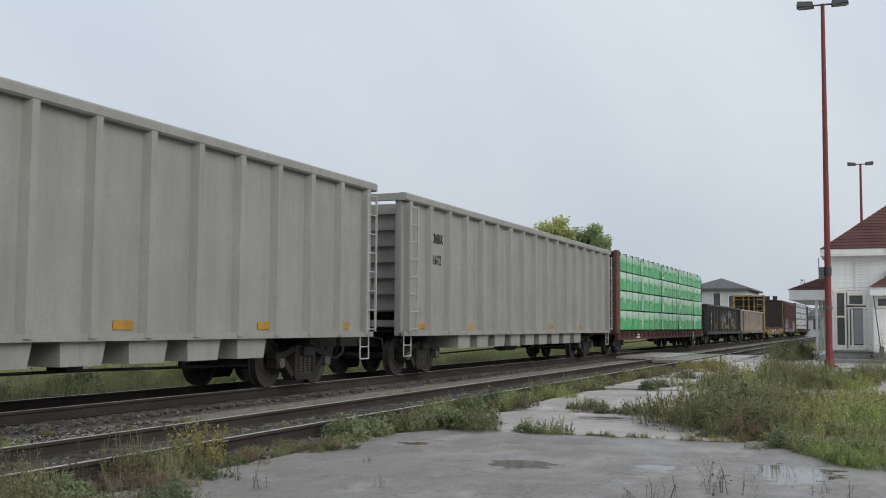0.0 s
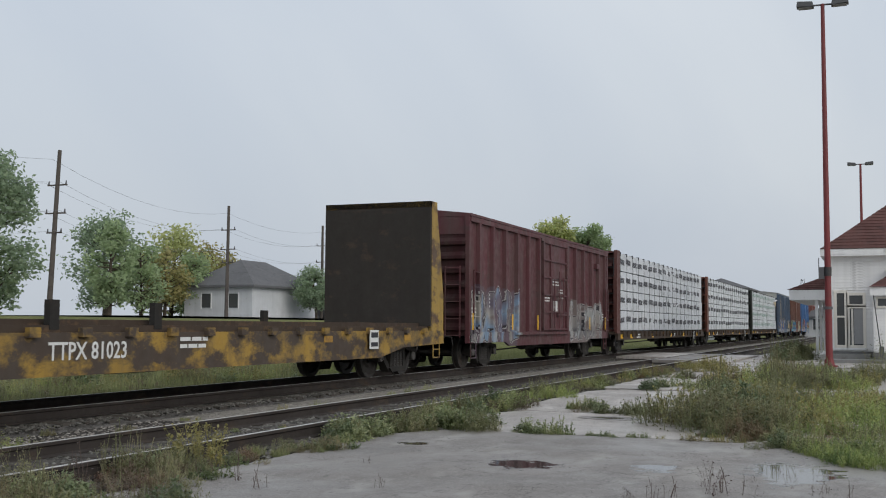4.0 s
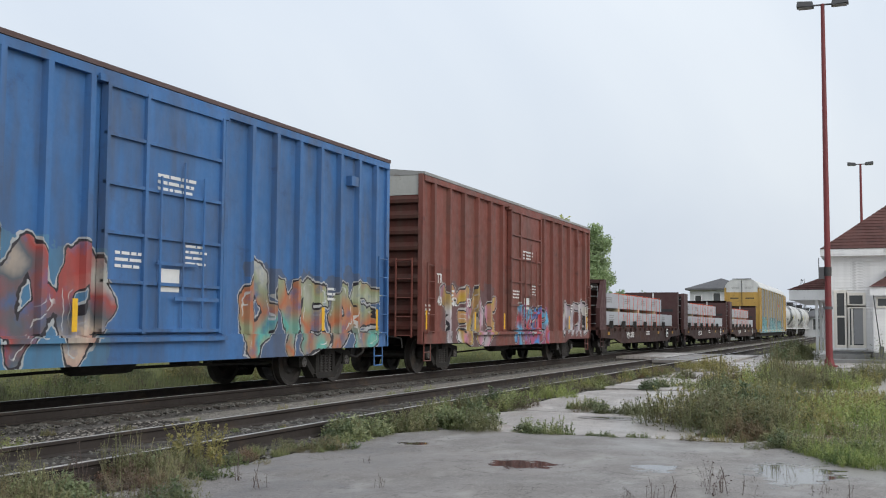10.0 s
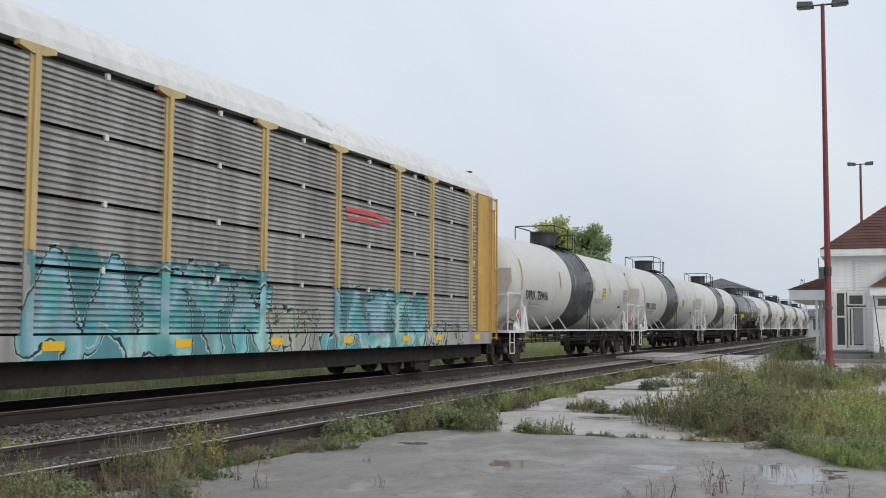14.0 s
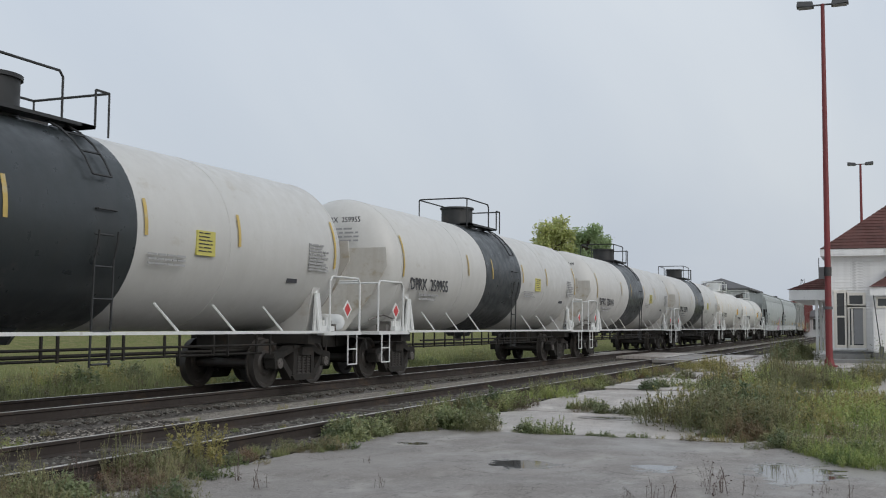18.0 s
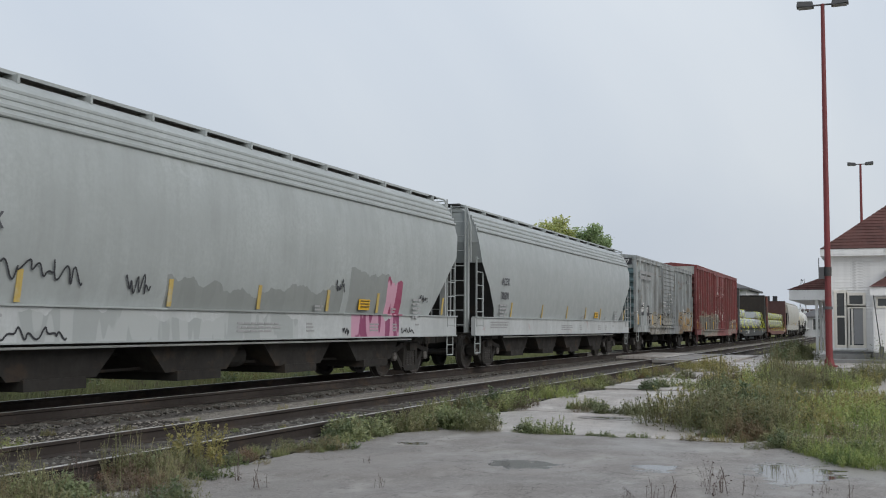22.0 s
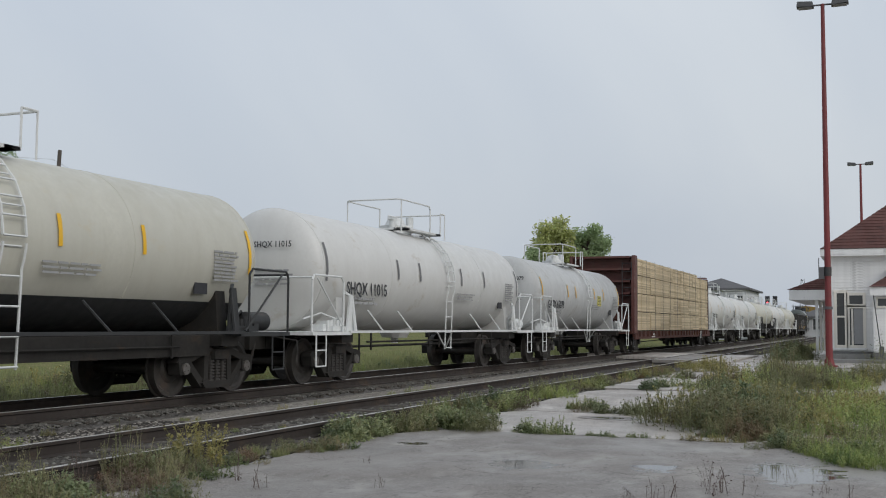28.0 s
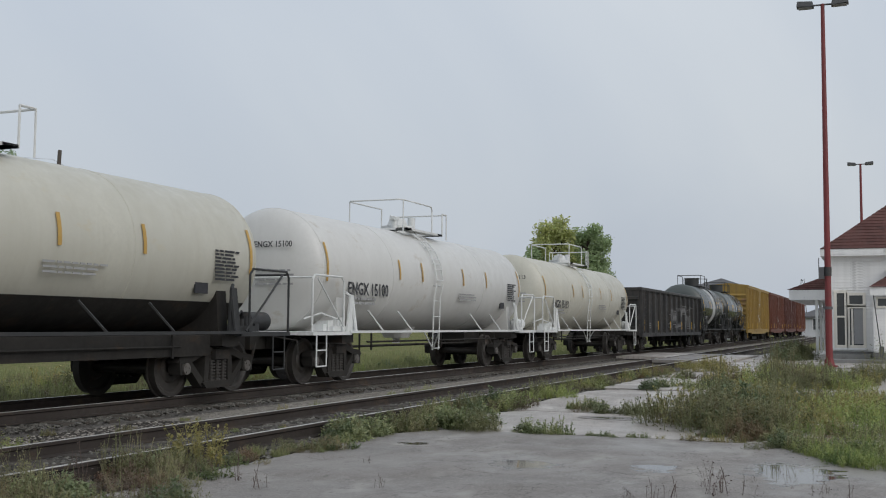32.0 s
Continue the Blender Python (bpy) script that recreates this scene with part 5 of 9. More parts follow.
    for lo, hi, n in ((0.62, over, steps), (1.02, 1.1, 5)):
        arcs = [lo + (hi - lo) * k / 4 for k in range(5)]
        ld = Mesh()
        for e in (-0.2, 0.2):
            pts = [(lx + e, (R + 0.09) * math.cos(math.pi * a), zc + (R + 0.09) * math.sin(math.pi * a)) for a in arcs]
            ld.tube(pts + ([(lx + e, -R * 0.98, 0.58)] if lo > 1 else []), 0.018, 5)
        for k in range(n):
            if lo < 1:
                a = lo + (hi - lo) * k / (n - 1)
                yz = ((R + 0.09) * math.cos(math.pi * a), zc + (R + 0.09) * math.sin(math.pi * a))
            else:
                yz = (-R * 0.98 - 0.03, zc - R * 0.1 - k * (zc - R * 0.1 - 0.62) / (n - 1))
            ld.cyl((lx - 0.2, *yz), (lx + 0.2, *yz), 0.016, None, 5)
        if lo > 1 and not ladder_mat:
            for e in (-0.2, 0.2):
                ld.cyl((lx - 0.75, -1.45 + e, 1.03), (lx - 0.15, -R * 0.98, 0.6), 0.018, None, 5)
        part("ladder", ld, lm, car)
    for a in (0.78, 0.9) if not ladder_mat else (0.96,):
        y, z = (R + 0.06) * math.cos(math.pi * a), zc + (R + 0.06) * math.sin(math.pi * a)
        part("grab_iron", Mesh().tube([(lx - 0.2, y * 0.97, z), (lx - 0.2, y, z), (lx + 0.2, y, z), (lx + 0.2, y * 0.97, z)], 0.014, 5), lm, car)
    dm = dome or (WHITE_PAINT if belly else rail)
    zt = zc + R
    hx = 1.15
    pf = Mesh().box(-hx, hx, -0.75, -0.45, zt - 0.02, zt + 0.03).box(-hx, hx, 0.45, 0.75, zt - 0.02, zt + 0.03).box(-hx, -hx + 0.3, -0.75, 0.75, zt - 0.02, zt + 0.03).box(hx - 0.3, hx, -0.75, 0.75, zt - 0.02, zt + 0.03)
    part("top_platform", pf, dm, car)
    hx2 = hx + 0.3
    part("platform_railing", Mesh().tube([(0.45, -0.74, zt), (0.45, -0.74, zt + 0.62), (0.38, -0.74, zt + 0.7), (-hx2 + 0.12, -0.74, zt + 0.7), (-hx2, -0.66, zt + 0.7), (-hx2, 0.66, zt + 0.7), (-hx2 + 0.12, 0.74, zt + 0.7), (0.5, 0.74, zt + 0.7), (0.5, 0.74, zt)], 0.02, 6).tube([(-hx2 + 0.1, -0.74, zt + 0.7), (-hx2 + 0.1, -0.74, zt - 0.1)], 0.018, 6).tube([(-hx2 + 0.1, 0.74, zt + 0.7), (-hx2 + 0.1, 0.74, zt - 0.1)], 0.018, 6), dm, car)
    part("platform_railing", Mesh().tube([(hx2 - 0.4, 0.74, zt), (hx2 - 0.4, 0.74, zt + 0.58), (hx2, 0.74, zt + 0.58), (hx2, -0.74, zt + 0.58), (hx2 - 0.3, -0.74, zt + 0.58), (hx2 - 0.3, -0.74, zt)], 0.02, 6).tube([(hx2, -0.74, zt + 0.58), (hx2, -0.74, zt - 0.1)], 0.018, 6).tube([(hx2, 0.74, zt + 0.58), (hx2, 0.74, zt - 0.1)], 0.018, 6), dm, car)
    do = Mesh()
    if top_style == "ring":
        do.cyl((-0.25, 0, zt - 0.1), (-0.25, 0, zt + 0.5), 0.46, None, 22).cyl((-0.25, 0, zt + 0.5), (-0.25, 0, zt + 0.56), 0.5, None, 22)
        do.cyl((0.6, 0, zt - 0.05), (0.6, 0, zt + 0.12), 0.26, None, 16)
    elif top_style == "box":
        do.cyl((-0.2, 0, zt - 0.1), (-0.2, 0, zt + 0.22), 0.5, None, 18)
        do.box(-0.65, 0.35, -0.45, 0.45, zt + 0.2, zt + 0.65)
    else:
        do.cyl((-0.1, 0, zt - 0.1), (-0.1, 0, zt + 0.16), 0.42, None, 20).cyl((-0.1, 0, zt + 0.16), (-0.1, 0, zt + 0.36), 0.28, 0.2, 16)
        do.cyl((0.35, -0.2, zt), (0.35, -0.2, zt + 0.42), 0.1, None, 10).cyl((-0.6, -0.15, zt), (-0.6, -0.15, zt + 0.3), 0.09, None, 10)
        do.box(-0.75, -0.45, -0.22, -0.08, zt + 0.28, zt + 0.36)
    part("manway_dome" if top_style == "ring" else "valve_housing", do, fittings or dm, car, smooth=True)
    # bottom outlet
    part("bottom_outlet", Mesh().cyl((-0.1, 0, zc - R - 0.18), (-0.1, 0, zc - R + 0.1), 0.32, 0.5, 12).cyl((-0.1, 0, zc - R - 0.32), (-0.1, 0, zc - R - 0.18), 0.1, None, 8), belly or (band[0] if band else skin), car)
    # curved reflective strips
    strips = [-xe + cap + 0.1, -xe * 0.4, -1.35, 1.4, xe * 0.48, xe - cap - 0.15]
    for i, x in enumerate(strips):
        tall = 0.2 if i in (0, 5) else 0.115
        rows = [[(x - 0.04, (R + 0.02) * math.cos(math.pi * a), zc + (R + 0.02) * math.sin(math.pi * a)), (x + 0.04, (R + 0.02) * math.cos(math.pi * a), zc + (R + 0.02) * math.sin(math.pi * a))] for a in [0.96 + tall * (k / 4 - 0.5) for k in range(5)]]
        part("reflector", Mesh().sheet(rows), streak or (TANK_STRIP if shield else YELLOW_MARK), car)
    yl = -R - 0.015
    if words:
        lettering(car, words, -xe * (0.712 if shield else 0.635), zc - 0.29 * R, 0.4 if shield else 0.38, word_mat or BLACK_MARK, -R * 0.985, 0.95)
        on_end = lettering(car, words, 0, 0, 0.17, word_mat or BLACK_MARK, 0, 0.95, "end_number")
        on_end.matrix_basis = pose(-xe - 0.03, -0.3, zc + R * (0.64 if shield else 0.38), 0, 0, -90)
        for ob in bars(car, 0, 0, 0, 0.9, 4, GREY_MARK, 0.04, 0.05, "end_stencil", int(q0) + 9):
            ob.matrix_basis = pose(-xe - 0.03, -0.35, zc - R * 0.02 if not shield else zc + R * 0.52, 0, 0, -90)
    bars(car, -xe * (0.68 if shield else 0.62), zc - 0.42 * R, -R * 0.93, 1.5, 2, GREY_MARK, 0.05, 0.05, seed=int(q0))
    bars(car, xe * 0.86 - 0.3, zc + 0.1 * R, yl, 0.8, 9, BLACK_MARK if streak is RACK_YELLOW else GREY_MARK, 0.035, 0.025, seed=int(q0) + 1)
    for text, x, z, size in extra_words:
        lettering(car, text, x, z, size, BLACK_MARK, -R * 0.995, 0.95)
    bars(car, xe * 0.26, zc - 0.22 * R, yl, 1.3, 3, GREY_MARK, 0.03, 0.04, seed=int(q0) + 5)
    if placard:
        for s in (-1, 1):
            xp = s * (half - 0.62)
            d = 0.19
            dm2 = Mesh().prism([(xp - d, 1.5), (xp, 1.5 - d), (xp + d, 1.5), (xp, 1.5 + d)], "y", -1.55, -1.54)
            pc = part("placard", dm2, WHITE_MARK, car)
            d = 0.13
            part("placard_face", Mesh().prism([(xp - d, 1.5), (xp, 1.5 - d), (xp + d, 1.5), (xp, 1.5 + d)], "y", -1.556, -1.55), placard, pc)
    if placard or caution:
        part("caution_label", Mesh().box(xe * 0.36 - 0.25, xe * 0.36 + 0.25, yl - 0.006, yl + 0.03, zc - 0.3, zc + 0.1), CAUTION_YELLOW if placard is RED_MARK else (caution or GREY_MARK), car)
    if placard or caution:
        bars(car, xe * 0.36, zc + 0.07, yl - 0.01, 0.42, 6, BLACK_MARK, 0.018, 0.04, "caution_line", int(q0) + 3)
    part("dark_label", Mesh().box(xe * 0.72 - 0.18, xe * 0.72 + 0.18, -R * 0.92 - 0.02, -R * 0.92 + 0.0, zc - 0.62, zc - 0.42), BLACK_MARK, car)
    return car


# ---- covered hopper ----


def covered_hopper(q0, q1, skin, dark, label, words=None, ribs=True, sill_mat=None, top=4.3):
    half = (q1 - q0) / 2 - 0.7
    car = freight_car("covered_hopper_car", label, "hopper car", q0, q1, half, 2.0)
    prof = [(-1.36, 1.16), (-1.5, 1.7), (-1.57, 2.3), (-1.6, 2.9), (-1.56, 3.45), (-1.46, 3.85), (-1.32, top - 0.14), (-1.15, top)]

    def end_x(z):
        k = max(0.0, min(1.0, (3.0 - z) / 1.75))
        return half - 0.1 - 1.75 * k ** 0.85

    for s in (-1, 1):
        rows = []
        for y, z in prof:
            e = end_x(z)
            rows.append([(-e + 2 * e * i / 12, s * -y, z) for i in range(13)])
        part("side_sheet", Mesh().sheet(rows), skin, car, smooth=True)
    for s in (-1, 1):
        part("end_sheet", Mesh().sheet([[(s * end_x(z) * 0.998, -abs(y), z), (s * end_x(z) * 0.998, abs(y), z)] for y, z in prof if z >= 2.9]), skin, car)
        # the dark tone puts the shade under the sloping ends into the colour
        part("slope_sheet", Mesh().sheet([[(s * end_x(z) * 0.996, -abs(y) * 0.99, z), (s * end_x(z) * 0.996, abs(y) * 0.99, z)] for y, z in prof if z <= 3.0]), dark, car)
    part("roof", Mesh().prism([(-1.17, top - 0.02), (1.17, top - 0.02), (1.0, top + 0.08), (-1.0, top + 0.08)], "x", -half + 0.1, half - 0.1), skin, car)
    if ribs:
        for k in range(4):
            z = 3.78 + k * 0.125
            y = 1.5 - k * 0.062
            part("roof_rib", Mesh().soft_box(-half + 0.12, half - 0.12, -y - 0.03, -y + 0.03, z - 0.03, z + 0.03, 0.012), skin, car)
    part("side_sill", Mesh().box(-half, half, -1.5, -1.38, 0.94, 1.4).box(-half, half, 1.38, 1.5, 0.94, 1.4), sill_mat or skin, car)
    part("sill_flange", Mesh().box(-half, half, -1.54, -1.4, 1.4, 1.43).box(-half, half, -1.53, -1.4, 0.915, 0.94), skin, car)
    part("train_line", Mesh().tube([(-half + 2.6, -1.4, 0.86), (half - 2.6, -1.4, 0.86)], 0.018, 5), WHITE_PAINT, car)
    # outlets
    for i in range(4):
        x = (i - 1.5) * 3.3
        part("outlet", Mesh().prism([(x - 1.62, 1.15), (x + 1.62, 1.15), (x + 1.4, 0.95), (x + 0.85, 0.42), (x - 0.85, 0.42), (x - 1.4, 0.95)], "y", -1.15, 1.15).box(x - 0.6, x + 0.6, -1.2, 1.2, 0.28, 0.44), STEEL_DARK, car)
    for s in (-1, 1):
        fr = Mesh()
        for y in (-1.2, 1.2):
            fr.box(s * (half - 0.12) - 0.06, s * (half - 0.12) + 0.06, y - 0.06, y + 0.06, 1.0, top)
        for y in (-0.45, 0.45):
            fr.prism([(s * (half - 0.1), 1.0), (s * (half - 0.25), 1.0), (s * (half - 0.5), 3.0), (s * (half - 0.2), 3.0)], "y", y - 0.05, y + 0.05)
        part("end_post", fr, skin, car)
        ladder(car, s * (half - 0.35), -1.5, 1.2, 3.0, skin, 0.5, 5)
        ladder(car, s * (half + 0.04), -1.0, 1.2, top + 0.1, skin, 0.42, 8, "y")
        part("ladder_curve", Mesh().tube([(s * half, -1.36, 2.9), (s * half, -1.36, 3.9), (s * (half - 0.1), -1.2, top + 0.12), (s * (half - 0.2), -0.95, top + 0.2)], 0.022, 6), skin, car)
        stirrup(car, s * (half - 0.3), -1.45, 0.95, skin, 0.5)
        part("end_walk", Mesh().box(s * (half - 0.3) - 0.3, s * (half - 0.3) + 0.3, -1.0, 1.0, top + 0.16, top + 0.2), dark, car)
    walk_m = Mesh()
    for y in (-0.95, 0.62):
        walk_m.box(-half + 0.1, half - 0.1, y, y + 0.33, top + 0.17, top + 0.2)
        walk_m.box(-half + 0.1, half - 0.1, y + 0.15, y + 0.17, top + 0.07, top + 0.2)
    part("running_board", walk_m, AXLE_CAP, car)
    part("board_edge", Mesh().box(-half + 0.1, half - 0.1, -0.975, -0.952, top + 0.165, top + 0.215), skin, car)
    for i in range(13):
        x = -half + 0.5 + (2 * half - 1.0) * i / 12
        part("board_bracket", Mesh().box(x - 0.025, x + 0.025, -1.06, -0.6, top + 0.05, top + 0.17), skin, car)
    for i in range(4):
        x = (i - 1.5) * half / 2.2
        part("roof_hatch", Mesh().box(x - 1.6, x + 1.6, -0.3, 0.3, top + 0.06, top + 0.2), skin, car)
    for x in (-half + 3.0, -half + 6.1, -0.37, 2.13, 4.37, half - 0.95):
        part("reflector", Mesh().prism([(-1.485, 1.45), (-1.475, 1.45), (-1.525, 1.87), (-1.535, 1.87)], "x", x - 0.05, x + 0.05), TANK_STRIP, car)
    card = part("caution_label", Mesh().prism([(-1.512, 1.5), (-1.5, 1.5), (-1.525, 1.72), (-1.537, 1.72)], "x", 3.45, 3.95), YELLOW_MARK, car)
    for z in (1.56, 1.62, 1.68):
        part("caution_line", Mesh().box(3.5, 3.9, -1.545, -1.535, z, z + 0.016), BLACK_MARK, card)
    for x, wide, n in ((-0.3, 1.5, 3), (1.45, 0.3, 3), (4.25, 0.5, 3), (5.27, 0.25, 3), (6.6, 0.4, 1)):
        bars(car, x, 1.22, -1.506, wide, n, GREY_MARK, 0.035, 0.03, seed=int(x * 10) + 50)
    bars(car, 1.75, 1.56, -1.52, 0.35, 2, GREY_MARK, 0.035, 0.03, seed=71)
    bars(car, 5.2, 1.56, -1.52, 0.3, 2, GREY_MARK, 0.035, 0.03, seed=72)
    if words:
        lettering(car, words[0], -half + 2.25, 2.44, 0.3, DARK_PRINT, -1.6, 0.9)
        lettering(car, words[1], -half + 2.25, 2.04, 0.3, DARK_PRINT, -1.57, 0.9)
    bars(car, -half + 2.2, 1.8, -1.545, 0.7, 4, GREY_MARK, 0.05)
    bars(car, half - 2.6, 1.8, -1.55, 0.5, 5, GREY_MARK, 0.05)
    bars(car, -half + 2.0, 1.3, -1.506, 1.6, 3, GREY_MARK, 0.04, 0.03)
    return car

# ---- the train, car by car ----
BEIGE_PALE = paint("pale_ladder_paint", (0.46, 0.455, 0.43), 0.55, 0, (0.34, 0.31, 0.27), 0.3, 0.2)
BEIGE = paint("grey_beige_car_paint", (0.325, 0.32, 0.295), 0.55, 0, (0.30, 0.28, 0.25), 0.25, 0.22)
RED_BROWN = paint("red_brown_car_paint", (0.105, 0.034, 0.027), 0.6, 0, (0.09, 0.045, 0.03), 0.4, 0.3)
RUST_RED = paint("rusty_red_car_paint", (0.145, 0.045, 0.028), 0.65, 0, (0.09, 0.045, 0.03), 0.5, 0.4)
DARK_GREEN = paint("dark_green_car_paint", (0.022, 0.028, 0.02), 0.6, 0, (0.06, 0.045, 0.03), 0.3, 0.2)
DECK_DARK = paint("dark_deck_paint", (0.065, 0.046, 0.034), 0.7, 0, (0.14, 0.085, 0.045), 0.5, 0.3)
DECK_RED = paint("red_deck_paint", (0.085, 0.036, 0.029), 0.7, 0, (0.15, 0.08, 0.04), 0.4, 0.3)
BLACK_CAR = tagged_paint("black_car_paint", (0.024, 0.024, 0.025), [(-1.4, 6.2, 1.1, 2.3, [(0.02, 0.02, 0.022), (0.3, 0.3, 0.3), (0.03, 0.03, 0.03), (0.025, 0.025, 0.03)])], 0.6, 0.2, (0.06, 0.05, 0.045), 0.3, 0.72, (0.02, 0.02, 0.022), 0.3, (0.3, 0.3, 0.3))
TAN_RUST = tagged_paint("rust_stained_grey_paint", (0.165, 0.147, 0.122), [
    (-7.0, -2.6, 0.7, 1.9, [(0.26, 0.16, 0.05), (0.16, 0.1, 0.05), (0.3, 0.24, 0.08), (0.1, 0.09, 0.07)]),
    (-1.4, 3.0, 0.8, 2.25, [(0.22, 0.29, 0.34), (0.26, 0.32, 0.37), (0.24, 0.31, 0.36), (0.3, 0.38, 0.44)]),
    (4.4, 7.6, 0.9, 2.1, [(0.16, 0.155, 0.14), (0.1, 0.11, 0.1), (0.2, 0.19, 0.17)])], 0.7, 0.75, (0.15, 0.085, 0.05), 1.1, 0.78, (0.05, 0.06, 0.055), 0.6, (0.17, 0.15, 0.13))
TAN_RIM = paint("faded_tan_rim", (0.38, 0.34, 0.29), 0.7, 0, (0.2, 0.12, 0.07), 0.5, 0.3)
FLAT_YELLOW = paint("rusty_yellow_paint", (0.38, 0.245, 0.055), 0.65, 0, (0.11, 0.066, 0.04), 0.85, 0.5)
YELLOW_SILL = paint("worn_yellow_sill_paint", (0.36, 0.22, 0.04), 0.65, 0, (0.065, 0.045, 0.032), 1.15, 0.5)
BULK_INSIDE = paint("charcoal_bulkhead_lining", (0.042, 0.037, 0.033), 0.8, 0, (0.07, 0.05, 0.04), 0.4, 0.2)
FLAT_SILL = paint("dirty_maroon_sill_paint", (0.05, 0.026, 0.024), 0.7, 0, (0.075, 0.04, 0.028), 0.7, 0.5)
FLAT_MAROON = paint("maroon_flat_paint", (0.075, 0.029, 0.027), 0.6, 0, (0.07, 0.035, 0.028), 0.4, 0.25)
FLAT_BLACK = paint("black_flat_paint", (0.024, 0.026, 0.025), 0.6, 0, (0.05, 0.042, 0.035), 0.4, 0.2)
FLAT_ORANGE = paint("orange_red_flat_paint", (0.16, 0.042, 0.026), 0.6, 0, (0.07, 0.045, 0.033), 0.8, 0.5)

MAROON_BOX = tagged_paint("maroon_boxcar_paint", (0.10, 0.026, 0.032), [
    (-7.6, -3.6, 0.7, 2.3, [(0.2, 0.3, 0.42), (0.35, 0.33, 0.3), (0.12, 0.1, 0.14)]), (2.2, 7.0, 0.7, 2.1, [(0.38, 0.4, 0.4), (0.12, 0.12, 0.13), (0.3, 0.28, 0.26)])], 0.6, 0.4, (0.07, 0.03, 0.03), 0.4)
LW_BLUE = tagged_paint("faded_slate_blue_paint", (0.062, 0.105, 0.175), [
    (-6.9, -0.6, 0.6, 2.25, [(0.26, 0.28, 0.31), (0.32, 0.3, 0.26), (0.07, 0.14, 0.4), (0.36, 0.38, 0.4), (0.22, 0.2, 0.18)]),
    (-5.3, -4.2, 2.1, 4.6, [(0.42, 0.37, 0.28), (0.36, 0.33, 0.27)]),
    (3.4, 7.6, 0.6, 2.1, [(0.3, 0.27, 0.2), (0.06, 0.06, 0.07), (0.36, 0.36, 0.34), (0.14, 0.17, 0.16)])], 0.6, 0.35, (0.17, 0.16, 0.15), 0.45)
TR_BROWN = tagged_paint("brown_boxcar_paint", (0.165, 0.068, 0.047), [
    (-7.75, -1.0, 0.6, 2.12, [(0.04, 0.32, 0.37), (0.05, 0.13, 0.45), (0.05, 0.3, 0.34), (0.04, 0.12, 0.42), (0.14, 0.36, 0.14), (0.46, 0.46, 0.46)]),
    (3.0, 6.9, 0.62, 2.05, [(0.40, 0.38, 0.27), (0.3, 0.29, 0.2), (0.46, 0.44, 0.34)])], 0.6, 0.25, (0.10, 0.045, 0.035), 0.35, 0.72)
SKY_BLUE = tagged_paint("bright_blue_paint", (0.045, 0.15, 0.36), [
    (-7.5, -1.2, 0.6, 2.4, [(0.5, 0.24, 0.18), (0.55, 0.45, 0.36), (0.1, 0.12, 0.14), (0.4, 0.07, 0.06), (0.5, 0.5, 0.46), (0.1, 0.3, 0.42)]),
    (2.2, 7.4, 0.6, 2.3, [(0.42, 0.38, 0.2), (0.1, 0.42, 0.36), (0.45, 0.14, 0.06), (0.3, 0.34, 0.2), (0.5, 0.5, 0.44), (0.1, 0.1, 0.12)])], 0.5, 0.2, (0.035, 0.10, 0.25), 0.3)
RB_RED = tagged_paint("red_brown_boxcar_paint", (0.2, 0.058, 0.042), [
    (-6.6, -2.6, 0.6, 2.3, [(0.5, 0.45, 0.48), (0.62, 0.6, 0.6), (0.45, 0.3, 0.04), (0.5, 0.2, 0.3), (0.1, 0.08, 0.1)]),
    (4.3, 7.5, 0.9, 2.2, [(0.5, 0.5, 0.5), (0.55, 0.54, 0.55), (0.38, 0.33, 0.4), (0.5, 0.48, 0.45), (0.5, 0.42, 0.1), (0.15, 0.05, 0.05)]),
    (-1.0, 2.6, 0.6, 1.9, [(0.04, 0.24, 0.6), (0.12, 0.42, 0.62), (0.5, 0.04, 0.04), (0.4, 0.1, 0.3)])], 0.6, 0.25, (0.10, 0.035, 0.03), 0.35)
AGR_GREY = tagged_paint("peeling_pale_grey_paint", (0.36, 0.385, 0.385), [
    (-4.6, 0.4, 0.7, 1.9, [(0.42, 0.4, 0.34), (0.2, 0.19, 0.16), (0.45, 0.44, 0.4), (0.36, 0.3, 0.17)]),
    (3.0, 7.4, 0.7, 2.2, [(0.42, 0.42, 0.4), (0.2, 0.14, 0.1), (0.45, 0.27, 0.08)])], 0.7, 0.55, (0.2, 0.155, 0.12), 0.45)
AGR_END = paint("teal_stained_grey_paint", (0.10, 0.15, 0.16), 0.7, 0, (0.28, 0.29, 0.29), 0.5, 0.3)
AOK_RED = tagged_paint("oxide_red_boxcar_paint", (0.20, 0.042, 0.042), [
    (-8.2, -0.9, 0.6, 2.1, [(0.2, 0.2, 0.165), (0.24, 0.235, 0.2), (0.18, 0.175, 0.15), (0.38, 0.36, 0.27)]),
    (4.6, 8.8, 0.6, 1.8, [(0.25, 0.22, 0.18), (0.18, 0.08, 0.07)])], 0.6, 0.25, (0.14, 0.04, 0.04), 0.35, 0.9, (0.4, 0.37, 0.27), 0.4, (0.16, 0.06, 0.05))
YEL_BOX = paint("yellow_boxcar_paint", (0.30, 0.19, 0.04), 0.6, 0, (0.2, 0.11, 0.05), 0.4, 0.35)
ROOF_GREY = paint("weathered_roof_paint", (0.30, 0.30, 0.29), 0.6, 0, (0.2, 0.16, 0.13), 0.4, 0.2)
ROOF_DARK = paint("dark_roof_paint", (0.10, 0.06, 0.055), 0.6, 0, (0.14, 0.11, 0.1), 0.4, 0.2)
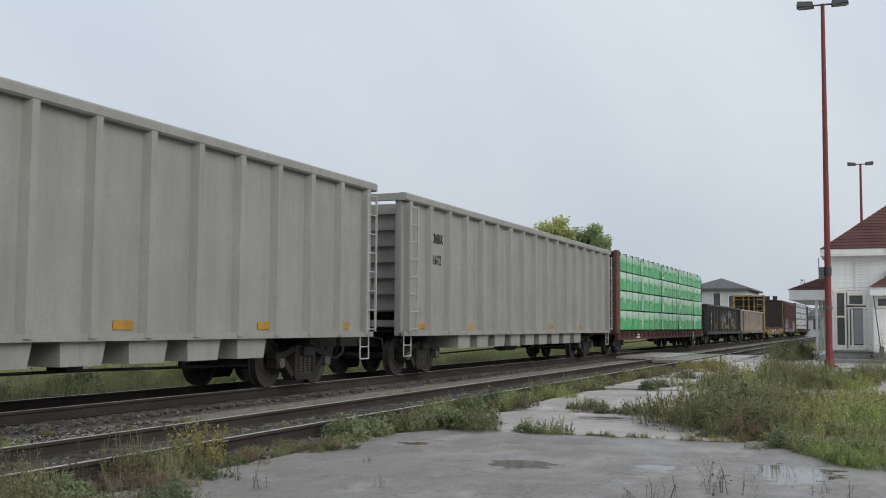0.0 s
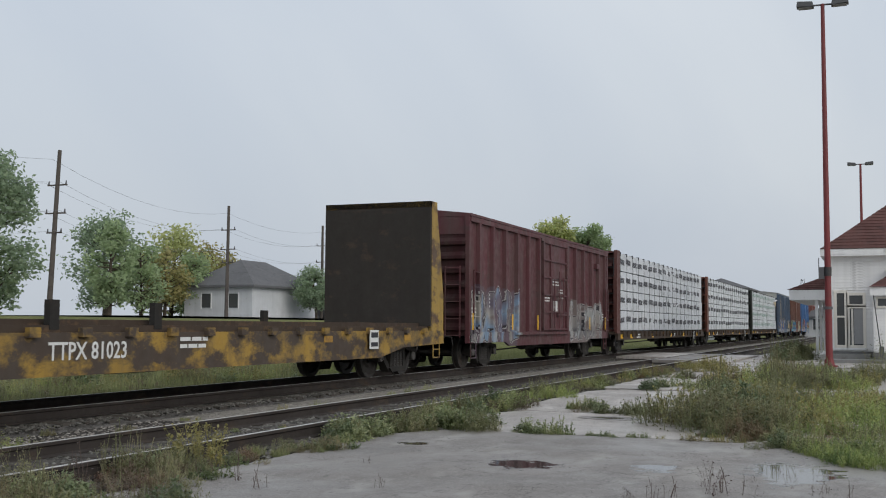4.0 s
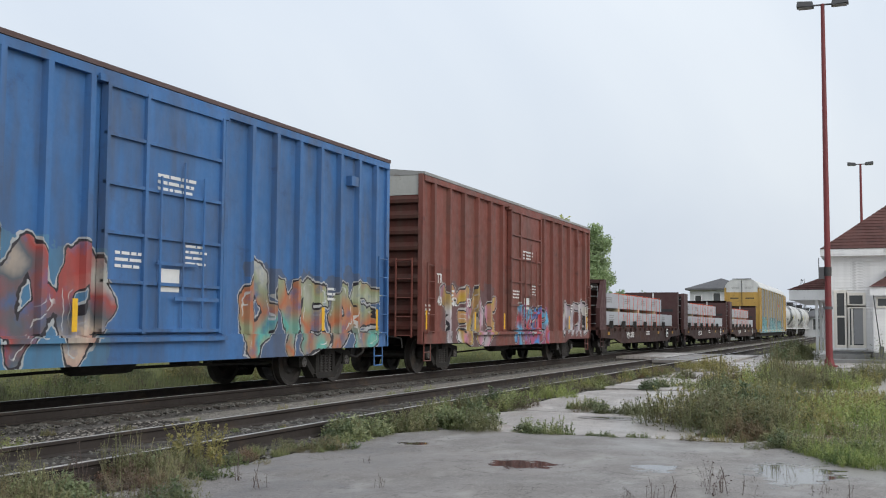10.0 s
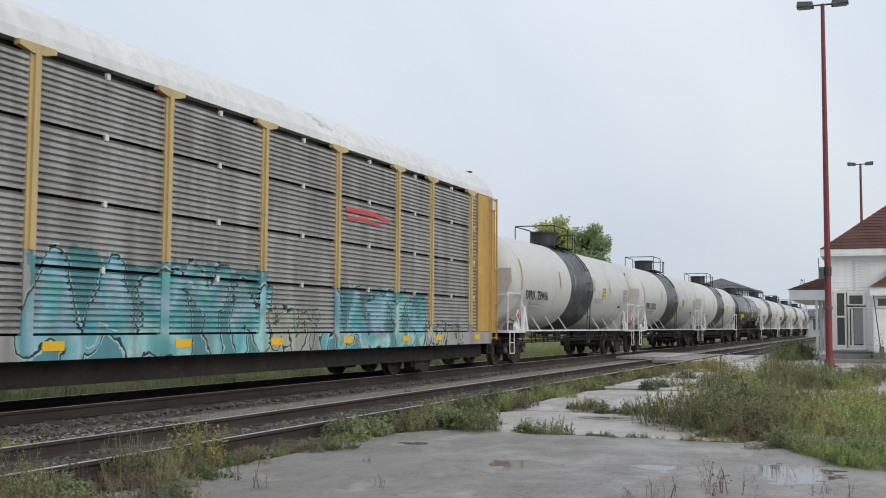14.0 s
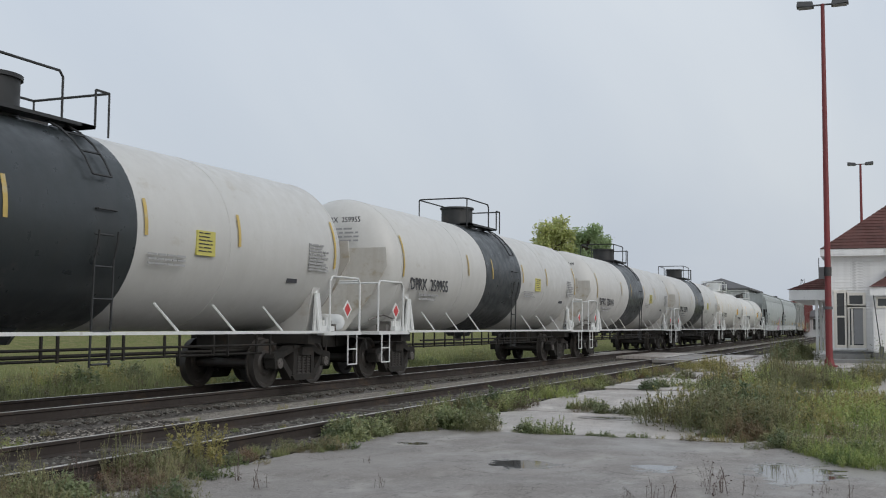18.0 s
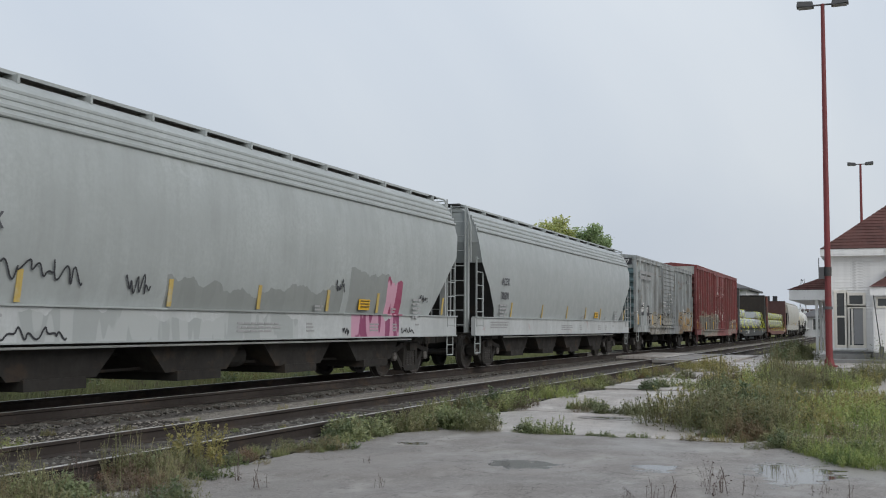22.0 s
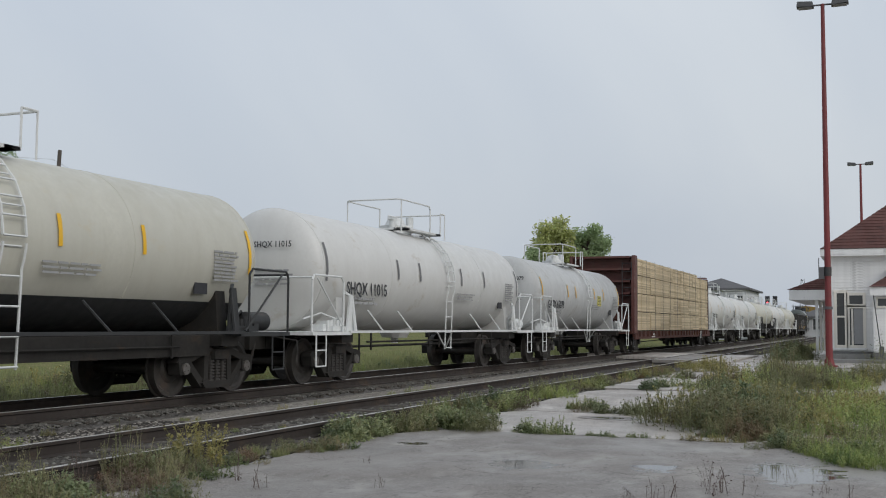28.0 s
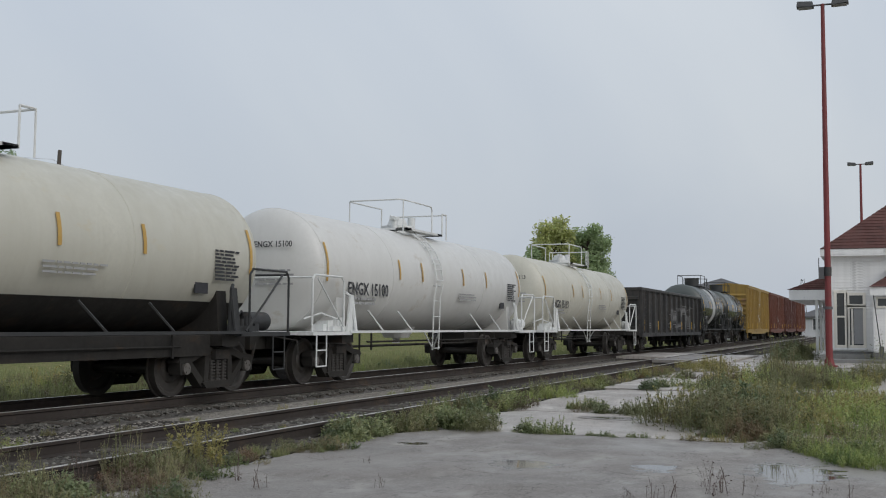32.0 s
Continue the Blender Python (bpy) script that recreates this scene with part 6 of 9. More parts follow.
CAP_WORN = paint("worn_patched_cap_paint", (0.16, 0.1, 0.075), 0.65, 0, (0.38, 0.34, 0.26), 0.6, 0.4)
CAP_PALE = paint("pale_cap_paint", (0.45, 0.45, 0.42), 0.6, 0, (0.2, 0.12, 0.1), 0.25, 0.2)

TANK_WHITE = paint("white_tank_paint", (0.60, 0.595, 0.575), 0.42, 0, (0.5, 0.47, 0.42), 0.25, 0.10, 0.05, 0.03, grime_colour=(0.25, 0.22, 0.19))
TANK_DULL = paint("dulled_white_tank_paint", (0.53, 0.525, 0.505), 0.42, 0, (0.45, 0.43, 0.39), 0.25, 0.12, 0.05, 0.03, grime_colour=(0.25, 0.22, 0.19))
TANK_BAND = paint("charcoal_band_paint", (0.028, 0.034, 0.037), 0.36, 0, (0.05, 0.05, 0.05), 0.2, 0.1)
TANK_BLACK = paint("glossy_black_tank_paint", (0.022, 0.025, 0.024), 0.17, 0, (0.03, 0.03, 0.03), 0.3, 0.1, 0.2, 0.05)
SHIELD_DIRT = paint("dusty_shield_paint", (0.52, 0.5, 0.46), 0.5, 0, (0.4, 0.35, 0.27), 0.6, 0.4, 0.08, 0.05, grime_colour=(0.3, 0.24, 0.17))


def dusty_sheen(m, z0, dust, rough):
    """Dried dust in lobes over the shoulders of a tank, with the sky's reflection painted into its colour."""
    nt, links = m.node_tree.nodes, m.node_tree.links
    bsdf = nt["Principled BSDF"]
    col = bsdf.inputs["Base Color"].links[0].from_socket
    tc, sep = nt.new("ShaderNodeTexCoord"), nt.new("ShaderNodeSeparateXYZ")
    links.new(tc.outputs["Object"], sep.inputs[0])
    ma = nt.new("ShaderNodeMath")
    ma.operation = "MULTIPLY_ADD"
    ma.inputs[1].default_value = 1.5
    links.new(noise_fac(nt, links, 0.5, (1.5, 0.6, 0.4), 0.3, 0.7, 2, 13), ma.inputs[0])
    links.new(sep.outputs["Z"], ma.inputs[2])
    mr = nt.new("ShaderNodeMapRange")
    mr.inputs["From Min"].default_value, mr.inputs["From Max"].default_value = z0, z0 + 0.75
    links.new(ma.outputs[0], mr.inputs["Value"])
    links.new(mixed(nt, links, mr.outputs[0], col, dust), bsdf.inputs["Base Color"])
    old = bsdf.inputs["Roughness"].links[0].from_socket
    links.new(mixed(nt, links, mr.outputs[0], old, (rough, rough, rough)), bsdf.inputs["Roughness"])


# grey sky reflection on the upper half, put into the colour with the dust
dusty_sheen(TANK_BLACK, 3.75, (0.085, 0.098, 0.094), 0.42)
TANK_CREAM = paint("cream_tank_paint", (0.52, 0.505, 0.435), 0.45, 0, (0.5, 0.46, 0.36), 0.3, 0.16, 0.07, 0.03, grime_colour=(0.22, 0.18, 0.12))
TANK_GREY = paint("pale_grey_tank_paint", (0.47, 0.475, 0.47), 0.45, 0, (0.38, 0.37, 0.35), 0.3, 0.15, 0.07, 0.03)
TANK_STAIN = paint("rust_streaked_white_tank_paint", (0.60, 0.59, 0.565), 0.45, 0, (0.45, 0.36, 0.27), 0.1, 0.2, 0.06, 0.03, grime_colour=(0.36, 0.28, 0.19))
HOP_GREY = paint("grey_hopper_paint", (0.355, 0.38, 0.377), 0.45, 0, (0.35, 0.37, 0.37), 0.3, 0.09, 0.07, 0.06)
HOP_TAGGED = overpaint("touched_up_grey_hopper_paint", (0.37, 0.395, 0.39), [(-3.0, 2.75, 1.3, 1.95, (0.24, 0.255, 0.245), (0.255, 0.27, 0.26)), (3.0, 4.9, 1.3, 2.3, (0.24, 0.255, 0.245), (0.25, 0.265, 0.255)), (4.8, 5.6, 1.36, 2.3, (0.55, 0.3, 0.38), (0.3, 0.06, 0.12))])
SILL_TAGGED = overpaint("tagged_pale_sill_paint", (0.46, 0.48, 0.48), [(3.15, 5.5, 0.9, 1.6, (0.5, 0.27, 0.36), (0.24, 0.05, 0.12)), (-6.0, 1.0, 0.9, 1.5, (0.33, 0.35, 0.345), (0.4, 0.42, 0.415))])
# dark end walks, and slope sheets with their shade painted in
HOP_DARK = paint("shade_and_walk_dark_grey", (0.045, 0.045, 0.045), 0.7, 0, (0.07, 0.06, 0.05), 0.4, 0.2)
HOP_SILL = paint("pale_sill_paint", (0.47, 0.49, 0.49), 0.5, 0, (0.4, 0.29, 0.28), 0.3, 0.25)
HOP_TAN = paint("tan_grey_hopper_paint", (0.47, 0.455, 0.42), 0.5, 0, (0.42, 0.31, 0.27), 0.35, 0.25)

ribbed_hopper(-397.7, -376.2, BEIGE, "weathered grey-beige open hopper car with vertical ribs", None)
ribbed_hopper(-376.2, -354.7, BEIGE, "weathered grey-beige open hopper car with black numbers", ("CMBX", "1612"))
centre_beam(-354.7, -330.0, "green", RED_BROWN, DECK_RED, "red-brown centre-beam flat car stacked with green lumber packs", "bright green wrapped lumber", PALE_PRINT, 3)
nokl_end = lettering(TRAIN[-1], "NOKL  73456", 0, 0, 0.24, WHITE_MARK, 0, 0.9, "end_number")
nokl_end.matrix_basis = pose(-11.69, 0.3, 3.4, 0, 0, -90)
gondola(-330.0, -311.9, BLACK_CAR, BLACK_CAR, 2.55, 0.74, "black gondola car with white sprayed scrawl", 13, [("COER", -6.26, 1.92, 0.38), ("301889", -6.26, 1.5, 0.34)], WHITE_MARK)
gondola(-311.9, -294.0, TAN_RUST, TAN_RIM, 2.5, 0.72, "rust-stained grey gondola car with faded graffiti", (0.1, 1.56, 2.99, 4.03, 5.09, 6.15, 7.17, 8.26, 9.31, 10.37, 11.43, 12.45, 13.49, 14.73, 16.2), [("WC", -6.05, 1.98, 0.34), ("54186", -6.05, 1.52, 0.36)], WHITE_MARK, plate=(-6.64, -5.46, 1.3, 2.2), rib_mat=TAN_RIM)
ttpx, _ = bulkhead_flat(-294.0, -271.3, FLAT_YELLOW, DECK_DARK, 4.22, "empty rusty yellow bulkhead flat car", BULK_INSIDE, 1.45, [("TTPX 81023", -2.3, 0.8, 0.34)], sill_mat=YELLOW_SILL)
for x, y in ((-2.9, -1.34), (-0.7, -1.34), (6.7, 1.34)):
    part("stake", Mesh().box(x - 0.09, x + 0.09, y - 0.05, y + 0.05, 1.1, 1.5), STEEL_DARK, ttpx)
top_number = lettering(ttpx, "TTPX  81023", 0, 0, 0.15, WHITE_MARK, 0, 1.0, "end_number")
top_number.matrix_basis = pose(-10.146, -0.75, 4.15, 0, 0, -90)
boxcar(-271.3, -253.9, MAROON_BOX, "dark maroon boxcar with pale graffiti", 4.13, 0.72, None, (1.1, 0.4), (6.4, 9.2))
centre_beam(-253.9, -229.1, "white", RED_BROWN, DECK_DARK, "dark centre-beam flat car stacked with white lumber packs", "white wrapped lumber with dark print", DARK_PRINT, 5, "21307")
centre_beam(-229.1, -203.9, "white", RUST_RED, DECK_DARK, "red-brown centre-beam flat car stacked with white lumber packs", "white wrapped lumber with dark print", DARK_PRINT, 8)
centre_beam(-203.9, -179.1, "dots", DARK_GREEN, DECK_DARK, "dark green centre-beam flat car with torn white lumber packs", "white wrapped lumber with green print", GREEN_PRINT, 11)
boxcar(-179.1, -161.3, LW_BLUE, "faded slate-blue boxcar with pale graffiti along its foot", 4.82, 0.74, CAP_PALE, (0.9, 0.3), (6.3, 9.3), None, [("LW", 0.98, 2.29, 0.36), ("95", 0.98, 1.84, 0.36), ("34", 1.9, 1.84, 0.36)], None, ROOF_GREY, end_words="LW 9534", end_drop=0.62)
tr_car, _ = boxcar(-160.95, -143.2, TR_BROWN, "brown boxcar with bright blue and green graffiti", 4.72, 0.74, CAP_WORN, (1.12, 0.4), (6.25, 9.1), None, [("TR", 1.2, 2.35, 0.36), ("86161", 2.36, 2.32, 0.33)], None, ROOF_DARK, end_words="TR 86161")
TEAL_SPRAY = plain("teal_spray", (0.09, 0.27, 0.29), 0.6)
spray_tag(tr_car, -6.75, 3.75, -1.435, 0.45, 0.5, TEAL_SPRAY, 3)
spray_tag(tr_car, -6.7, 3.25, -1.435, 0.6, 0.4, TEAL_SPRAY, 4)
spray_tag(tr_car, 0.1, 1.35, -1.53, 1.3, 0.16, RACK_YELLOW, 5)
boxcar(-143.2, -125.3, SKY_BLUE, "bright blue boxcar with colourful graffiti along its foot", 4.8, 0.72, CAP_PALE, (0.82, 0.3), (6.5, 9.4), roof_mat=ROOF_DARK)
boxcar(-125.3, -107.6, RB_RED, "red-brown boxcar with pink, yellow and blue graffiti", 4.82, 0.74, CAP_PALE, (1.02, 0.34), (6.3, 9.3), None, [("TR", 1.14, 2.34, 0.34), ("40", 1.14, 1.78, 0.32), ("52", 2.16, 1.78, 0.32), ("53", 3.18, 1.78, 0.32)], None, ROOF_GREY)
for k, (a, b, num) in enumerate(((-107.6, -88.4, "HPJX 52263"), (-88.4, -68.9, "HPJX 52236"), (-68.9, -49.6, "HPJX 52248"))):
    fc, ins = bulkhead_flat(a, b, FLAT_MAROON, DECK_RED, 3.05, "maroon bulkhead flat car with two tiers of grey packs", FLAT_MAROON, 1.42, [(num, -3.52, 0.82, 0.33)], None, 0.26, 0.8, 1.05 if k == 0 else 1.32, FLAT_SILL)
    xb = -(b - a) / 2 + 0.8 + (1.05 if k == 0 else 1.32)
    # added plate: its dark colour stands in for the shaded bay behind the number
    board = part("number_board", Mesh().box(xb - 0.345, xb - 0.33, -1.15, 0.15, 2.62, 2.88), BULK_INSIDE, fc, "dark plate added for the shaded bay behind the car's number")
    top_number = lettering(board, num, 0, 0, 0.19, WHITE_MARK, 0, 1.0, "end_number")
    top_number.matrix_basis = pose(xb - 0.35, -0.5, 2.75, 0, 0, -90)
    flat_pack(fc, -ins + (0.95 if k == 0 else 1.2), ins - 1.0, 1.24, 1.8, PACK_GREY, "grey wrapped lumber", 20 + k, 1.28)
    flat_pack(fc, -ins + (1.0 if k == 0 else 1.3), ins - 3.42, 1.95, 2.56, PACK_GREY, "grey wrapped lumber", 30 + k, 1.18)
    for x in (-4.5, -0.5, 3.4):
        part("spacer_board", Mesh().box(x - 0.1, x + 0.1, -1.2, 1.2, 1.8, 1.95), PACK_WOOD, fc)
    for i in range(14):
        strap_over(fc, -ins + 3.45 + i * 0.68 + (i % 3) * 0.16, 1.2, 2.56, 1.29, RED_TAPE, 0.03, 0.008)
    for i in range(6):
        x = -ins + 1.75 + i * 2.25
        part("stop_block", Mesh().prism([(x - 0.12, 1.1), (x + 0.12, 1.1), (x + 0.1, 1.42), (x + 0.02, 1.42)], "y", -1.47, -1.33), STEEL_DARK, fc)
autorack(-48.9, -20.1)

for a, b, num in ((-19.95, -1.8, "DPRX  259416"), (-1.8, 16.4, "DPRX  259332"), (16.4, 34.55, None)):
    tank_car(a, b, 1.52, 2.58, TANK_DULL, "white tank car with a dark band and black top fittings", (TANK_BAND, -1.85, 1.2), None, BLACK_PAINT, num, None, placard=RED_MARK, ladder_mat=BLACK_PAINT)
tank_car(34.55, 51.4, 1.43, 2.48, TANK_BLACK, "glossy black tank car with yellow numbers", None, BLACK_PAINT, BLACK_PAINT, "UTLX 202869", YELLOW_MARK, shield=False, caution=YELLOW_MARK)
for a, b, num in ((51.4, 69.4, "DPRX  259420"), (69.4, 87.4, "DPRX  259955"), (87.4, 105.4, "DPRX  259144"), (105.4, 123.3, "DPRX  259709")):
    tank_car(a, b, 1.52, 2.58, TANK_DULL, "white tank car with a dark band and black top fittings", (TANK_BAND, -1.85, 1.2), None, BLACK_PAINT, num, None, placard=RED_MARK, ladder_mat=BLACK_PAINT)
tank_car(123.3, 138.4, 1.40, 2.45, TANK_STAIN, "white tank car with rust streaks below its top box", None, None, None, "OLNX 715159", extra_words=(("HYDROCHLORIC  ACID", 3.3, 1.9, 0.13),), placard=WHITE_MARK, top_style="box", lx=0.2, caution=YELLOW_MARK)
tank_car(138.4, 153.5, 1.32, 2.37, TANK_WHITE, "plain white tank car with a dark valve on top", None, None, None, "OLNX 32016", fittings=STEEL_WHEEL, placard=WHITE_MARK, top_style="valve", shield=False, lx=-0.25, caution=YELLOW_MARK, extra_words=(("HYDROCHLORIC", 3.4, 2.46, 0.165), ("ACID", 3.4, 2.3, 0.165)))
wlpx = covered_hopper(153.5, 172.9, HOP_TAGGED, HOP_DARK, "grey covered hopper car with painted-over graffiti", ("WLPX", "6890"), True, SILL_TAGGED)
for x, z, y, wide, tall, k in ((-5.6, 1.85, -1.54, 1.5, 0.4, 1), (-3.7, 1.78, -1.53, 0.6, 0.4, 2), (2.6, 1.98, -1.55, 0.4, 0.3, 3), (6.8, 1.76, -1.53, 0.5, 0.3, 4), (5.95, 1.06, -1.505, 0.8, 0.18, 5), (2.9, 1.06, -1.505, 0.3, 0.2, 6), (-5.8, 1.05, -1.505, 1.5, 0.2, 7)):
    spray_tag(wlpx, x, z, y, wide, tall, BLACK_MARK, k, 0.15 if z > 1.3 else 0.0)
covered_hopper(172.9, 193.1, HOP_GREY, HOP_DARK, "clean grey covered hopper car", ("ACFX", "38600"), True, HOP_SILL)
agr, agr_half = boxcar(193.1, 210.2, AGR_GREY, "peeling pale grey boxcar with a louvred door", 4.32, 0.94, None, (1.2, 0.4), (5.8, 9.2), AGR_END, [("AGR", 1.36, 1.95, 0.34), ("8077", 2.56, 1.95, 0.34)], WHITE_MARK, None, False, True, end_words="AGR 8077")
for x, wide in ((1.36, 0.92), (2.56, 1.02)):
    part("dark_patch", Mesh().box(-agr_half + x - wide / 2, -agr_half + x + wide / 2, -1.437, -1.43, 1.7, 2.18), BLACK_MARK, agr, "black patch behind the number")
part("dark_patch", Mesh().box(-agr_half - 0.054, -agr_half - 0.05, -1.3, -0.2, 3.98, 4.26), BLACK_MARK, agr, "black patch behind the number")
bars(agr, -agr_half + 2.2, 3.75, -1.54, 3.2, 2, GREY_MARK, 0.16, 0.08, "painted_name")
aok, aok_half = boxcar(209.95, 231.05, AOK_RED, "oxide red boxcar with double doors and pale overpainting", 4.82, 0.72, CAP_PALE, (0.96, 0.32), (7.0, 11.9), None, [("AOK", 1.08, 2.98, 0.38), ("35", 1.08, 2.45, 0.44), ("48", 2.04, 2.45, 0.44), ("03", 3.0, 2.45, 0.44)], None, None, True)
spray_tag(aok, -aok_half + 1.5, 2.12, -1.435, 0.8, 0.24, GREY_MARK, 8)
spray_tag(aok, -aok_half + 1.2, 3.6, -1.435, 0.4, 0.25, GREY_MARK, 9)
ic, ins = bulkhead_flat(230.5, 253.6, FLAT_BLACK, DECK_DARK, 4.22, "black bulkhead flat car with clear-wrapped lumber and yellow straps", BULK_INSIDE, 1.42, [("I C  9 7 8 6 8 9", -4.88, 0.8, 0.44)], None, 0.95, 0.93)
board = part("number_board", Mesh().box(-10.05, -10.035, -1.15, 0.15, 3.5, 3.8), FLAT_BLACK, ic, "black board with the car's number")
top_number = lettering(board, "IC  978689", 0, 0, 0.19, WHITE_MARK, 0, 1.0, "end_number")
top_number.matrix_basis = pose(-10.055, -0.5, 3.65, 0, 0, -90)
for k, (x0, x1, z0, z1) in enumerate(((-9.6, -4.65, 1.25, 1.9), (-4.6, 2.7, 1.25, 1.9), (2.75, 8.15, 1.25, 1.9), (-9.6, -4.4, 2.0, 2.58), (2.75, 8.15, 2.0, 2.56))):
    flat_pack(ic, x0, x1, z0, z1, PACK_CLEAR, "pale wrapped lumber", 40 + k, 1.22)
for car, spans in ((ic, ((-9.6, -4.4), (2.75, 8.15))),):
    for a, b in spans:
        for x in (a + 0.6, (a + b) / 2, b - 0.6):
            part("spacer_board", Mesh().box(x - 0.08, x + 0.08, -1.15, 1.15, 1.9, 2.0), PACK_WOOD, car)
for x, top in ((-9.3, 2.58), (-8.38, 2.58), (-6.64, 2.58), (-5.77, 2.58), (-1.87, 1.9), (-0.94, 1.9), (0.76, 1.9), (4.12, 2.56), (5.2, 2.56), (6.83, 2.56), (7.95, 2.56)):
    strap_over(ic, x, 0.93, top, 1.24, YELLOW_TAPE, 1.15, 0.045, 1.5)
rf, ins = bulkhead_flat(253.6, 276.8, FLAT_ORANGE, DECK_DARK, 4.22, "orange-red bulkhead flat car with clear-wrapped lumber and yellow straps", FLAT_MAROON, 1.42, (), None, 0.7)
for k, (x0, x1, z0, z1) in enumerate(((-9.1, -2.9, 1.25, 1.93), (-2.85, 2.3, 1.25, 1.93), (2.35, 8.6, 1.25, 1.93), (-9.1, -2.9, 2.05, 2.62), (-2.85, 2.3, 2.05, 2.6), (2.35, 8.6, 2.05, 2.62))):
    flat_pack(rf, x0, x1, z0, z1, PACK_DIM, "pale wrapped lumber", 50 + k, 1.22)
for i in range(15):
    strap_over(rf, -8.9 + i * 1.16 + (i % 2) * -0.35, 0.8, 2.61, 1.24, YELLOW_TAPE, 1.0, 0.017, 1.5)
covered_hopper(276.8, 296.2, HOP_TAN, HOP_DARK, "tan-grey covered hopper car", None, False, HOP_TAN, 4.0)
tank_car(296.2, 311.3, 1.25, 2.3, TANK_CREAM, "cream tank car with a black underside", None, BLACK_PAINT, None, "SHPX 300038", placard=None, top_style="valve", belly=BLACK_PAINT, shield=False)
tank_car(311.3, 326.2, 1.26, 2.31, TANK_WHITE, "white tank car with white rails", None, None, None, "SHQX 11015", placard=None, top_style="valve", shield=False, streak=STRAP)
tank_car(326.2, 340.0, 1.23, 2.28, TANK_GREY, "pale grey tank car with yellow strips", None, None, None, "GATX 65079", placard=None, caution=CAUTION_YELLOW, top_style="valve", shield=False)
centre_beam(340.0, 364.0, "wood", RED_BROWN, DECK_RED, "red-brown centre-beam flat car stacked with bare sawn boards", "bare sawn lumber", None, 15)
for a, b, skin, num, extra in ((364.0, 379.4, TANK_WHITE, "ENGX 15111", None), (379.4, 394.6, TANK_WHITE, "ENGX 15119", None), (394.6, 409.8, TANK_CREAM, "ENGX 117034", STEEL_DARK), (409.8, 424.9, TANK_WHITE, "ENGX 15100", None), (424.9, 440.0, TANK_CREAM, "ENGX 15113", None)):
    tank_car(a, b, 1.265, 2.31, skin, "cream tank car with a black underside" if extra else "white tank car with tall white rails", None, BLACK_PAINT if extra else None, None, num, placard=None, top_style="valve", lx=-0.45, belly=extra, shield=False, streak=RACK_YELLOW)
gondola(440.0, 458.4, BLACK_CAR, BLACK_CAR, 2.9, 0.74, "plain black gondola car", 13)
tank_car(458.4, 470.0, 1.4, 2.45, TANK_BLACK, "black tank car with a pale band", (TANK_GREY, -0.5, 0.6), BLACK_PAINT, BLACK_PAINT, None, shield=False)
tank_car(470.0, 481.4, 1.4, 2.45, TANK_BLACK, "glossy black tank car", None, BLACK_PAINT, BLACK_PAINT, None, shield=False)
boxcar(481.4, 501.4, YEL_BOX, "yellow boxcar with pale graffiti", 4.6, 0.74, None, (1.1, 0.35), (7.5, 10.5))
for k in range(3):
    boxcar(501.4 + 18 * k, 519.4 + 18 * k, (RUST_RED, RED_BROWN, RUST_RED)[k], "rusty red-brown boxcar behind the yellow one", 4.6, 0.74, None, (1.1, 0.4), (6.4, 9.2))


def rolled(t):
    """How far the train has come, in metres, from where it stands at 16 s."""
    u = t - 16.0
    return 24.508 * u - 0.0201 * u * u / 2 + 0.004 * u ** 3 / 6


def motions():
    for car in TRAIN:
        q = car["q"]
        walk(car, [(t, pose(q - rolled(t), TRACK_Y, 0)) for t in (0, 4, 8, 12, 16, 20, 24, 28, 32)])
        near = [k for k in range(0, 961) if -12 < q - rolled(k / 30) < 46]
        if len(near) < 3:
            continue
        for ws in [o for o in car.children_recursive if o.name.startswith("wheelset")]:
            x = ws.matrix_basis.translation.x
            rows = [] if near[0] == 0 else [(0, pose(x, 0, 0))]
            rows += [(k / 30, pose(x, 0, 0, 0, -(i * 84) % 360, 0)) for i, k in enumerate(near)]
            if near[-1] < 960:
                rows.append((32, rows[-1][1]))
            walk(ws, rows)

# ---- the ground and the tracks ----


def ground_material(name, tones, scale=1.0, bump=0.5, rough=0.95):
    m, nt, links, bsdf = nodes_of(name)
    col = mixed(nt, links, noise_fac(nt, links, 0.35 * scale, lo=0.35, hi=0.65, detail=6), tones[0], tones[1])
    col = mixed(nt, links, noise_fac(nt, links, 2.6 * scale, lo=0.45, hi=0.62, detail=7, seed=4), col, tones[2])
    col = mixed(nt, links, noise_fac(nt, links, 22 * scale, lo=0.45, hi=0.7, detail=4, seed=8), col, tuple(q * 0.55 for q in tones[0]))
    links.new(col, bsdf.inputs["Base Color"])
    bsdf.inputs["Roughness"].default_value = rough
    bsdf.inputs["Specular IOR Level"].default_value = 0.12 if rough > 0.7 else 0.5
    bump_to(nt, links, bsdf, noise_fac(nt, links, 18 * scale, lo=0.2, hi=0.8, detail=6, seed=5), bump, 0.03)
    return m


GRASSLAND = ground_material("rough_grass_ground", ((0.125, 0.145, 0.05), (0.175, 0.185, 0.065), (0.215, 0.195, 0.09)))
BALLAST = ground_material("dark_ballast_bed", ((0.155, 0.146, 0.136), (0.21, 0.2, 0.19), (0.12, 0.11, 0.1)), 2.5, 0.9)
DARK_BED = ground_material("oily_siding_ballast", ((0.075, 0.068, 0.062), (0.12, 0.11, 0.1), (0.05, 0.045, 0.04)), 2.5, 0.9)
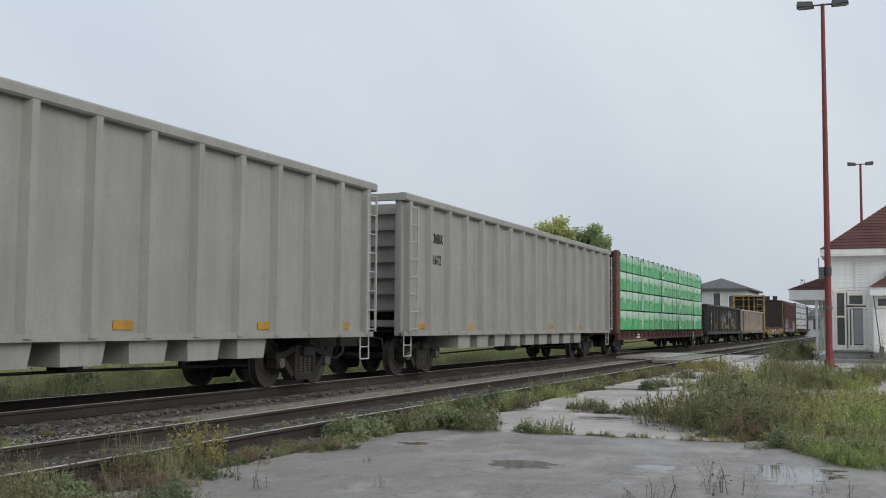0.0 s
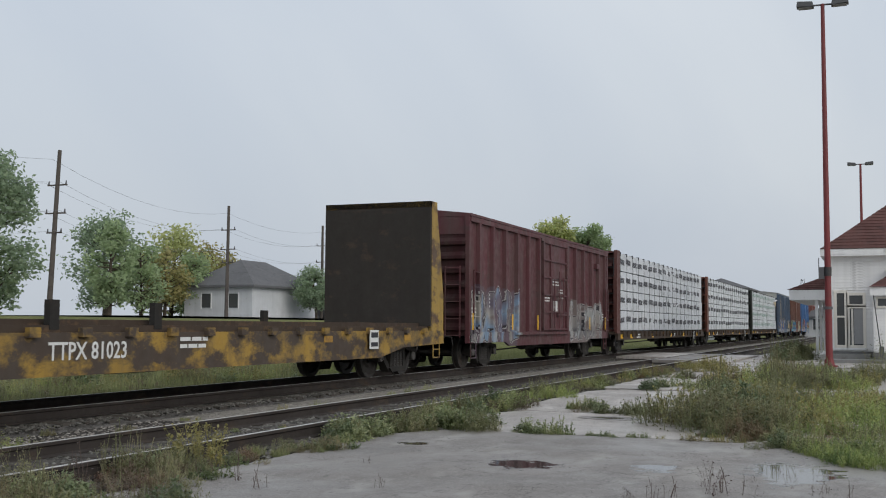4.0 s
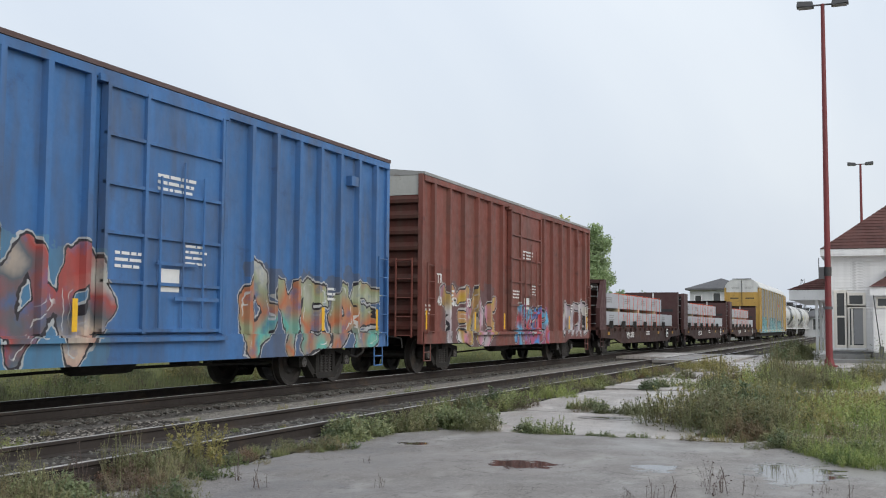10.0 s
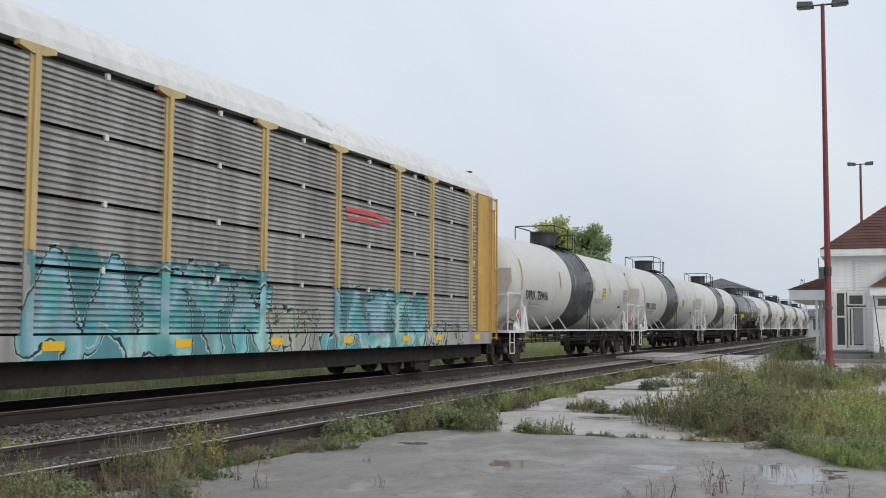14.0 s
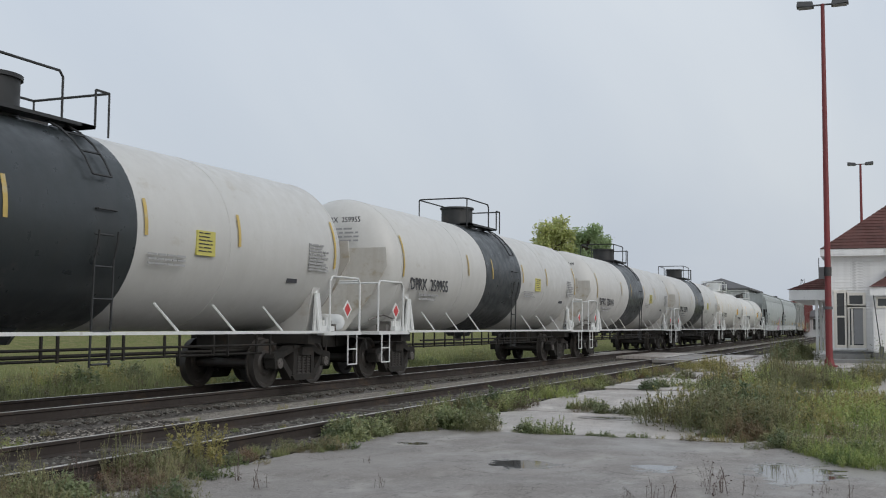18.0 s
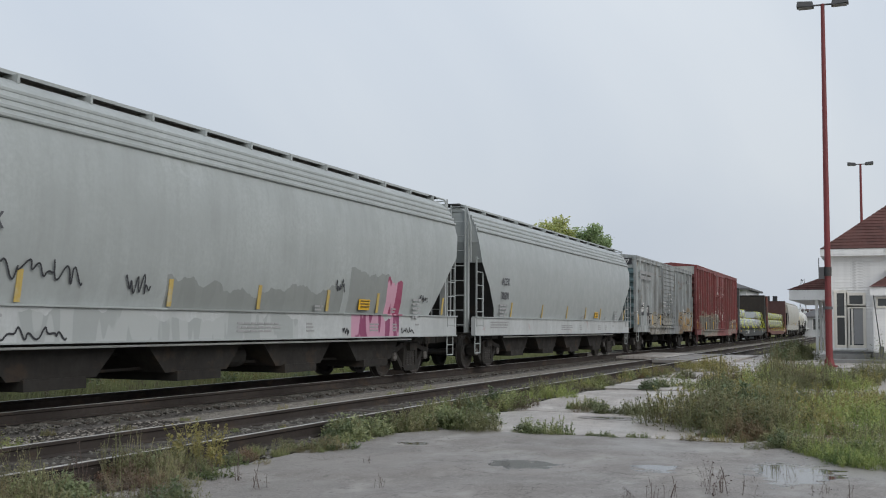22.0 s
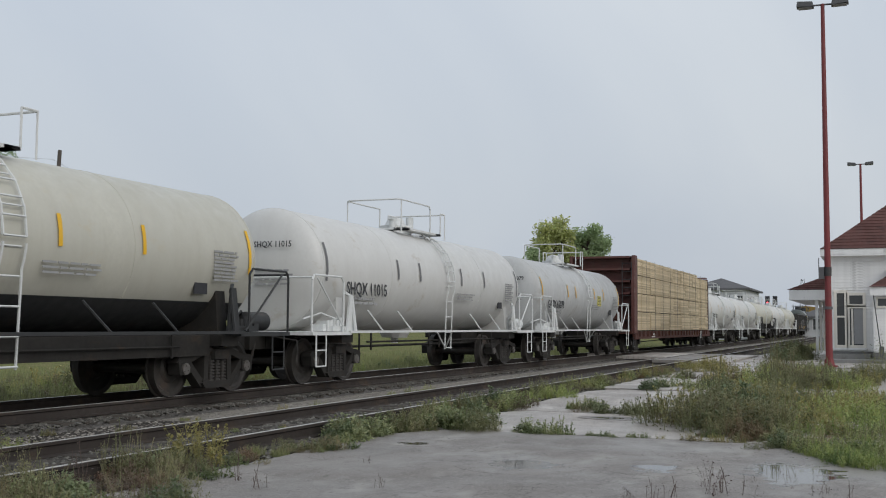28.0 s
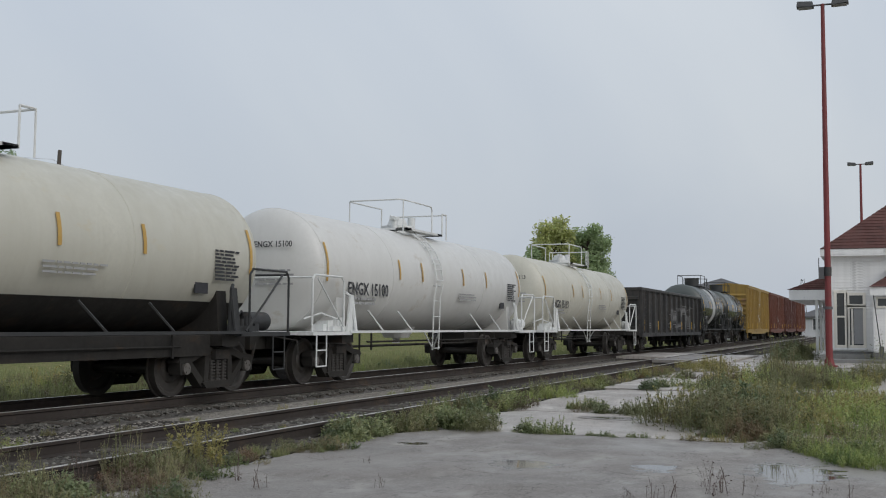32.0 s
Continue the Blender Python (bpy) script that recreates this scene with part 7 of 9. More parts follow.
GRAVEL = ground_material("pale_cinder_strip", ((0.29, 0.27, 0.235), (0.36, 0.335, 0.295), (0.2, 0.185, 0.16)), 2.0, 0.6)


def concrete_material(name="wet_concrete", lift=1.0, wet=None):
    """Old cast concrete; wet: (x, y, half length, half width, seed, raggedness) of a ragged film of standing water."""
    m, nt, links, bsdf = nodes_of(name)
    col = mixed(nt, links, noise_fac(nt, links, 0.5, lo=0.3, hi=0.7, detail=6), tuple(lift * q for q in (0.172, 0.155, 0.142)), tuple(lift * q for q in (0.25, 0.228, 0.209)))
    col = mixed(nt, links, noise_fac(nt, links, 2.1, (0.6, 1.5, 1), lo=0.5, hi=0.72, detail=9, seed=3, rough=0.65), col, tuple(lift * q for q in (0.145, 0.13, 0.117)))
    col = mixed(nt, links, noise_fac(nt, links, 1.1, (0.7, 1.3, 1), lo=0.56, hi=0.66, detail=7, seed=37), col, tuple(lift * q for q in (0.31, 0.29, 0.265)))
    col = mixed(nt, links, noise_fac(nt, links, 60, lo=0.5, hi=0.75, detail=2, seed=5), col, tuple(lift * q for q in (0.36, 0.335, 0.31)))
    col = mixed(nt, links, noise_fac(nt, links, 9, (1, 1.8, 1), lo=0.64, hi=0.7, detail=9, seed=21), col, tuple(lift * q for q in (0.1, 0.09, 0.082)))
    crack = noise_fac(nt, links, 0.8, (1.0, 1.0, 0), 0.0, 1.0, 9, 47, 0.62)
    thin = nt.new("ShaderNodeMath")
    thin.operation = "COMPARE"
    thin.inputs[1].default_value, thin.inputs[2].default_value = 0.5, 0.0022
    links.new(crack, thin.inputs[0])
    col = mixed(nt, links, thin.outputs[0], col, tuple(lift * q for q in (0.09, 0.08, 0.072)))
    mr = nt.new("ShaderNodeMapRange")
    mr.inputs["To Min"].default_value, mr.inputs["To Max"].default_value = 0.32, 0.75
    links.new(noise_fac(nt, links, 0.9, lo=0.35, hi=0.62, detail=6, seed=7), mr.inputs["Value"])
    rough = mr.outputs[0]
    grain = noise_fac(nt, links, 25, lo=0.2, hi=0.8, detail=5, seed=9)
    if wet:
        cx, cy, rx, ry, seed, fine = wet
        tc, mp = nt.new("ShaderNodeTexCoord"), nt.new("ShaderNodeMapping")
        mp.inputs["Location"].default_value = (-cx / rx, -cy / ry, 0)
        mp.inputs["Scale"].default_value = (1 / rx, 1 / ry, 0)
        links.new(tc.outputs["Object"], mp.inputs["Vector"])
        ln = nt.new("ShaderNodeVectorMath")
        ln.operation = "LENGTH"
        links.new(mp.outputs[0], ln.inputs[0])
        rag = nt.new("ShaderNodeMath")
        rag.operation = "MULTIPLY_ADD"
        rag.inputs[1].default_value = 1.15
        links.new(noise_fac(nt, links, fine, (1.0, 0.75, 0), 0.25, 0.75, 7, seed, 0.68), rag.inputs[0])
        links.new(ln.outputs["Value"], rag.inputs[2])
        film = nt.new("ShaderNodeMapRange")
        film.inputs["From Min"].default_value, film.inputs["From Max"].default_value = 1.3, 1.13
        links.new(rag.outputs[0], film.inputs["Value"])
        pool = film.outputs[0]
        col = mixed(nt, links, pool, col, (0.05, 0.047, 0.044))
        rough = mixed(nt, links, pool, rough, (0.045, 0.045, 0.045))
        grain = mixed(nt, links, pool, grain, (0.5, 0.5, 0.5))
    links.new(col, bsdf.inputs["Base Color"])
    links.new(rough, bsdf.inputs["Roughness"])
    bump_to(nt, links, bsdf, grain, 0.25, 0.01)
    return m


CONCRETE = concrete_material()
# pale concrete; on far slabs the wet grazing sheen is put into the colour
CONCRETE_SHEEN = concrete_material("pale_sheen_concrete", 1.7)
TIE_WOOD = paint("creosoted_tie_wood", (0.1, 0.088, 0.077), 0.9, 0, (0.17, 0.15, 0.13), 0.5, 0.2, 0.3, 0.5, 0.25)

gm = Mesh()
gx = [-400, -120, -40, -12, -6, 0, 6, 12, 20, 30, 40, 60, 100, 200, 500, 1200, 2600]
gy = [-1500, -400, -100, -30, -10, -3, 3, 6, 9, 12, 16, 24, 40, 80, 200, 600, 1600]
gm.sheet([[(x, y, -0.34) for x in gx] for y in gy])
solid("ground", gm, GRASSLAND, "rough grassy ground reaching the horizon", "ground", "structure", fix=False)


def bed(name, y0, y1, x0, x1, z0, z1, material, label):
    rnd = random.Random(4)
    m = Mesh()
    rows = []
    for y, z in ((y0 - 0.7, -0.38), (y0, z0), ((y0 + y1) / 2, z1), (y1, z0), (y1 + 0.7, -0.38)):
        rows.append([(x0 + (x1 - x0) * (i / 120) ** 2, y, z + rnd.uniform(-0.012, 0.012)) for i in range(121)])
    solid(name, m.sheet(rows), material, label, "track bed", "structure", fix=False)


bed("ballast_main", 10.4, 13.1, -60, 900, -0.2, -0.185, BALLAST, "dark stone ballast under the main track")
bed("ballast_siding", 6.5, 8.9, -60, 900, -0.275, -0.262, DARK_BED, "dark weedy ballast under the siding")
strip = Mesh().sheet([[(x0, y, -0.262) for x0 in (13.3, 16, 20, 30, 60, 200, 900)] for y in (8.75, 10.4)])
inner = Mesh().sheet([[(x0, y, -0.266) for x0 in (-60, 0, 6, 13.5)] for y in (8.7, 10.4)])
solid("weedy_strip", inner, DARK_BED, "dark weedy strip between the tracks", "ground", "structure", fix=False)
solid("cinder_strip", strip, GRAVEL, "pale cinder strip between the tracks", "ground", "structure", fix=False)


def rail_profile():
    h = [(0.07, -0.17), (0.07, -0.155), (0.012, -0.135), (0.01, -0.05), (0.036, -0.035), (0.037, -0.006), (0.03, 0.0)]
    return h + [(-y, z) for y, z in reversed(h)]


def track(name, ys, z, label, x0=-60.0, x1=900.0):
    tr = thing(name, label, "railway track")
    for y in ys:
        m = Mesh().prism([(y + a, z + b) for a, b in rail_profile()], "x", x0, x1)
        rail = part("rail", m, RAIL_SIDE, tr, "rusty steel rail")
        part("rail_head", Mesh().box(x0, x1, y - 0.024, y + 0.024, z - 0.001, z + 0.004), RAIL_TOP, rail, "polished rail head")
    return tr


main_track = track("main_track", (10.80, 12.305), -0.004, "polished main line track under the train")
siding_track = track("siding_track", (6.87, 8.375), -0.098, "rusty siding track beside the pavement")

# sleepers: the near ones one by one, the far ones joined
for tr_ob, y0, y1, z in ((siding_track, 6.3, 8.9, -0.252), (main_track, 10.25, 12.85, -0.178)):
    tie = Mesh().prism([(-0.11, -0.16), (0.11, -0.16), (0.11, -0.012), (0.095, 0.0), (-0.095, 0.0), (-0.11, -0.012)], "y", y0, y1).data("tie", TIE_WOOD)
    rnd = random.Random(7)
    for i in range(105):
        part("tie", tie, None, tr_ob, at=pose(2.0 + i * 0.53 + rnd.uniform(-0.04, 0.04), rnd.uniform(-0.06, 0.06), z + rnd.uniform(-0.012, 0.008), 0, 0, rnd.uniform(-1.2, 1.2)))
    rest = Mesh()
    for i in range(260):
        x = 57.6 + i * 0.53
        rest.box(x - 0.11, x + 0.11, y0, y1, z - 0.1, z)
    tagged(part("far_tie", rest, TIE_WOOD, tr_ob), kind="stuff")

# loose stones
def stone_material(name, dark, pale):
    m, nt, links, bsdf = nodes_of(name)
    geo = nt.new("ShaderNodeNewGeometry")
    col = mixed(nt, links, geo.outputs["Random Per Island"], dark, pale)
    links.new(mixed(nt, links, noise_fac(nt, links, 30, lo=0.4, hi=0.7), col, dark), bsdf.inputs["Base Color"])
    bsdf.inputs["Roughness"].default_value = 0.85
    return m


STONE = stone_material("grey_ballast_stone", (0.055, 0.052, 0.045), (0.225, 0.215, 0.19))


def stones(name, n, x0, x1, ys, z, label, size=(0.025, 0.06), seed=1, material=None):
    rnd, m = random.Random(seed), Mesh()
    for _ in range(n):
        x = x0 + (x1 - x0) * rnd.random() ** 1.6
        y = rnd.uniform(*rnd.choice(ys))
        s = rnd.uniform(*size)
        a = rnd.uniform(0, 6.3)
        k = len(m.v)
        for i in range(4):
            w = a + i * 1.57 + rnd.uniform(-0.3, 0.3)
            m.v.append((x + s * math.cos(w) * rnd.uniform(0.7, 1.2), y + s * math.sin(w), z + rnd.uniform(0, 0.4) * s))
        m.v += [(x + rnd.uniform(-0.3, 0.3) * s, y, z + s * rnd.uniform(0.5, 0.9)), (x, y, z - 0.6 * s)]
        for i in range(4):
            m.f += [(k + i, k + (i + 1) % 4, k + 4), (k + (i + 1) % 4, k + i, k + 5)]
    solid(name, m, material or STONE, label, "gravel", "stuff", fix=False)


PALE_STONE = stone_material("pale_cinder_stone", (0.17, 0.155, 0.135), (0.42, 0.39, 0.35))
stones("siding_stones", 15000, 2, 42, ((5.9, 6.8), (6.95, 8.3), (6.95, 8.3), (8.45, 9.0)), -0.272, "grey crushed stones between the siding rails", (0.018, 0.045))
stones("main_stones", 9000, 3, 45, ((10.3, 10.7), (10.15, 10.7), (10.9, 12.2), (12.4, 13.4)), -0.2, "grey crushed stones along the main track", (0.018, 0.045), seed=2)
stones("cinder_stones", 5000, 9, 45, ((8.75, 10.3),), -0.268, "pale cinders scattered between the tracks", (0.012, 0.03), 3, PALE_STONE)

# ---- pavement of cast slabs ----
joints_x = [-9.5, -4.0, 1.2, 13.6, 17.2, 24.0, 29.7, 34.6, 39.6, 44.6]
joints_y = [6.0, 1.34, -3.4, -8.1]
pavement = solid("pavement", Mesh().box(-9.6, 60, -14, 6.0, -0.5, -0.275), BALLAST, "weedy bed under old concrete slabs", "pavement", "structure")
rs = random.Random(12)
for i in range(len(joints_x) - 1):
    for j in range(len(joints_y) - 1):
        a, b = joints_x[i] + 0.035, joints_x[i + 1] - 0.035
        y1, y0 = joints_y[j] - 0.006, joints_y[j + 1] + 0.006
        if i == 2 and j == 1:
            continue
        if i == 2 and j == 0:
            y0 = joints_y[2] + 0.006
        dz = rs.uniform(-0.012, 0.018) if i > 2 else 0.0
        n, m, ring = 14, Mesh(), []
        for k in range(n):
            ring.append((a + (b - a) * k / n, y0 + rs.uniform(-0.015, 0.015)))
        for k in range(n):
            ring.append((b + rs.uniform(-0.05, 0.02), y0 + (y1 - y0) * k / n))
        # the corners beside the track are broken away in a curve
        bite = rs.uniform(0.35, 0.6) if j == 0 else 0.0
        for k in range(n + 1):
            u = k / n
            x = b - (b - a) * u
            d = max(0.0, 1.6 - (b - x)) / 1.6
            e = max(0.0, 0.5 - (x - a)) / 0.5
            ring.append((x, y1 - bite * d ** 3 - 0.2 * bite * e + rs.uniform(-0.05, 0.03)))
        for k in range(1, n):
            ring.append((a + rs.uniform(-0.02, 0.05), y1 - (y1 - y0) * k / n))
        m.prism(ring, "z", -0.34, -0.222 + dz)
        part("slab", m, CONCRETE_SHEEN if i > 2 else CONCRETE, pavement)
part("apron", Mesh().box(44.7, 70, -14, 5.6, -0.3, -0.2), CONCRETE_SHEEN, pavement)


def puddle(cx, cy, rx, ry, seed, fine, z=-0.2205):
    """A film of rain water with a ragged margin, on a skin of the wet slab round it."""
    pts = [(cx + rx * 1.4 * math.cos(math.pi * k / 20), cy + ry * 1.4 * math.sin(math.pi * k / 20)) for k in range(40)]
    solid("puddle", Mesh().prism(pts, "z", z - 0.006, z), concrete_material("puddled_concrete", 1.0, (cx, cy, rx, ry, seed, fine)), "shallow rain puddle on the concrete", "puddle", group="puddles")


puddle(10.5, 3.42, 0.55, 0.5, 1.0, 5.0)
puddle(10.95, 0.8, 1.4, 0.56, 2.5, 2.6)
puddle(10.75, 2.12, 0.4, 0.36, 7.0, 4.5)
puddle(11.75, 5.2, 0.2, 0.26, 4.0, 6.0)
puddle(16.3, 3.9, 0.22, 0.36, 9.0, 5.0)

# crossing panels between the rails
crossing = solid("crossing", Mesh().box(41.5, 52.5, 7.0, 8.25, -0.2, -0.1), CONCRETE, "pale concrete crossing panels between the rails", "crossing", "structure")
for a, b, y0, y1, z in ((41.6, 46.4, 5.4, 6.78, -0.12), (46.5, 52.4, 5.4, 6.78, -0.12), (45.6, 49.0, 8.5, 10.6, -0.09), (49.1, 53.4, 8.5, 10.6, -0.09), (46.6, 50.4, 10.95, 12.15, -0.03), (50.5, 54.4, 10.95, 12.15, -0.03)):
    part("crossing_panel", Mesh().soft_box(a, b, y0, y1, z - 0.12, z, 0.02), CONCRETE_SHEEN, crossing)

# ---- plants ----


def leaf_material(name, tones, patch=None, clear=0.34):
    """Leaves that differ one by one, plant by plant and, with patch, in drifts that have begun to wither."""
    m, nt, links, bsdf = nodes_of(name)
    geo = nt.new("ShaderNodeNewGeometry")
    ramp = nt.new("ShaderNodeValToRGB")
    el = ramp.color_ramp.elements
    while len(el) < len(tones):
        el.new(0.5)
    for i, c in enumerate(tones):
        el[i].position, el[i].color = i / max(1, len(tones) - 1), (*c, 1)
    links.new(geo.outputs["Random Per Island"], ramp.inputs[0])
    col = mixed(nt, links, noise_fac(nt, links, 0.8, lo=0.35, hi=0.65), ramp.outputs[0], tuple(q * 0.85 for q in tones[0]))
    if patch:
        no = nt.new("ShaderNodeTexNoise")
        no.inputs["Scale"].default_value, no.inputs["Detail"].default_value = 0.9, 3
        links.new(geo.outputs["Position"], no.inputs["Vector"])
        mr = nt.new("ShaderNodeMapRange")
        mr.inputs["From Min"].default_value, mr.inputs["From Max"].default_value = 0.55, 0.7
        links.new(no.outputs["Fac"], mr.inputs["Value"])
        col = mixed(nt, links, mr.outputs[0], col, patch)
        oi, hs, mv, mh = (nt.new(k) for k in ("ShaderNodeObjectInfo", "ShaderNodeHueSaturation", "ShaderNodeMapRange", "ShaderNodeMapRange"))
        mv.inputs["To Min"].default_value, mv.inputs["To Max"].default_value = 0.62, 1.22
        mh.inputs["To Min"].default_value, mh.inputs["To Max"].default_value = 0.515, 0.47
        for q, s in ((mv, "Value"), (mh, "Hue")):
            links.new(oi.outputs["Random"], q.inputs["Value"])
            links.new(q.outputs[0], hs.inputs[s])
        links.new(col, hs.inputs["Color"])
        col = hs.outputs[0]
    links.new(col, bsdf.inputs["Base Color"])
    bsdf.inputs["Roughness"].default_value = 0.6
    tl = nt.new("ShaderNodeBsdfTranslucent")
    links.new(col, tl.inputs["Color"])
    ms = nt.new("ShaderNodeMixShader")
    ms.inputs[0].default_value = clear
    links.new(bsdf.outputs[0], ms.inputs[1])
    links.new(tl.outputs[0], ms.inputs[2])
    links.new(ms.outputs[0], nt["Material Output"].inputs["Surface"])
    return m


WITHER = (0.27, 0.2, 0.12)
LEAF_WEED = leaf_material("weed_leaves", ((0.2, 0.27, 0.11), (0.28, 0.34, 0.14), (0.36, 0.39, 0.175), (0.32, 0.3, 0.16)), WITHER)
LEAF_BROAD = leaf_material("broad_dark_leaves", ((0.22, 0.28, 0.14), (0.28, 0.34, 0.17), (0.34, 0.38, 0.2), (0.26, 0.3, 0.165)), (0.3, 0.28, 0.15))
LEAF_LUSH = leaf_material("lush_leaves", ((0.24, 0.34, 0.1), (0.31, 0.41, 0.135), (0.37, 0.44, 0.165), (0.42, 0.41, 0.18)), (0.4, 0.37, 0.14))
LEAF_OLIVE = leaf_material("olive_feathery_leaves", ((0.25, 0.26, 0.125), (0.33, 0.33, 0.16), (0.29, 0.3, 0.15), (0.38, 0.33, 0.2)), WITHER)
LEAF_DRY = leaf_material("drying_leaves", ((0.352, 0.319, 0.121), (0.44, 0.374, 0.143), (0.308, 0.308, 0.121), (0.385, 0.319, 0.143)))
LEAF_BROWN = leaf_material("withered_brown_leaves", ((0.182, 0.14, 0.098), (0.266, 0.21, 0.133), (0.21, 0.168, 0.105), (0.28, 0.266, 0.14)), (0.3, 0.17, 0.09))
STEM_DRY = leaf_material("dead_stems", ((0.09, 0.06, 0.05), (0.14, 0.1, 0.08), (0.07, 0.05, 0.045)))
GRASS_BLADE = leaf_material("grass_blades", ((0.27, 0.3, 0.13), (0.33, 0.35, 0.16), (0.4, 0.38, 0.2), (0.25, 0.27, 0.12)), None, 0.5)


def weed_mesh(name, material, seed, tall, spread, stems, leaves, leaf=0.05, narrow=0.35, twig=0.03):
    rnd, m = random.Random(seed), Mesh()
    for _ in range(stems):
        a, r = rnd.uniform(0, 6.28), spread * math.sqrt(rnd.random())
        base = Vector((r * math.cos(a), r * math.sin(a), 0))
        h = tall * rnd.uniform(0.35, 1.0) * (1 - 0.5 * (r / spread) ** 2)
        lean = Vector((rnd.uniform(-0.3, 0.3), rnd.uniform(-0.3, 0.3), 1)) * h
        bend = Vector((rnd.uniform(-0.15, 0.15), rnd.uniform(-0.15, 0.15), 0)) * h

        def at(u):
            return base + lean * u + bend * u * u

        w = Vector((0.004, 0.003, 0))
        for i in range(3):
            p, q = at(i / 3), at((i + 1) / 3)
            m.quad(p - w, p + w, q + w * 0.6, q - w * 0.6)
        for _ in range(leaves):
            u = rnd.uniform(0.08, 1.0)
            p = at(u) + Vector((rnd.gauss(0, 1), rnd.gauss(0, 1), rnd.gauss(0, 0.5))) * twig * (1.25 - u)
            d = Vector((rnd.gauss(0, 1), rnd.gauss(0, 1), rnd.gauss(0.25, 0.5))).normalized()
            ln = leaf * rnd.uniform(0.6, 1.5)
            side = d.cross(Vector((0, 0, 1))).normalized() * ln * narrow
            m.quad(p, p + d * ln * 0.5 + side, p + d * ln, p + d * ln * 0.5 - side)
    return m.data(name, material, fix=False)


def grass_mesh(name, material, seed, tall, spread, blades):
    rnd, m = random.Random(seed), Mesh()
    for _ in range(blades):
        a, r = rnd.uniform(0, 6.28), spread * math.sqrt(rnd.random())
        x, y = r * math.cos(a), r * math.sin(a)
        h = tall * rnd.uniform(0.4, 1.0)
        dx, dy = rnd.uniform(-0.5, 0.5) * h, rnd.uniform(-0.5, 0.5) * h
        w = rnd.uniform(0.003, 0.006)
        ang = rnd.uniform(0, 3.14)
        wx, wy = w * math.cos(ang), w * math.sin(ang)
        mx, my = x + dx * 0.4, y + dy * 0.4
        m.quad((x - wx, y - wy, 0), (x + wx, y + wy, 0), (mx + wx, my + wy, h * 0.6), (mx - wx, my - wy, h * 0.6))
        m.tri((mx - wx, my - wy, h * 0.6), (mx + wx, my + wy, h * 0.6), (x + dx, y + dy, h))
    return m.data(name, material, fix=False)


LEAFY = [weed_mesh("weed_clump", LEAF_WEED, k, 0.42, 0.36, 34, 40, 0.036) for k in range(3)]
LUSH = [weed_mesh("weed_clump", LEAF_LUSH, 10 + k, 0.5, 0.46, 44, 40, 0.032, 0.28, 0.04) for k in range(3)]
BROAD = [weed_mesh("weed_clump", LEAF_BROAD, 70 + k, 0.46, 0.34, 34, 34, 0.052, 0.4, 0.05) for k in range(3)]
SEED = [weed_mesh("tall_weed", LEAF_OLIVE, 80 + k, 1.0, 0.3, 22, 46, 0.022, 0.4, 0.05) for k in range(3)]
FEATHER = [weed_mesh("weed_clump", LEAF_OLIVE, 50 + k, 0.5, 0.42, 40, 66, 0.026, 0.3, 0.05) for k in range(3)]
DRY = [weed_mesh("weed_clump", LEAF_DRY, 20 + k, 0.6, 0.34, 26, 28, 0.036) for k in range(3)]
BROWN = [weed_mesh("withered_weed", LEAF_BROWN, 60 + k, 0.34, 0.42, 40, 50, 0.028, 0.3, 0.05) for k in range(3)]
TUFT = [grass_mesh("grass_tuft", GRASS_BLADE, 30 + k, 0.42, 0.34, 260) for k in range(3)]
STALK = [weed_mesh("dead_stalk", STEM_DRY, 40 + k, 0.56, 0.14, 5, 16, 0.02, 0.5, 0.05) for k in range(3)]
rw = random.Random(33)


far_plants = {}


def plant(meshes, x, y, z, s, label, name, group):
    me = rw.choice(meshes)
    if x > 16.2 or y > 13:
        # far off they run together into one thicket of each kind
        far = far_plants.setdefault(me.materials[0].name, (Mesh(), me.materials[0]))[0]
        turn, k = rw.uniform(0, 6.28), len(far.v)
        c, sn, sz = math.cos(turn) * s, math.sin(turn) * s, s * rw.uniform(0.85, 1.15)
        far.v += [(x + c * v.co.x - sn * v.co.y, y + sn * v.co.x + c * v.co.y, z + sz * v.co.z) for v in me.vertices]
        far.f += [tuple(k + i for i in p.vertices) for p in me.polygons]
        return
    solid(name, me, None, label, "weed", group=group, at=pose(x, y, z, 0, 0, rw.uniform(0, 360)) @ Matrix.Diagonal((s, s, s * rw.uniform(0.85, 1.15), 1)))


WG = "weeds growing in the joints and along the rails"


def scatter(n, xr, yr, kinds, size, z=-0.26, bias=1.0):
    for _ in range(n):
        x = xr[0] + (xr[1] - xr[0]) * rw.random() ** bias
        y = rw.uniform(*yr)
        k = rw.choice(kinds)
        s = rw.uniform(*size)
        if k == "leafy":
            plant(LEAFY, x, y, z, s, "low leafy green weed in a pavement joint", "weed_clump", WG)
        elif k == "lush":
            plant(LUSH, x, y, z, s, "lush yellow-green weed beside the pavement", "weed_clump", WG)
        elif k == "dry":
            plant(DRY, x, y, z, s, "yellowing autumn weed with dry leaves", "weed_clump", WG)
        elif k == "feather":
            plant(FEATHER, x, y, z, s, "feathery olive weed gone to seed", "weed_clump", WG)
        elif k == "broad":
            plant(BROAD, x, y, z, s, "broad-leaved dark green weed in a pavement joint", "weed_clump", WG)
        elif k == "seed":
            plant(SEED, x, y, z, s, "tall thin weed stalks gone to seed", "tall_weed", WG)
        elif k == "brown":
            plant(BROWN, x, y, z, s, "withered brown weed low on the pavement", "withered_weed", WG)
        else:
            plant(TUFT, x, y, z, s, "tuft of rough grass beside the track", "grass_tuft", WG)


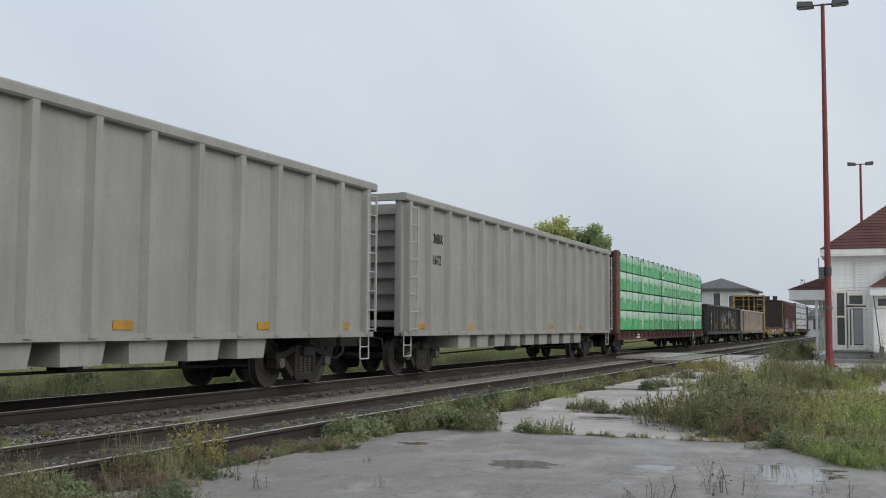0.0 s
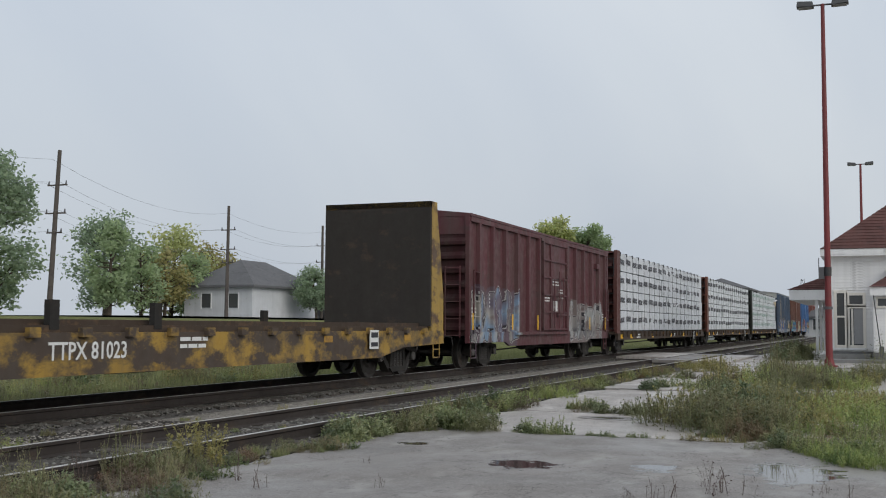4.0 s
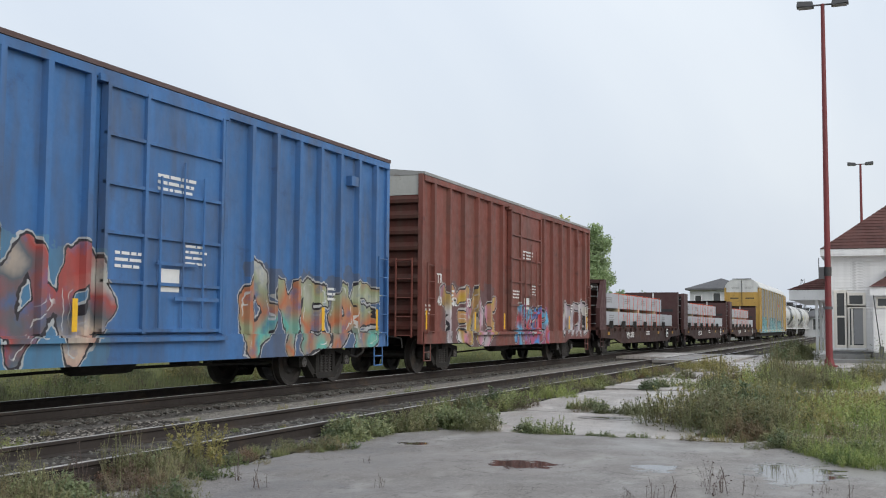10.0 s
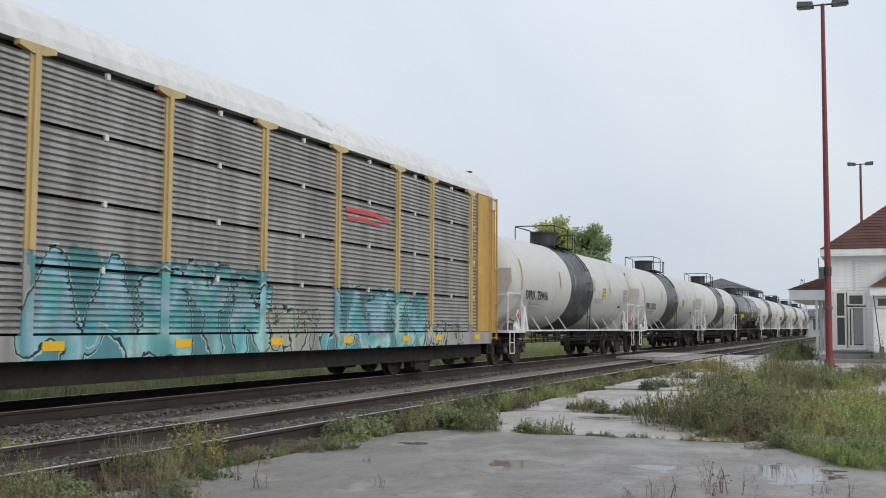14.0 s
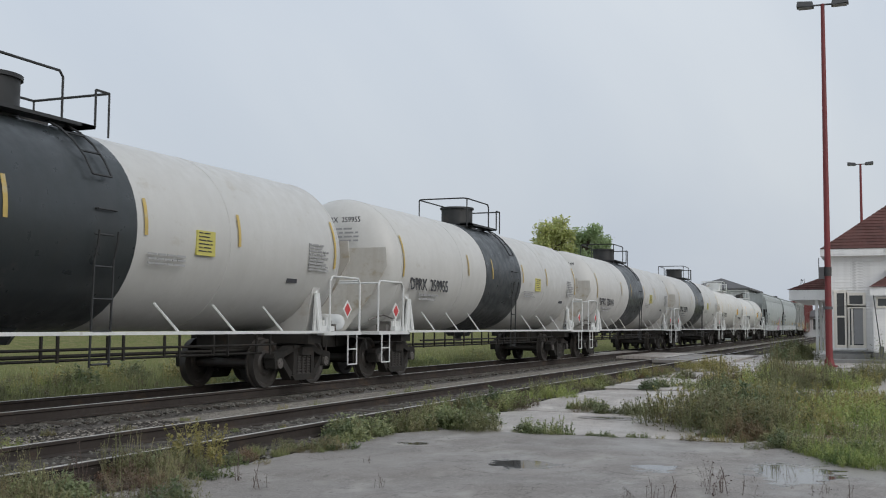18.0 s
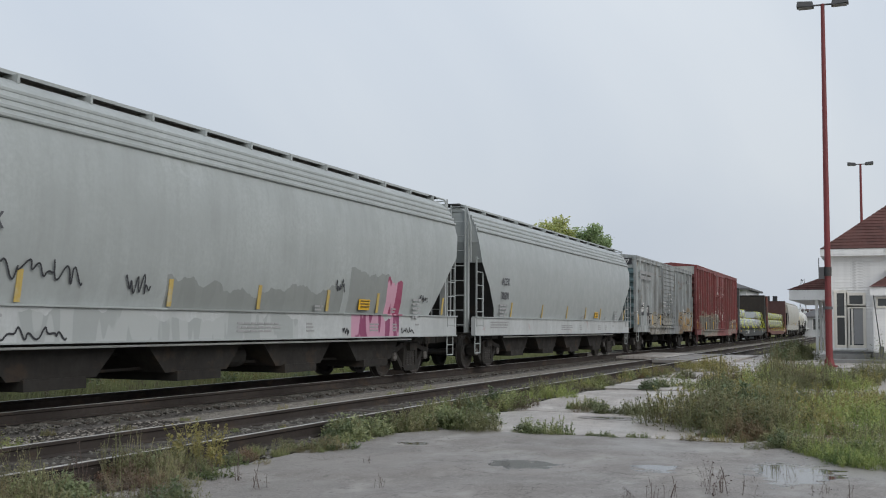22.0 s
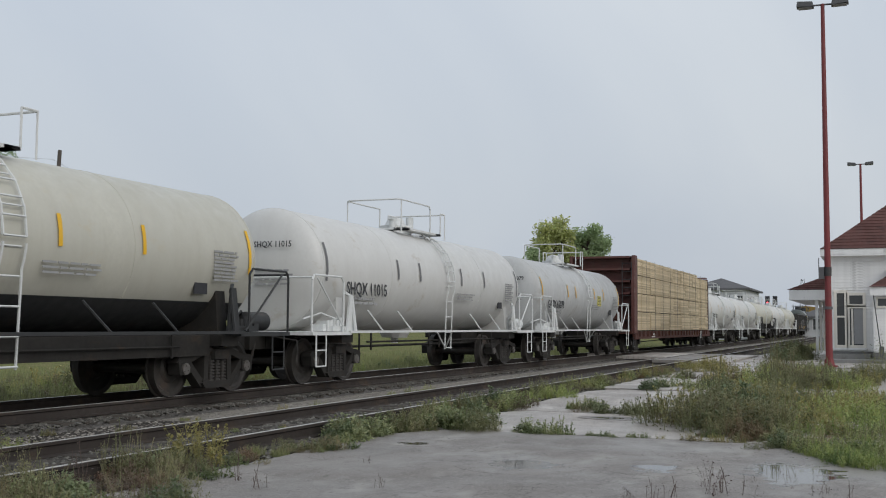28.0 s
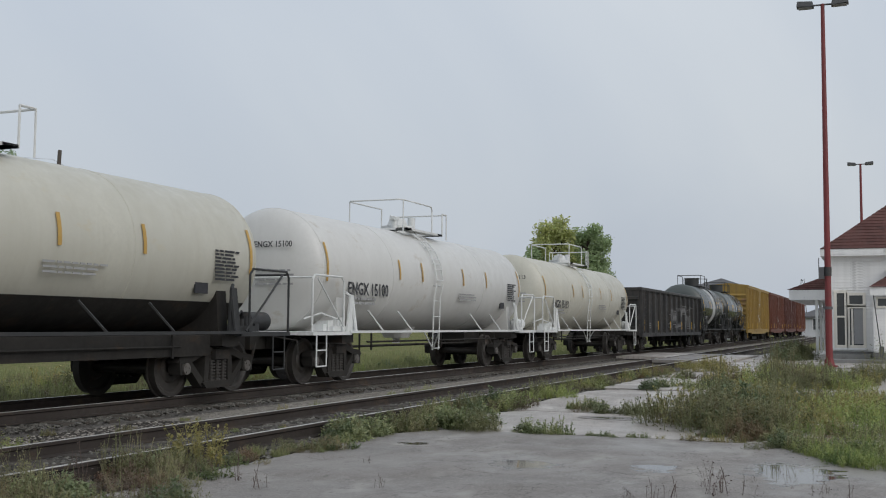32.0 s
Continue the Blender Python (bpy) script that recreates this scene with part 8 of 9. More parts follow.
# beside the siding, near to far
for _ in range(58):
    x = rw.uniform(5.6, 9.0)
    y = rw.uniform(4.85 + max(0.0, x - 7.35) * 0.72, 6.7)
    scatter(1, (x, x), (y, y), ("feather", "brown", "brown", "leafy", "brown", "feather", "seed", "broad"), (0.36, 0.62))
scatter(6, (6.0, 8.4), (5.9, 6.7), ("seed", "brown"), (0.5, 0.7))
scatter(2, (9.05, 9.25), (6.3, 6.6), ("dry",), (0.85, 0.95))
scatter(2, (8.4, 8.8), (6.2, 6.6), ("brown",), (0.7, 0.9))
scatter(14, (9.2, 11.0), (5.75, 6.5), ("leafy", "tuft", "feather", "broad"), (0.22, 0.38))
scatter(9, (10.4, 11.6), (5.7, 6.3), ("feather", "broad", "leafy"), (0.35, 0.5))
scatter(16, (11.6, 13.5), (5.9, 6.5), ("broad", "leafy", "feather", "leafy"), (0.55, 0.85))
scatter(15, (13.4, 14.5), (4.9, 6.6), ("broad", "leafy", "leafy", "feather"), (0.6, 0.95))
scatter(20, (14.4, 18.4), (5.85, 6.5), ("leafy", "feather", "brown", "broad"), (0.6, 0.95))
scatter(20, (18.0, 26.0), (6.0, 6.75), ("leafy", "feather", "lush"), (0.5, 0.85))
scatter(26, (25.0, 40.0), (5.9, 6.75), ("leafy", "feather", "dry", "brown"), (0.5, 0.85))
# joints
scatter(4, (13.5, 13.75), (3.9, 4.6), ("broad", "leafy"), (0.4, 0.8))
scatter(8, (13.5, 13.7), (3.5, 4.7), ("leafy", "brown", "tuft"), (0.14, 0.3))
scatter(7, (13.5, 13.72), (2.9, 3.6), ("leafy", "broad"), (0.16, 0.3))
scatter(10, (13.5, 13.72), (1.6, 3.0), ("dry", "leafy", "brown"), (0.16, 0.36))
scatter(8, (16.9, 17.5), (3.2, 4.9), ("broad", "leafy", "feather"), (0.3, 0.75))
scatter(4, (17.8, 18.4), (4.5, 5.2), ("broad", "leafy"), (0.5, 0.8))
scatter(6, (17.0, 17.5), (2.6, 3.3), ("leafy", "brown"), (0.3, 0.5))
scatter(10, (23.7, 25.6), (3.3, 4.9), ("feather", "leafy", "broad"), (0.6, 0.95))
scatter(8, (26.5, 28.6), (3.2, 3.9), ("dry", "brown", "dry"), (1.0, 1.3))
scatter(6, (34.5, 37.0), (4.6, 5.4), ("dry", "brown", "dry"), (1.0, 1.4))
scatter(12, (29.4, 30.0), (2.8, 6.0), ("dry", "feather", "brown"), (0.5, 0.8))
scatter(8, (33.8, 35.2), (3.0, 6.0), ("dry", "feather"), (0.6, 0.9))
# the overgrown slabs towards the building: the near mass, a bare slab, the bushes beyond it
margin = ((15.9, 2.45), (14.3, 2.1), (13.8, 1.5), (13.35, 1.0), (12.4, 0.6), (11.8, 0.2), (11.7, -0.1), (11.5, -1.2))


def near_edge(y):
    for (xa, ya), (xb, yb) in zip(margin, margin[1:]):
        if yb <= y <= ya:
            return xa + (xb - xa) * (ya - y) / (ya - yb)
    return 11.5 if y < 0 else 15.9 + (y - 2.45) * 7.0


for _ in range(165):
    y = rw.uniform(-1.2, 3.0)
    x0 = near_edge(y) + 0.22
    x = x0 + max(0.5, 21.3 - x0) * rw.random() ** 1.15
    tallness = 0.5 + 0.45 * min(1.0, (x - x0) / 2.0)
    if y > 1.1 + 0.06 * (x - 14):
        kinds, k = ("leafy", "feather", "feather", "broad", "brown", "dry", "seed"), 1.12
    else:
        kinds, k = ("lush", "lush", "dry", "feather", "leafy", "brown"), 0.98
    if x < x0 + 0.9:
        kinds = ("leafy", "lush", "lush", "lush") if y < 0.8 else ("leafy", "broad", "brown", "feather")
    scatter(1, (x, x), (y, y), kinds, (tallness * k * 0.75, tallness * k * 1.2))
for _ in range(60):
    y = rw.uniform(-1.2, 2.6)
    x = near_edge(y) + rw.uniform(-0.15, 0.5)
    scatter(1, (x, x), (y, y), ("lush", "lush", "lush", "leafy") if y < 0.75 else ("leafy", "feather", "brown", "broad"), (0.32, 0.6))
scatter(9, (14.8, 17.5), (1.7, 2.4), ("feather", "broad", "feather"), (1.1, 1.4))
scatter(16, (15.0, 20.5), (1.5, 3.0), ("seed", "dry", "feather"), (0.95, 1.3))
scatter(7, (16.0, 20.5), (-0.6, 1.4), ("seed", "lush"), (0.8, 1.05))
scatter(14, (12.7, 13.9), (0.4, 1.4), ("feather", "brown", "leafy"), (0.3, 0.55))
scatter(14, (11.7, 12.6), (-1.1, 0.4), ("lush", "lush", "leafy"), (0.4, 0.65))
scatter(30, (25.2, 31.0), (1.3, 2.6), ("leafy", "broad", "feather", "lush"), (1.0, 1.6))
scatter(8, (25.5, 29.0), (1.7, 2.5), ("seed", "feather"), (1.1, 1.5))
scatter(26, (26.0, 34.0), (-1.4, 1.6), ("feather", "lush", "dry", "brown"), (0.7, 1.2))
scatter(7, (30.0, 34.0), (-0.6, 0.4), ("feather", "seed"), (1.2, 1.5))
scatter(14, (34.0, 40.0), (2.4, 3.8), ("leafy", "feather", "dry"), (0.5, 0.9))
scatter(7, (47.0, 50.0), (3.3, 3.9), ("feather", "broad"), (1.9, 2.5))
scatter(26, (12.3, 16.0), (-0.9, 0.9), ("lush", "brown", "leafy", "feather", "lush"), (0.5, 0.8))
# between the tracks
scatter(20, (4.5, 9.2), (8.7, 9.9), ("broad", "leafy", "lush", "tuft"), (0.32, 0.6), -0.28)
scatter(34, (3.5, 13.5), (8.7, 10.0), ("leafy", "leafy", "tuft", "feather"), (0.16, 0.36), -0.28)
scatter(5, (14.5, 22), (8.8, 9.4), ("leafy", "dry"), (0.3, 0.55), -0.28)
scatter(10, (6, 14), (7.1, 8.2), ("leafy", "dry"), (0.12, 0.25), -0.28)
# dead stalks near the eye
for x, y, s in ((9.17, 1.28, 0.8), (9.3, 1.38, 0.65), (9.71, 1.43, 0.5), (8.88, 1.77, 0.42), (8.79, 1.96, 0.36), (9.51, 0.55, 0.55), (9.75, 0.5, 0.45), (9.57, 0.26, 0.3), (10.13, 1.09, 0.34), (10.3, 1.2, 0.3), (8.29, 5.4, 0.5), (8.0, 5.0, 0.55), (7.3, 6.3, 0.8), (8.95, 1.62, 0.5), (9.4, 1.2, 0.8), (8.6, 1.9, 0.4), (9.9, 0.75, 0.5), (8.7, 0.95, 0.45), (8.45, 4.05, 0.35), (9.9, 4.9, 0.3)):
    plant(STALK, x, y, -0.22, s, "dead brown stalk in a crack of the concrete", "dead_stalk", WG)

# ragged weeds beyond the main track
scatter(70, (7.0, 46.0), (13.7, 17.5), ("feather", "lush", "leafy", "dry", "tuft"), (0.7, 1.5), -0.36, 1.3)
scatter(60, (10.0, 40.0), (14.5, 21.0), ("feather", "brown", "dry", "broad"), (0.8, 1.6), -0.36, 1.3)
scatter(7, (12.5, 14.2), (14.0, 15.2), ("broad", "feather"), (1.0, 1.5), -0.36)
for mesh, mat in far_plants.values():
    solid("far_weeds", mesh, mat, "mixed far weeds before the station and behind the track", "weed", "stuff", fix=False)

# meadow beyond the main track
rg, gr = random.Random(5), Mesh()
for _ in range(26000):
    x = 6 + 70 * rg.random() ** 1.4
    y = 13.4 + 9 * rg.random() ** 1.3
    h = rg.uniform(0.12, 0.42)
    a = rg.uniform(0, 3.14)
    w = rg.uniform(0.01, 0.022)
    wx, wy = w * math.cos(a), w * math.sin(a)
    gr.tri((x - wx, y - wy, -0.34), (x + wx, y + wy, -0.34), (x + rg.uniform(-0.14, 0.14), y + rg.uniform(-0.14, 0.14), -0.34 + h))
solid("meadow_grass", gr, GRASS_BLADE, "rough yellow-green grass behind the track", "grass", "stuff", fix=False)

# ---- the white station building ----
CLAP_WHITE = paint("white_clapboard_paint", (0.88, 0.87, 0.85), 0.6, 0, (0.6, 0.59, 0.57), 0.3, 0.15, 0.05, 0.1, 0.03)
TRIM_WHITE = paint("white_trim_paint", (0.85, 0.845, 0.83), 0.55, 0, (0.58, 0.57, 0.55), 0.2, 0.12, 0.05)
CREAM_TRIM = paint("cream_window_trim", (0.78, 0.74, 0.66), 0.55, 0, (0.55, 0.52, 0.46), 0.2, 0.12, 0.05)
SHINGLE = paint("dark_red_shingle", (0.125, 0.06, 0.053), 0.85, 0, (0.085, 0.045, 0.042), 0.5, 0.25, 0.2, 0.4, 0.12)
PLINTH = paint("grey_plinth_concrete", (0.22, 0.22, 0.215), 0.85, 0, (0.14, 0.13, 0.12), 0.4, 0.25)
GLASS_DARK = plain("dim_window_glass", (0.075, 0.078, 0.078), 0.12)
POLE_RED = paint("red_lamp_pole_paint", (0.185, 0.028, 0.03), 0.5, 0, (0.12, 0.03, 0.03), 0.3, 0.15)
LAMP_GREY = paint("grey_lamp_housing", (0.10, 0.10, 0.105), 0.5, 0, (0.06, 0.06, 0.06), 0.2, 0.1)

station = thing("station_building", "white clapboard station building with a dark red hip roof", "building")
X0 = 48.0
part("wall", Mesh().box(X0, X0 + 14, -14, 1.95, 0.2, 4.25), TRIM_WHITE, station)
part("plinth", Mesh().box(X0 - 0.05, X0 + 14.05, -14, 2.02, -0.3, 0.2), PLINTH, station)
openings = [(1.34, 1.74, 0.42, 2.7), (0.62, 1.24, 0.42, 2.06), (0.62, 1.24, 2.14, 2.6)]
board = {}
z = 0.24
while z < 4.16:
    spans = [(-2.6, 1.93)]
    for a, b, c, d in openings:
        if z + 0.1 > c - 0.1 and z < d + 0.1:
            cut = []
            for s, e in spans:
                if b + 0.08 <= s or a - 0.08 >= e:
                    cut.append((s, e))
                else:
                    if a - 0.08 > s:
                        cut.append((s, a - 0.08))
                    if b + 0.08 < e:
                        cut.append((b + 0.08, e))
            spans = cut
    for s, e in spans:
        if e - s < 0.04:
            continue
        key = (round(s, 2), round(e, 2))
        if key not in board:
            board[key] = Mesh().prism([(-0.008, 0.0), (-0.026, 0.0), (-0.008, 0.112)], "y", s, e).data("clapboard", CLAP_WHITE)
        part("clapboard", board[key], None, station, at=pose(X0, 0, z))
    z += 0.115
for a, b, c, d in openings:
    win = part("window", Mesh().box(X0 - 0.012, X0 + 0.004, a, b, c, d), GLASS_DARK, station, "dark glazed window")
    fr = Mesh()
    for y0, y1, z0, z1 in ((a - 0.07, a + 0.05, c - 0.07, d + 0.07), (b - 0.05, b + 0.07, c - 0.07, d + 0.07), (a + 0.05, b - 0.05, c - 0.07, c + 0.05), (a + 0.05, b - 0.05, d - 0.05, d + 0.07)):
        fr.box(X0 - 0.06, X0 + 0.002, y0, y1, z0, z1)
    part("window_frame", fr, CREAM_TRIM, win)
    if b - a > 0.5 and d < 2.1:
        part("blind", Mesh().box(X0 - 0.017, X0 - 0.013, a + 0.03, (a + b) / 2 + 0.1, c + 0.1, d - 0.06), GREY_MARK, win, "pale blind behind the glass")
        part("mullion", Mesh().box(X0 - 0.05, X0 - 0.002, (a + b) / 2 + 0.12, (a + b) / 2 + 0.2, c, d), CREAM_TRIM, win)
    if b - a < 0.5:
        part("transom_bar", Mesh().box(X0 - 0.05, X0 - 0.002, a, b, 1.62, 1.7), CREAM_TRIM, win)
part("window_sill", Mesh().box(X0 - 0.12, X0, 0.5, 1.85, 0.27, 0.34), TRIM_WHITE, station)
part("corner_board", Mesh().box(X0 - 0.035, X0 + 0.1, 1.86, 2.0, 0.2, 4.2), TRIM_WHITE, station)
part("frieze", Mesh().box(X0 - 0.05, X0 + 0.02, -14, 2.02, 3.98, 4.22), TRIM_WHITE, station)
part("eave_fascia", Mesh().box(X0 - 0.42, X0 - 0.34, -14, 2.3, 4.26, 4.5), TRIM_WHITE, station)
part("soffit", Mesh().box(X0 - 0.42, X0 + 14.4, -14, 2.3, 4.2, 4.27), TRIM_WHITE, station)


def shingle_slope(parent, a, b, c, d, rows, lift=0.018):
    """Courses of shingles from the eave a-b up to the ridge d-c."""
    a, b, c, d = Vector(a), Vector(b), Vector(c), Vector(d)
    nrm = (b - a).cross(d - a).normalized()
    if nrm.z < 0:
        nrm = -nrm
    for k in range(rows):
        u0, u1 = k / rows, (k + 1) / rows
        p0, p1 = a.lerp(d, u0), b.lerp(c, u0)
        q0, q1 = a.lerp(d, u1), b.lerp(c, u1)
        m = Mesh().quad(p0 + nrm * lift, p1 + nrm * lift, q1 + nrm * 0.002, q0 + nrm * 0.002)
        m.quad(p0, p1, p1 + nrm * lift, p0 + nrm * lift)
        part("shingle_course", m, SHINGLE, parent)


roof = part("roof", Mesh().sheet([[(X0 - 0.45, 2.3, 4.5), (51.6, -1.8, 7.66)], [(X0 - 0.45, -14, 4.5), (51.6, -11, 7.66)]]).sheet([[(X0 - 0.45, 2.3, 4.5), (51.6, -1.8, 7.66)], [(62.4, 2.3, 4.5), (59, -1.8, 7.66)]]), SHINGLE, station, "dark red shingle roof")
shingle_slope(roof, (X0 - 0.45, 2.3, 4.51), (X0 - 0.45, -8.0, 4.51), (51.6, -8.0, 7.67), (51.6, -1.8, 7.67), 22)
# low wing towards the camera
wing = part("wing", Mesh().box(46.6, 48.0, -14, 0.27, 0.2, 2.5), TRIM_WHITE, station, "low clapboard wing")
z = 0.24
wb = Mesh().prism([(-0.008, 0.0), (-0.026, 0.0), (-0.008, 0.112)], "y", -2.4, 0.26).data("clapboard", CLAP_WHITE)
while z < 2.38:
    part("clapboard", wb, None, wing, at=pose(46.6, 0, z))
    z += 0.115
part("wing_plinth", Mesh().box(46.56, 48.0, -14, 0.3, -0.3, 0.2), PLINTH, station)
part("wing_window", Mesh().box(46.56, 46.575, -0.6, 0.08, 2.08, 2.38), GLASS_DARK, wing, "small dark window")
part("wing_window_frame", Mesh().box(46.54, 46.6, -0.66, 0.14, 2.0, 2.08).box(46.54, 46.6, 0.08, 0.14, 2.08, 2.4).box(46.54, 46.6, -0.66, 0.14, 2.38, 2.44), CREAM_TRIM, wing)
part("wing_fascia", Mesh().box(46.3, 46.36, -14, 0.36, 2.5, 2.84), TRIM_WHITE, wing)
wing_roof = part("wing_roof", Mesh().prism([(46.25, 2.84), (48.02, 2.84), (48.02, 3.7)], "y", -14, -0.3), SHINGLE, station, "dark red lean-to roof")
shingle_slope(wing_roof, (46.22, 0.4, 2.85), (46.22, -6, 2.85), (48.0, -6, 3.72), (48.0, -0.9, 3.72), 9)
# canopy beside the track
can = part("canopy_roof", Mesh().sheet([[(49.8, 3.78, 2.86), (50.6, 1.95, 3.55)], [(62, 3.78, 2.86), (61.5, 1.95, 3.55)]]).sheet([[(49.8, 3.78, 2.86), (49.8, 1.95, 2.86)], [(50.6, 1.95, 3.55), (50.6, 1.95, 3.56)]]), SHINGLE, station, "dark red canopy roof")
shingle_slope(can, (49.78, 3.82, 2.87), (49.78, 1.9, 2.87), (50.6, 1.9, 3.58), (50.6, 2.0, 3.58), 8)
part("canopy_fascia", Mesh().box(49.8, 62, 1.95, 3.75, 2.42, 2.86), TRIM_WHITE, station)
for x in (50.2, 53.5, 57, 61):
    part("canopy_post", Mesh().box(x - 0.06, x + 0.06, 2.55, 2.67, 0.0, 2.45), TRIM_WHITE, station)
part("platform_step", Mesh().box(45.2, 48.0, -4, 2.1, -0.3, -0.08), PLINTH, station)
part("doorstep", Mesh().box(46.9, 48.0, 0.4, 1.95, -0.08, 0.1), PLINTH, station)
part("leaning_conduit", Mesh().cyl((46.5, 0.24, 2.5), (46.4, -0.02, 0.1), 0.02, None, 6), BLACK_PAINT, station)
part("junction_box", Mesh().box(46.2, 46.4, -0.12, 0.05, -0.1, 0.45), LAMP_GREY, station)


# ---- lamp poles ----
def lamp_pole(x, y, tall, label, base=0.14):
    lp = thing("lamp_pole", label, "lamp pole", "tall red lamp poles", at=pose(x, y, -0.25))
    part("pole", Mesh().cyl((0, 0, 0), (0, 0, tall), base, base * 0.55, 16), POLE_RED, lp, smooth=True)
    part("base_plate", Mesh().cyl((0, 0, 0), (0, 0, 0.1), base * 2.2, None, 16).cyl((0, 0, 0.1), (0, 0, 0.32), base * 1.5, base * 1.2, 16), POLE_RED, lp)
    part("cross_arm", Mesh().cyl((0, -0.45, tall - 0.03), (0, 0.45, tall - 0.03), 0.035, None, 8), LAMP_GREY, lp)
    for s in (-1, 1):
        head = Mesh().prism([(s * 0.3, tall - 0.1), (s * 0.34, tall + 0.08), (s * 0.88, tall + 0.13), (s * 0.9, tall - 0.06)], "x", -0.2, 0.2)
        hd = part("lamp_head", head, LAMP_GREY, lp)
        part("lens", Mesh().box(-0.16, 0.16, min(s * 0.36, s * 0.84), max(s * 0.36, s * 0.84), tall - 0.115, tall - 0.1), GREY_MARK, hd)
    return lp


lp = lamp_pole(40.7, 1.72, 13.3, "tall red steel lamp pole with twin lamp heads", 0.125)
part("clamp", Mesh().cyl((0, 0, 3.3), (0, 0, 3.62), 0.135, None, 16), BLACK_PAINT, lp)
part("control_box", Mesh().box(-0.12, 0.08, 0.12, 0.3, 3.2, 3.62), LAMP_GREY, lp)
part("antenna", Mesh().cyl((0, 0.3, 3.2), (0, 0.3, 3.95), 0.014, None, 6), BLACK_PAINT, lp)
part("band", Mesh().cyl((0, 0, 2.1), (0, 0, 2.2), 0.15, None, 16), LAMP_GREY, lp)
lamp_pole(83.5, 1.12, 13.5, "red lamp pole rising behind the station roof")

# ---- utility poles and wires ----
POLE_WOOD = paint("grey_pole_wood", (0.11, 0.095, 0.085), 0.85, 0, (0.06, 0.05, 0.05), 0.4, 0.25)
WIRE = plain("weathered_grey_wire", (0.2, 0.205, 0.215), 0.7)
spots = [(20.0, 35.0, 1.0), (46.2, 42.6, 2.8), (74.0, 49.6, 0.4), (92.1, 50.7, 0.0), (109.6, 52.9, 0.4), (131.5, 55.8, 0.0), (147.4, 54.3, 0.0)]
POLE_Z = 10.5


WIRE_ENDS = [(9.9, 0.0), (8.6, -0.55), (8.6, 0.55), (7.0, -0.6), (7.0, 0.6), (5.9, -0.45)]


for i, (x, y, lean) in enumerate(spots):
    up = thing("utility_pole", "weathered wooden utility pole with cross arms and insulators", "utility pole", "utility poles behind the meadow", at=pose(x, y, 0.4, 0, lean))
    part("pole", Mesh().cyl((0, 0, 0), (0, 0, POLE_Z), 0.17, 0.11, 10), POLE_WOOD, up, smooth=True)
    for z, w in ((8.55, 0.9), (6.95, 0.95), (5.85, 0.7)) if i < 4 else ((8.6, 1.5), (7.0, 0.9)):
        part("cross_arm", Mesh().box(-0.05, 0.05, -w * 0.75, w * 0.75, z - 0.07, z), POLE_WOOD, up)
        for s in (-1, 1):
            part("insulator", Mesh().cyl((0, s * w * 0.68, z), (0, s * w * 0.68, z + 0.2), 0.05, 0.03, 8), LAMP_GREY, up)
wires = Mesh()
for (xa, ya, la), (xb, yb, lb) in zip(spots, spots[1:]):
    for z, o in WIRE_ENDS:
        pa, pb = Vector((xa, ya + o, 0.4 + z)), Vector((xb, yb + o, 0.4 + z))
        pts = []
        for k in range(9):
            u = k / 8
            q = pa.lerp(pb, u)
            q.z -= 1.1 * 4 * u * (1 - u) * (pb - pa).length / 30
            pts.append(tuple(q))
        wires.tube(pts, 0.008, 3)
solid("overhead_wires", wires, WIRE, "thin dark overhead wires between the utility poles", "wire", "stuff", fix=False)

# ---- trees ----
BARK = paint("grey_brown_bark", (0.10, 0.08, 0.06), 0.9, 0, (0.06, 0.05, 0.04), 0.5, 0.2, 0.25, 0.6)
LEAF_GREEN = leaf_material("poplar_leaves", ((0.36, 0.46, 0.25), (0.43, 0.53, 0.29), (0.48, 0.57, 0.31), (0.39, 0.48, 0.27)), None, 0.5)
LEAF_YELLOW = leaf_material("yellowing_leaves", ((0.5, 0.54, 0.23), (0.6, 0.6, 0.25), (0.42, 0.5, 0.23), (0.64, 0.6, 0.26)), None, 0.5)
LEAF_DARK = leaf_material("deep_green_leaves", ((0.2, 0.28, 0.17), (0.25, 0.33, 0.19), (0.29, 0.36, 0.21)), None, 0.42)
LEAF_DEEP = leaf_material("dark_green_leaves", ((0.3, 0.39, 0.25), (0.35, 0.44, 0.28), (0.4, 0.48, 0.3)), None, 0.5)


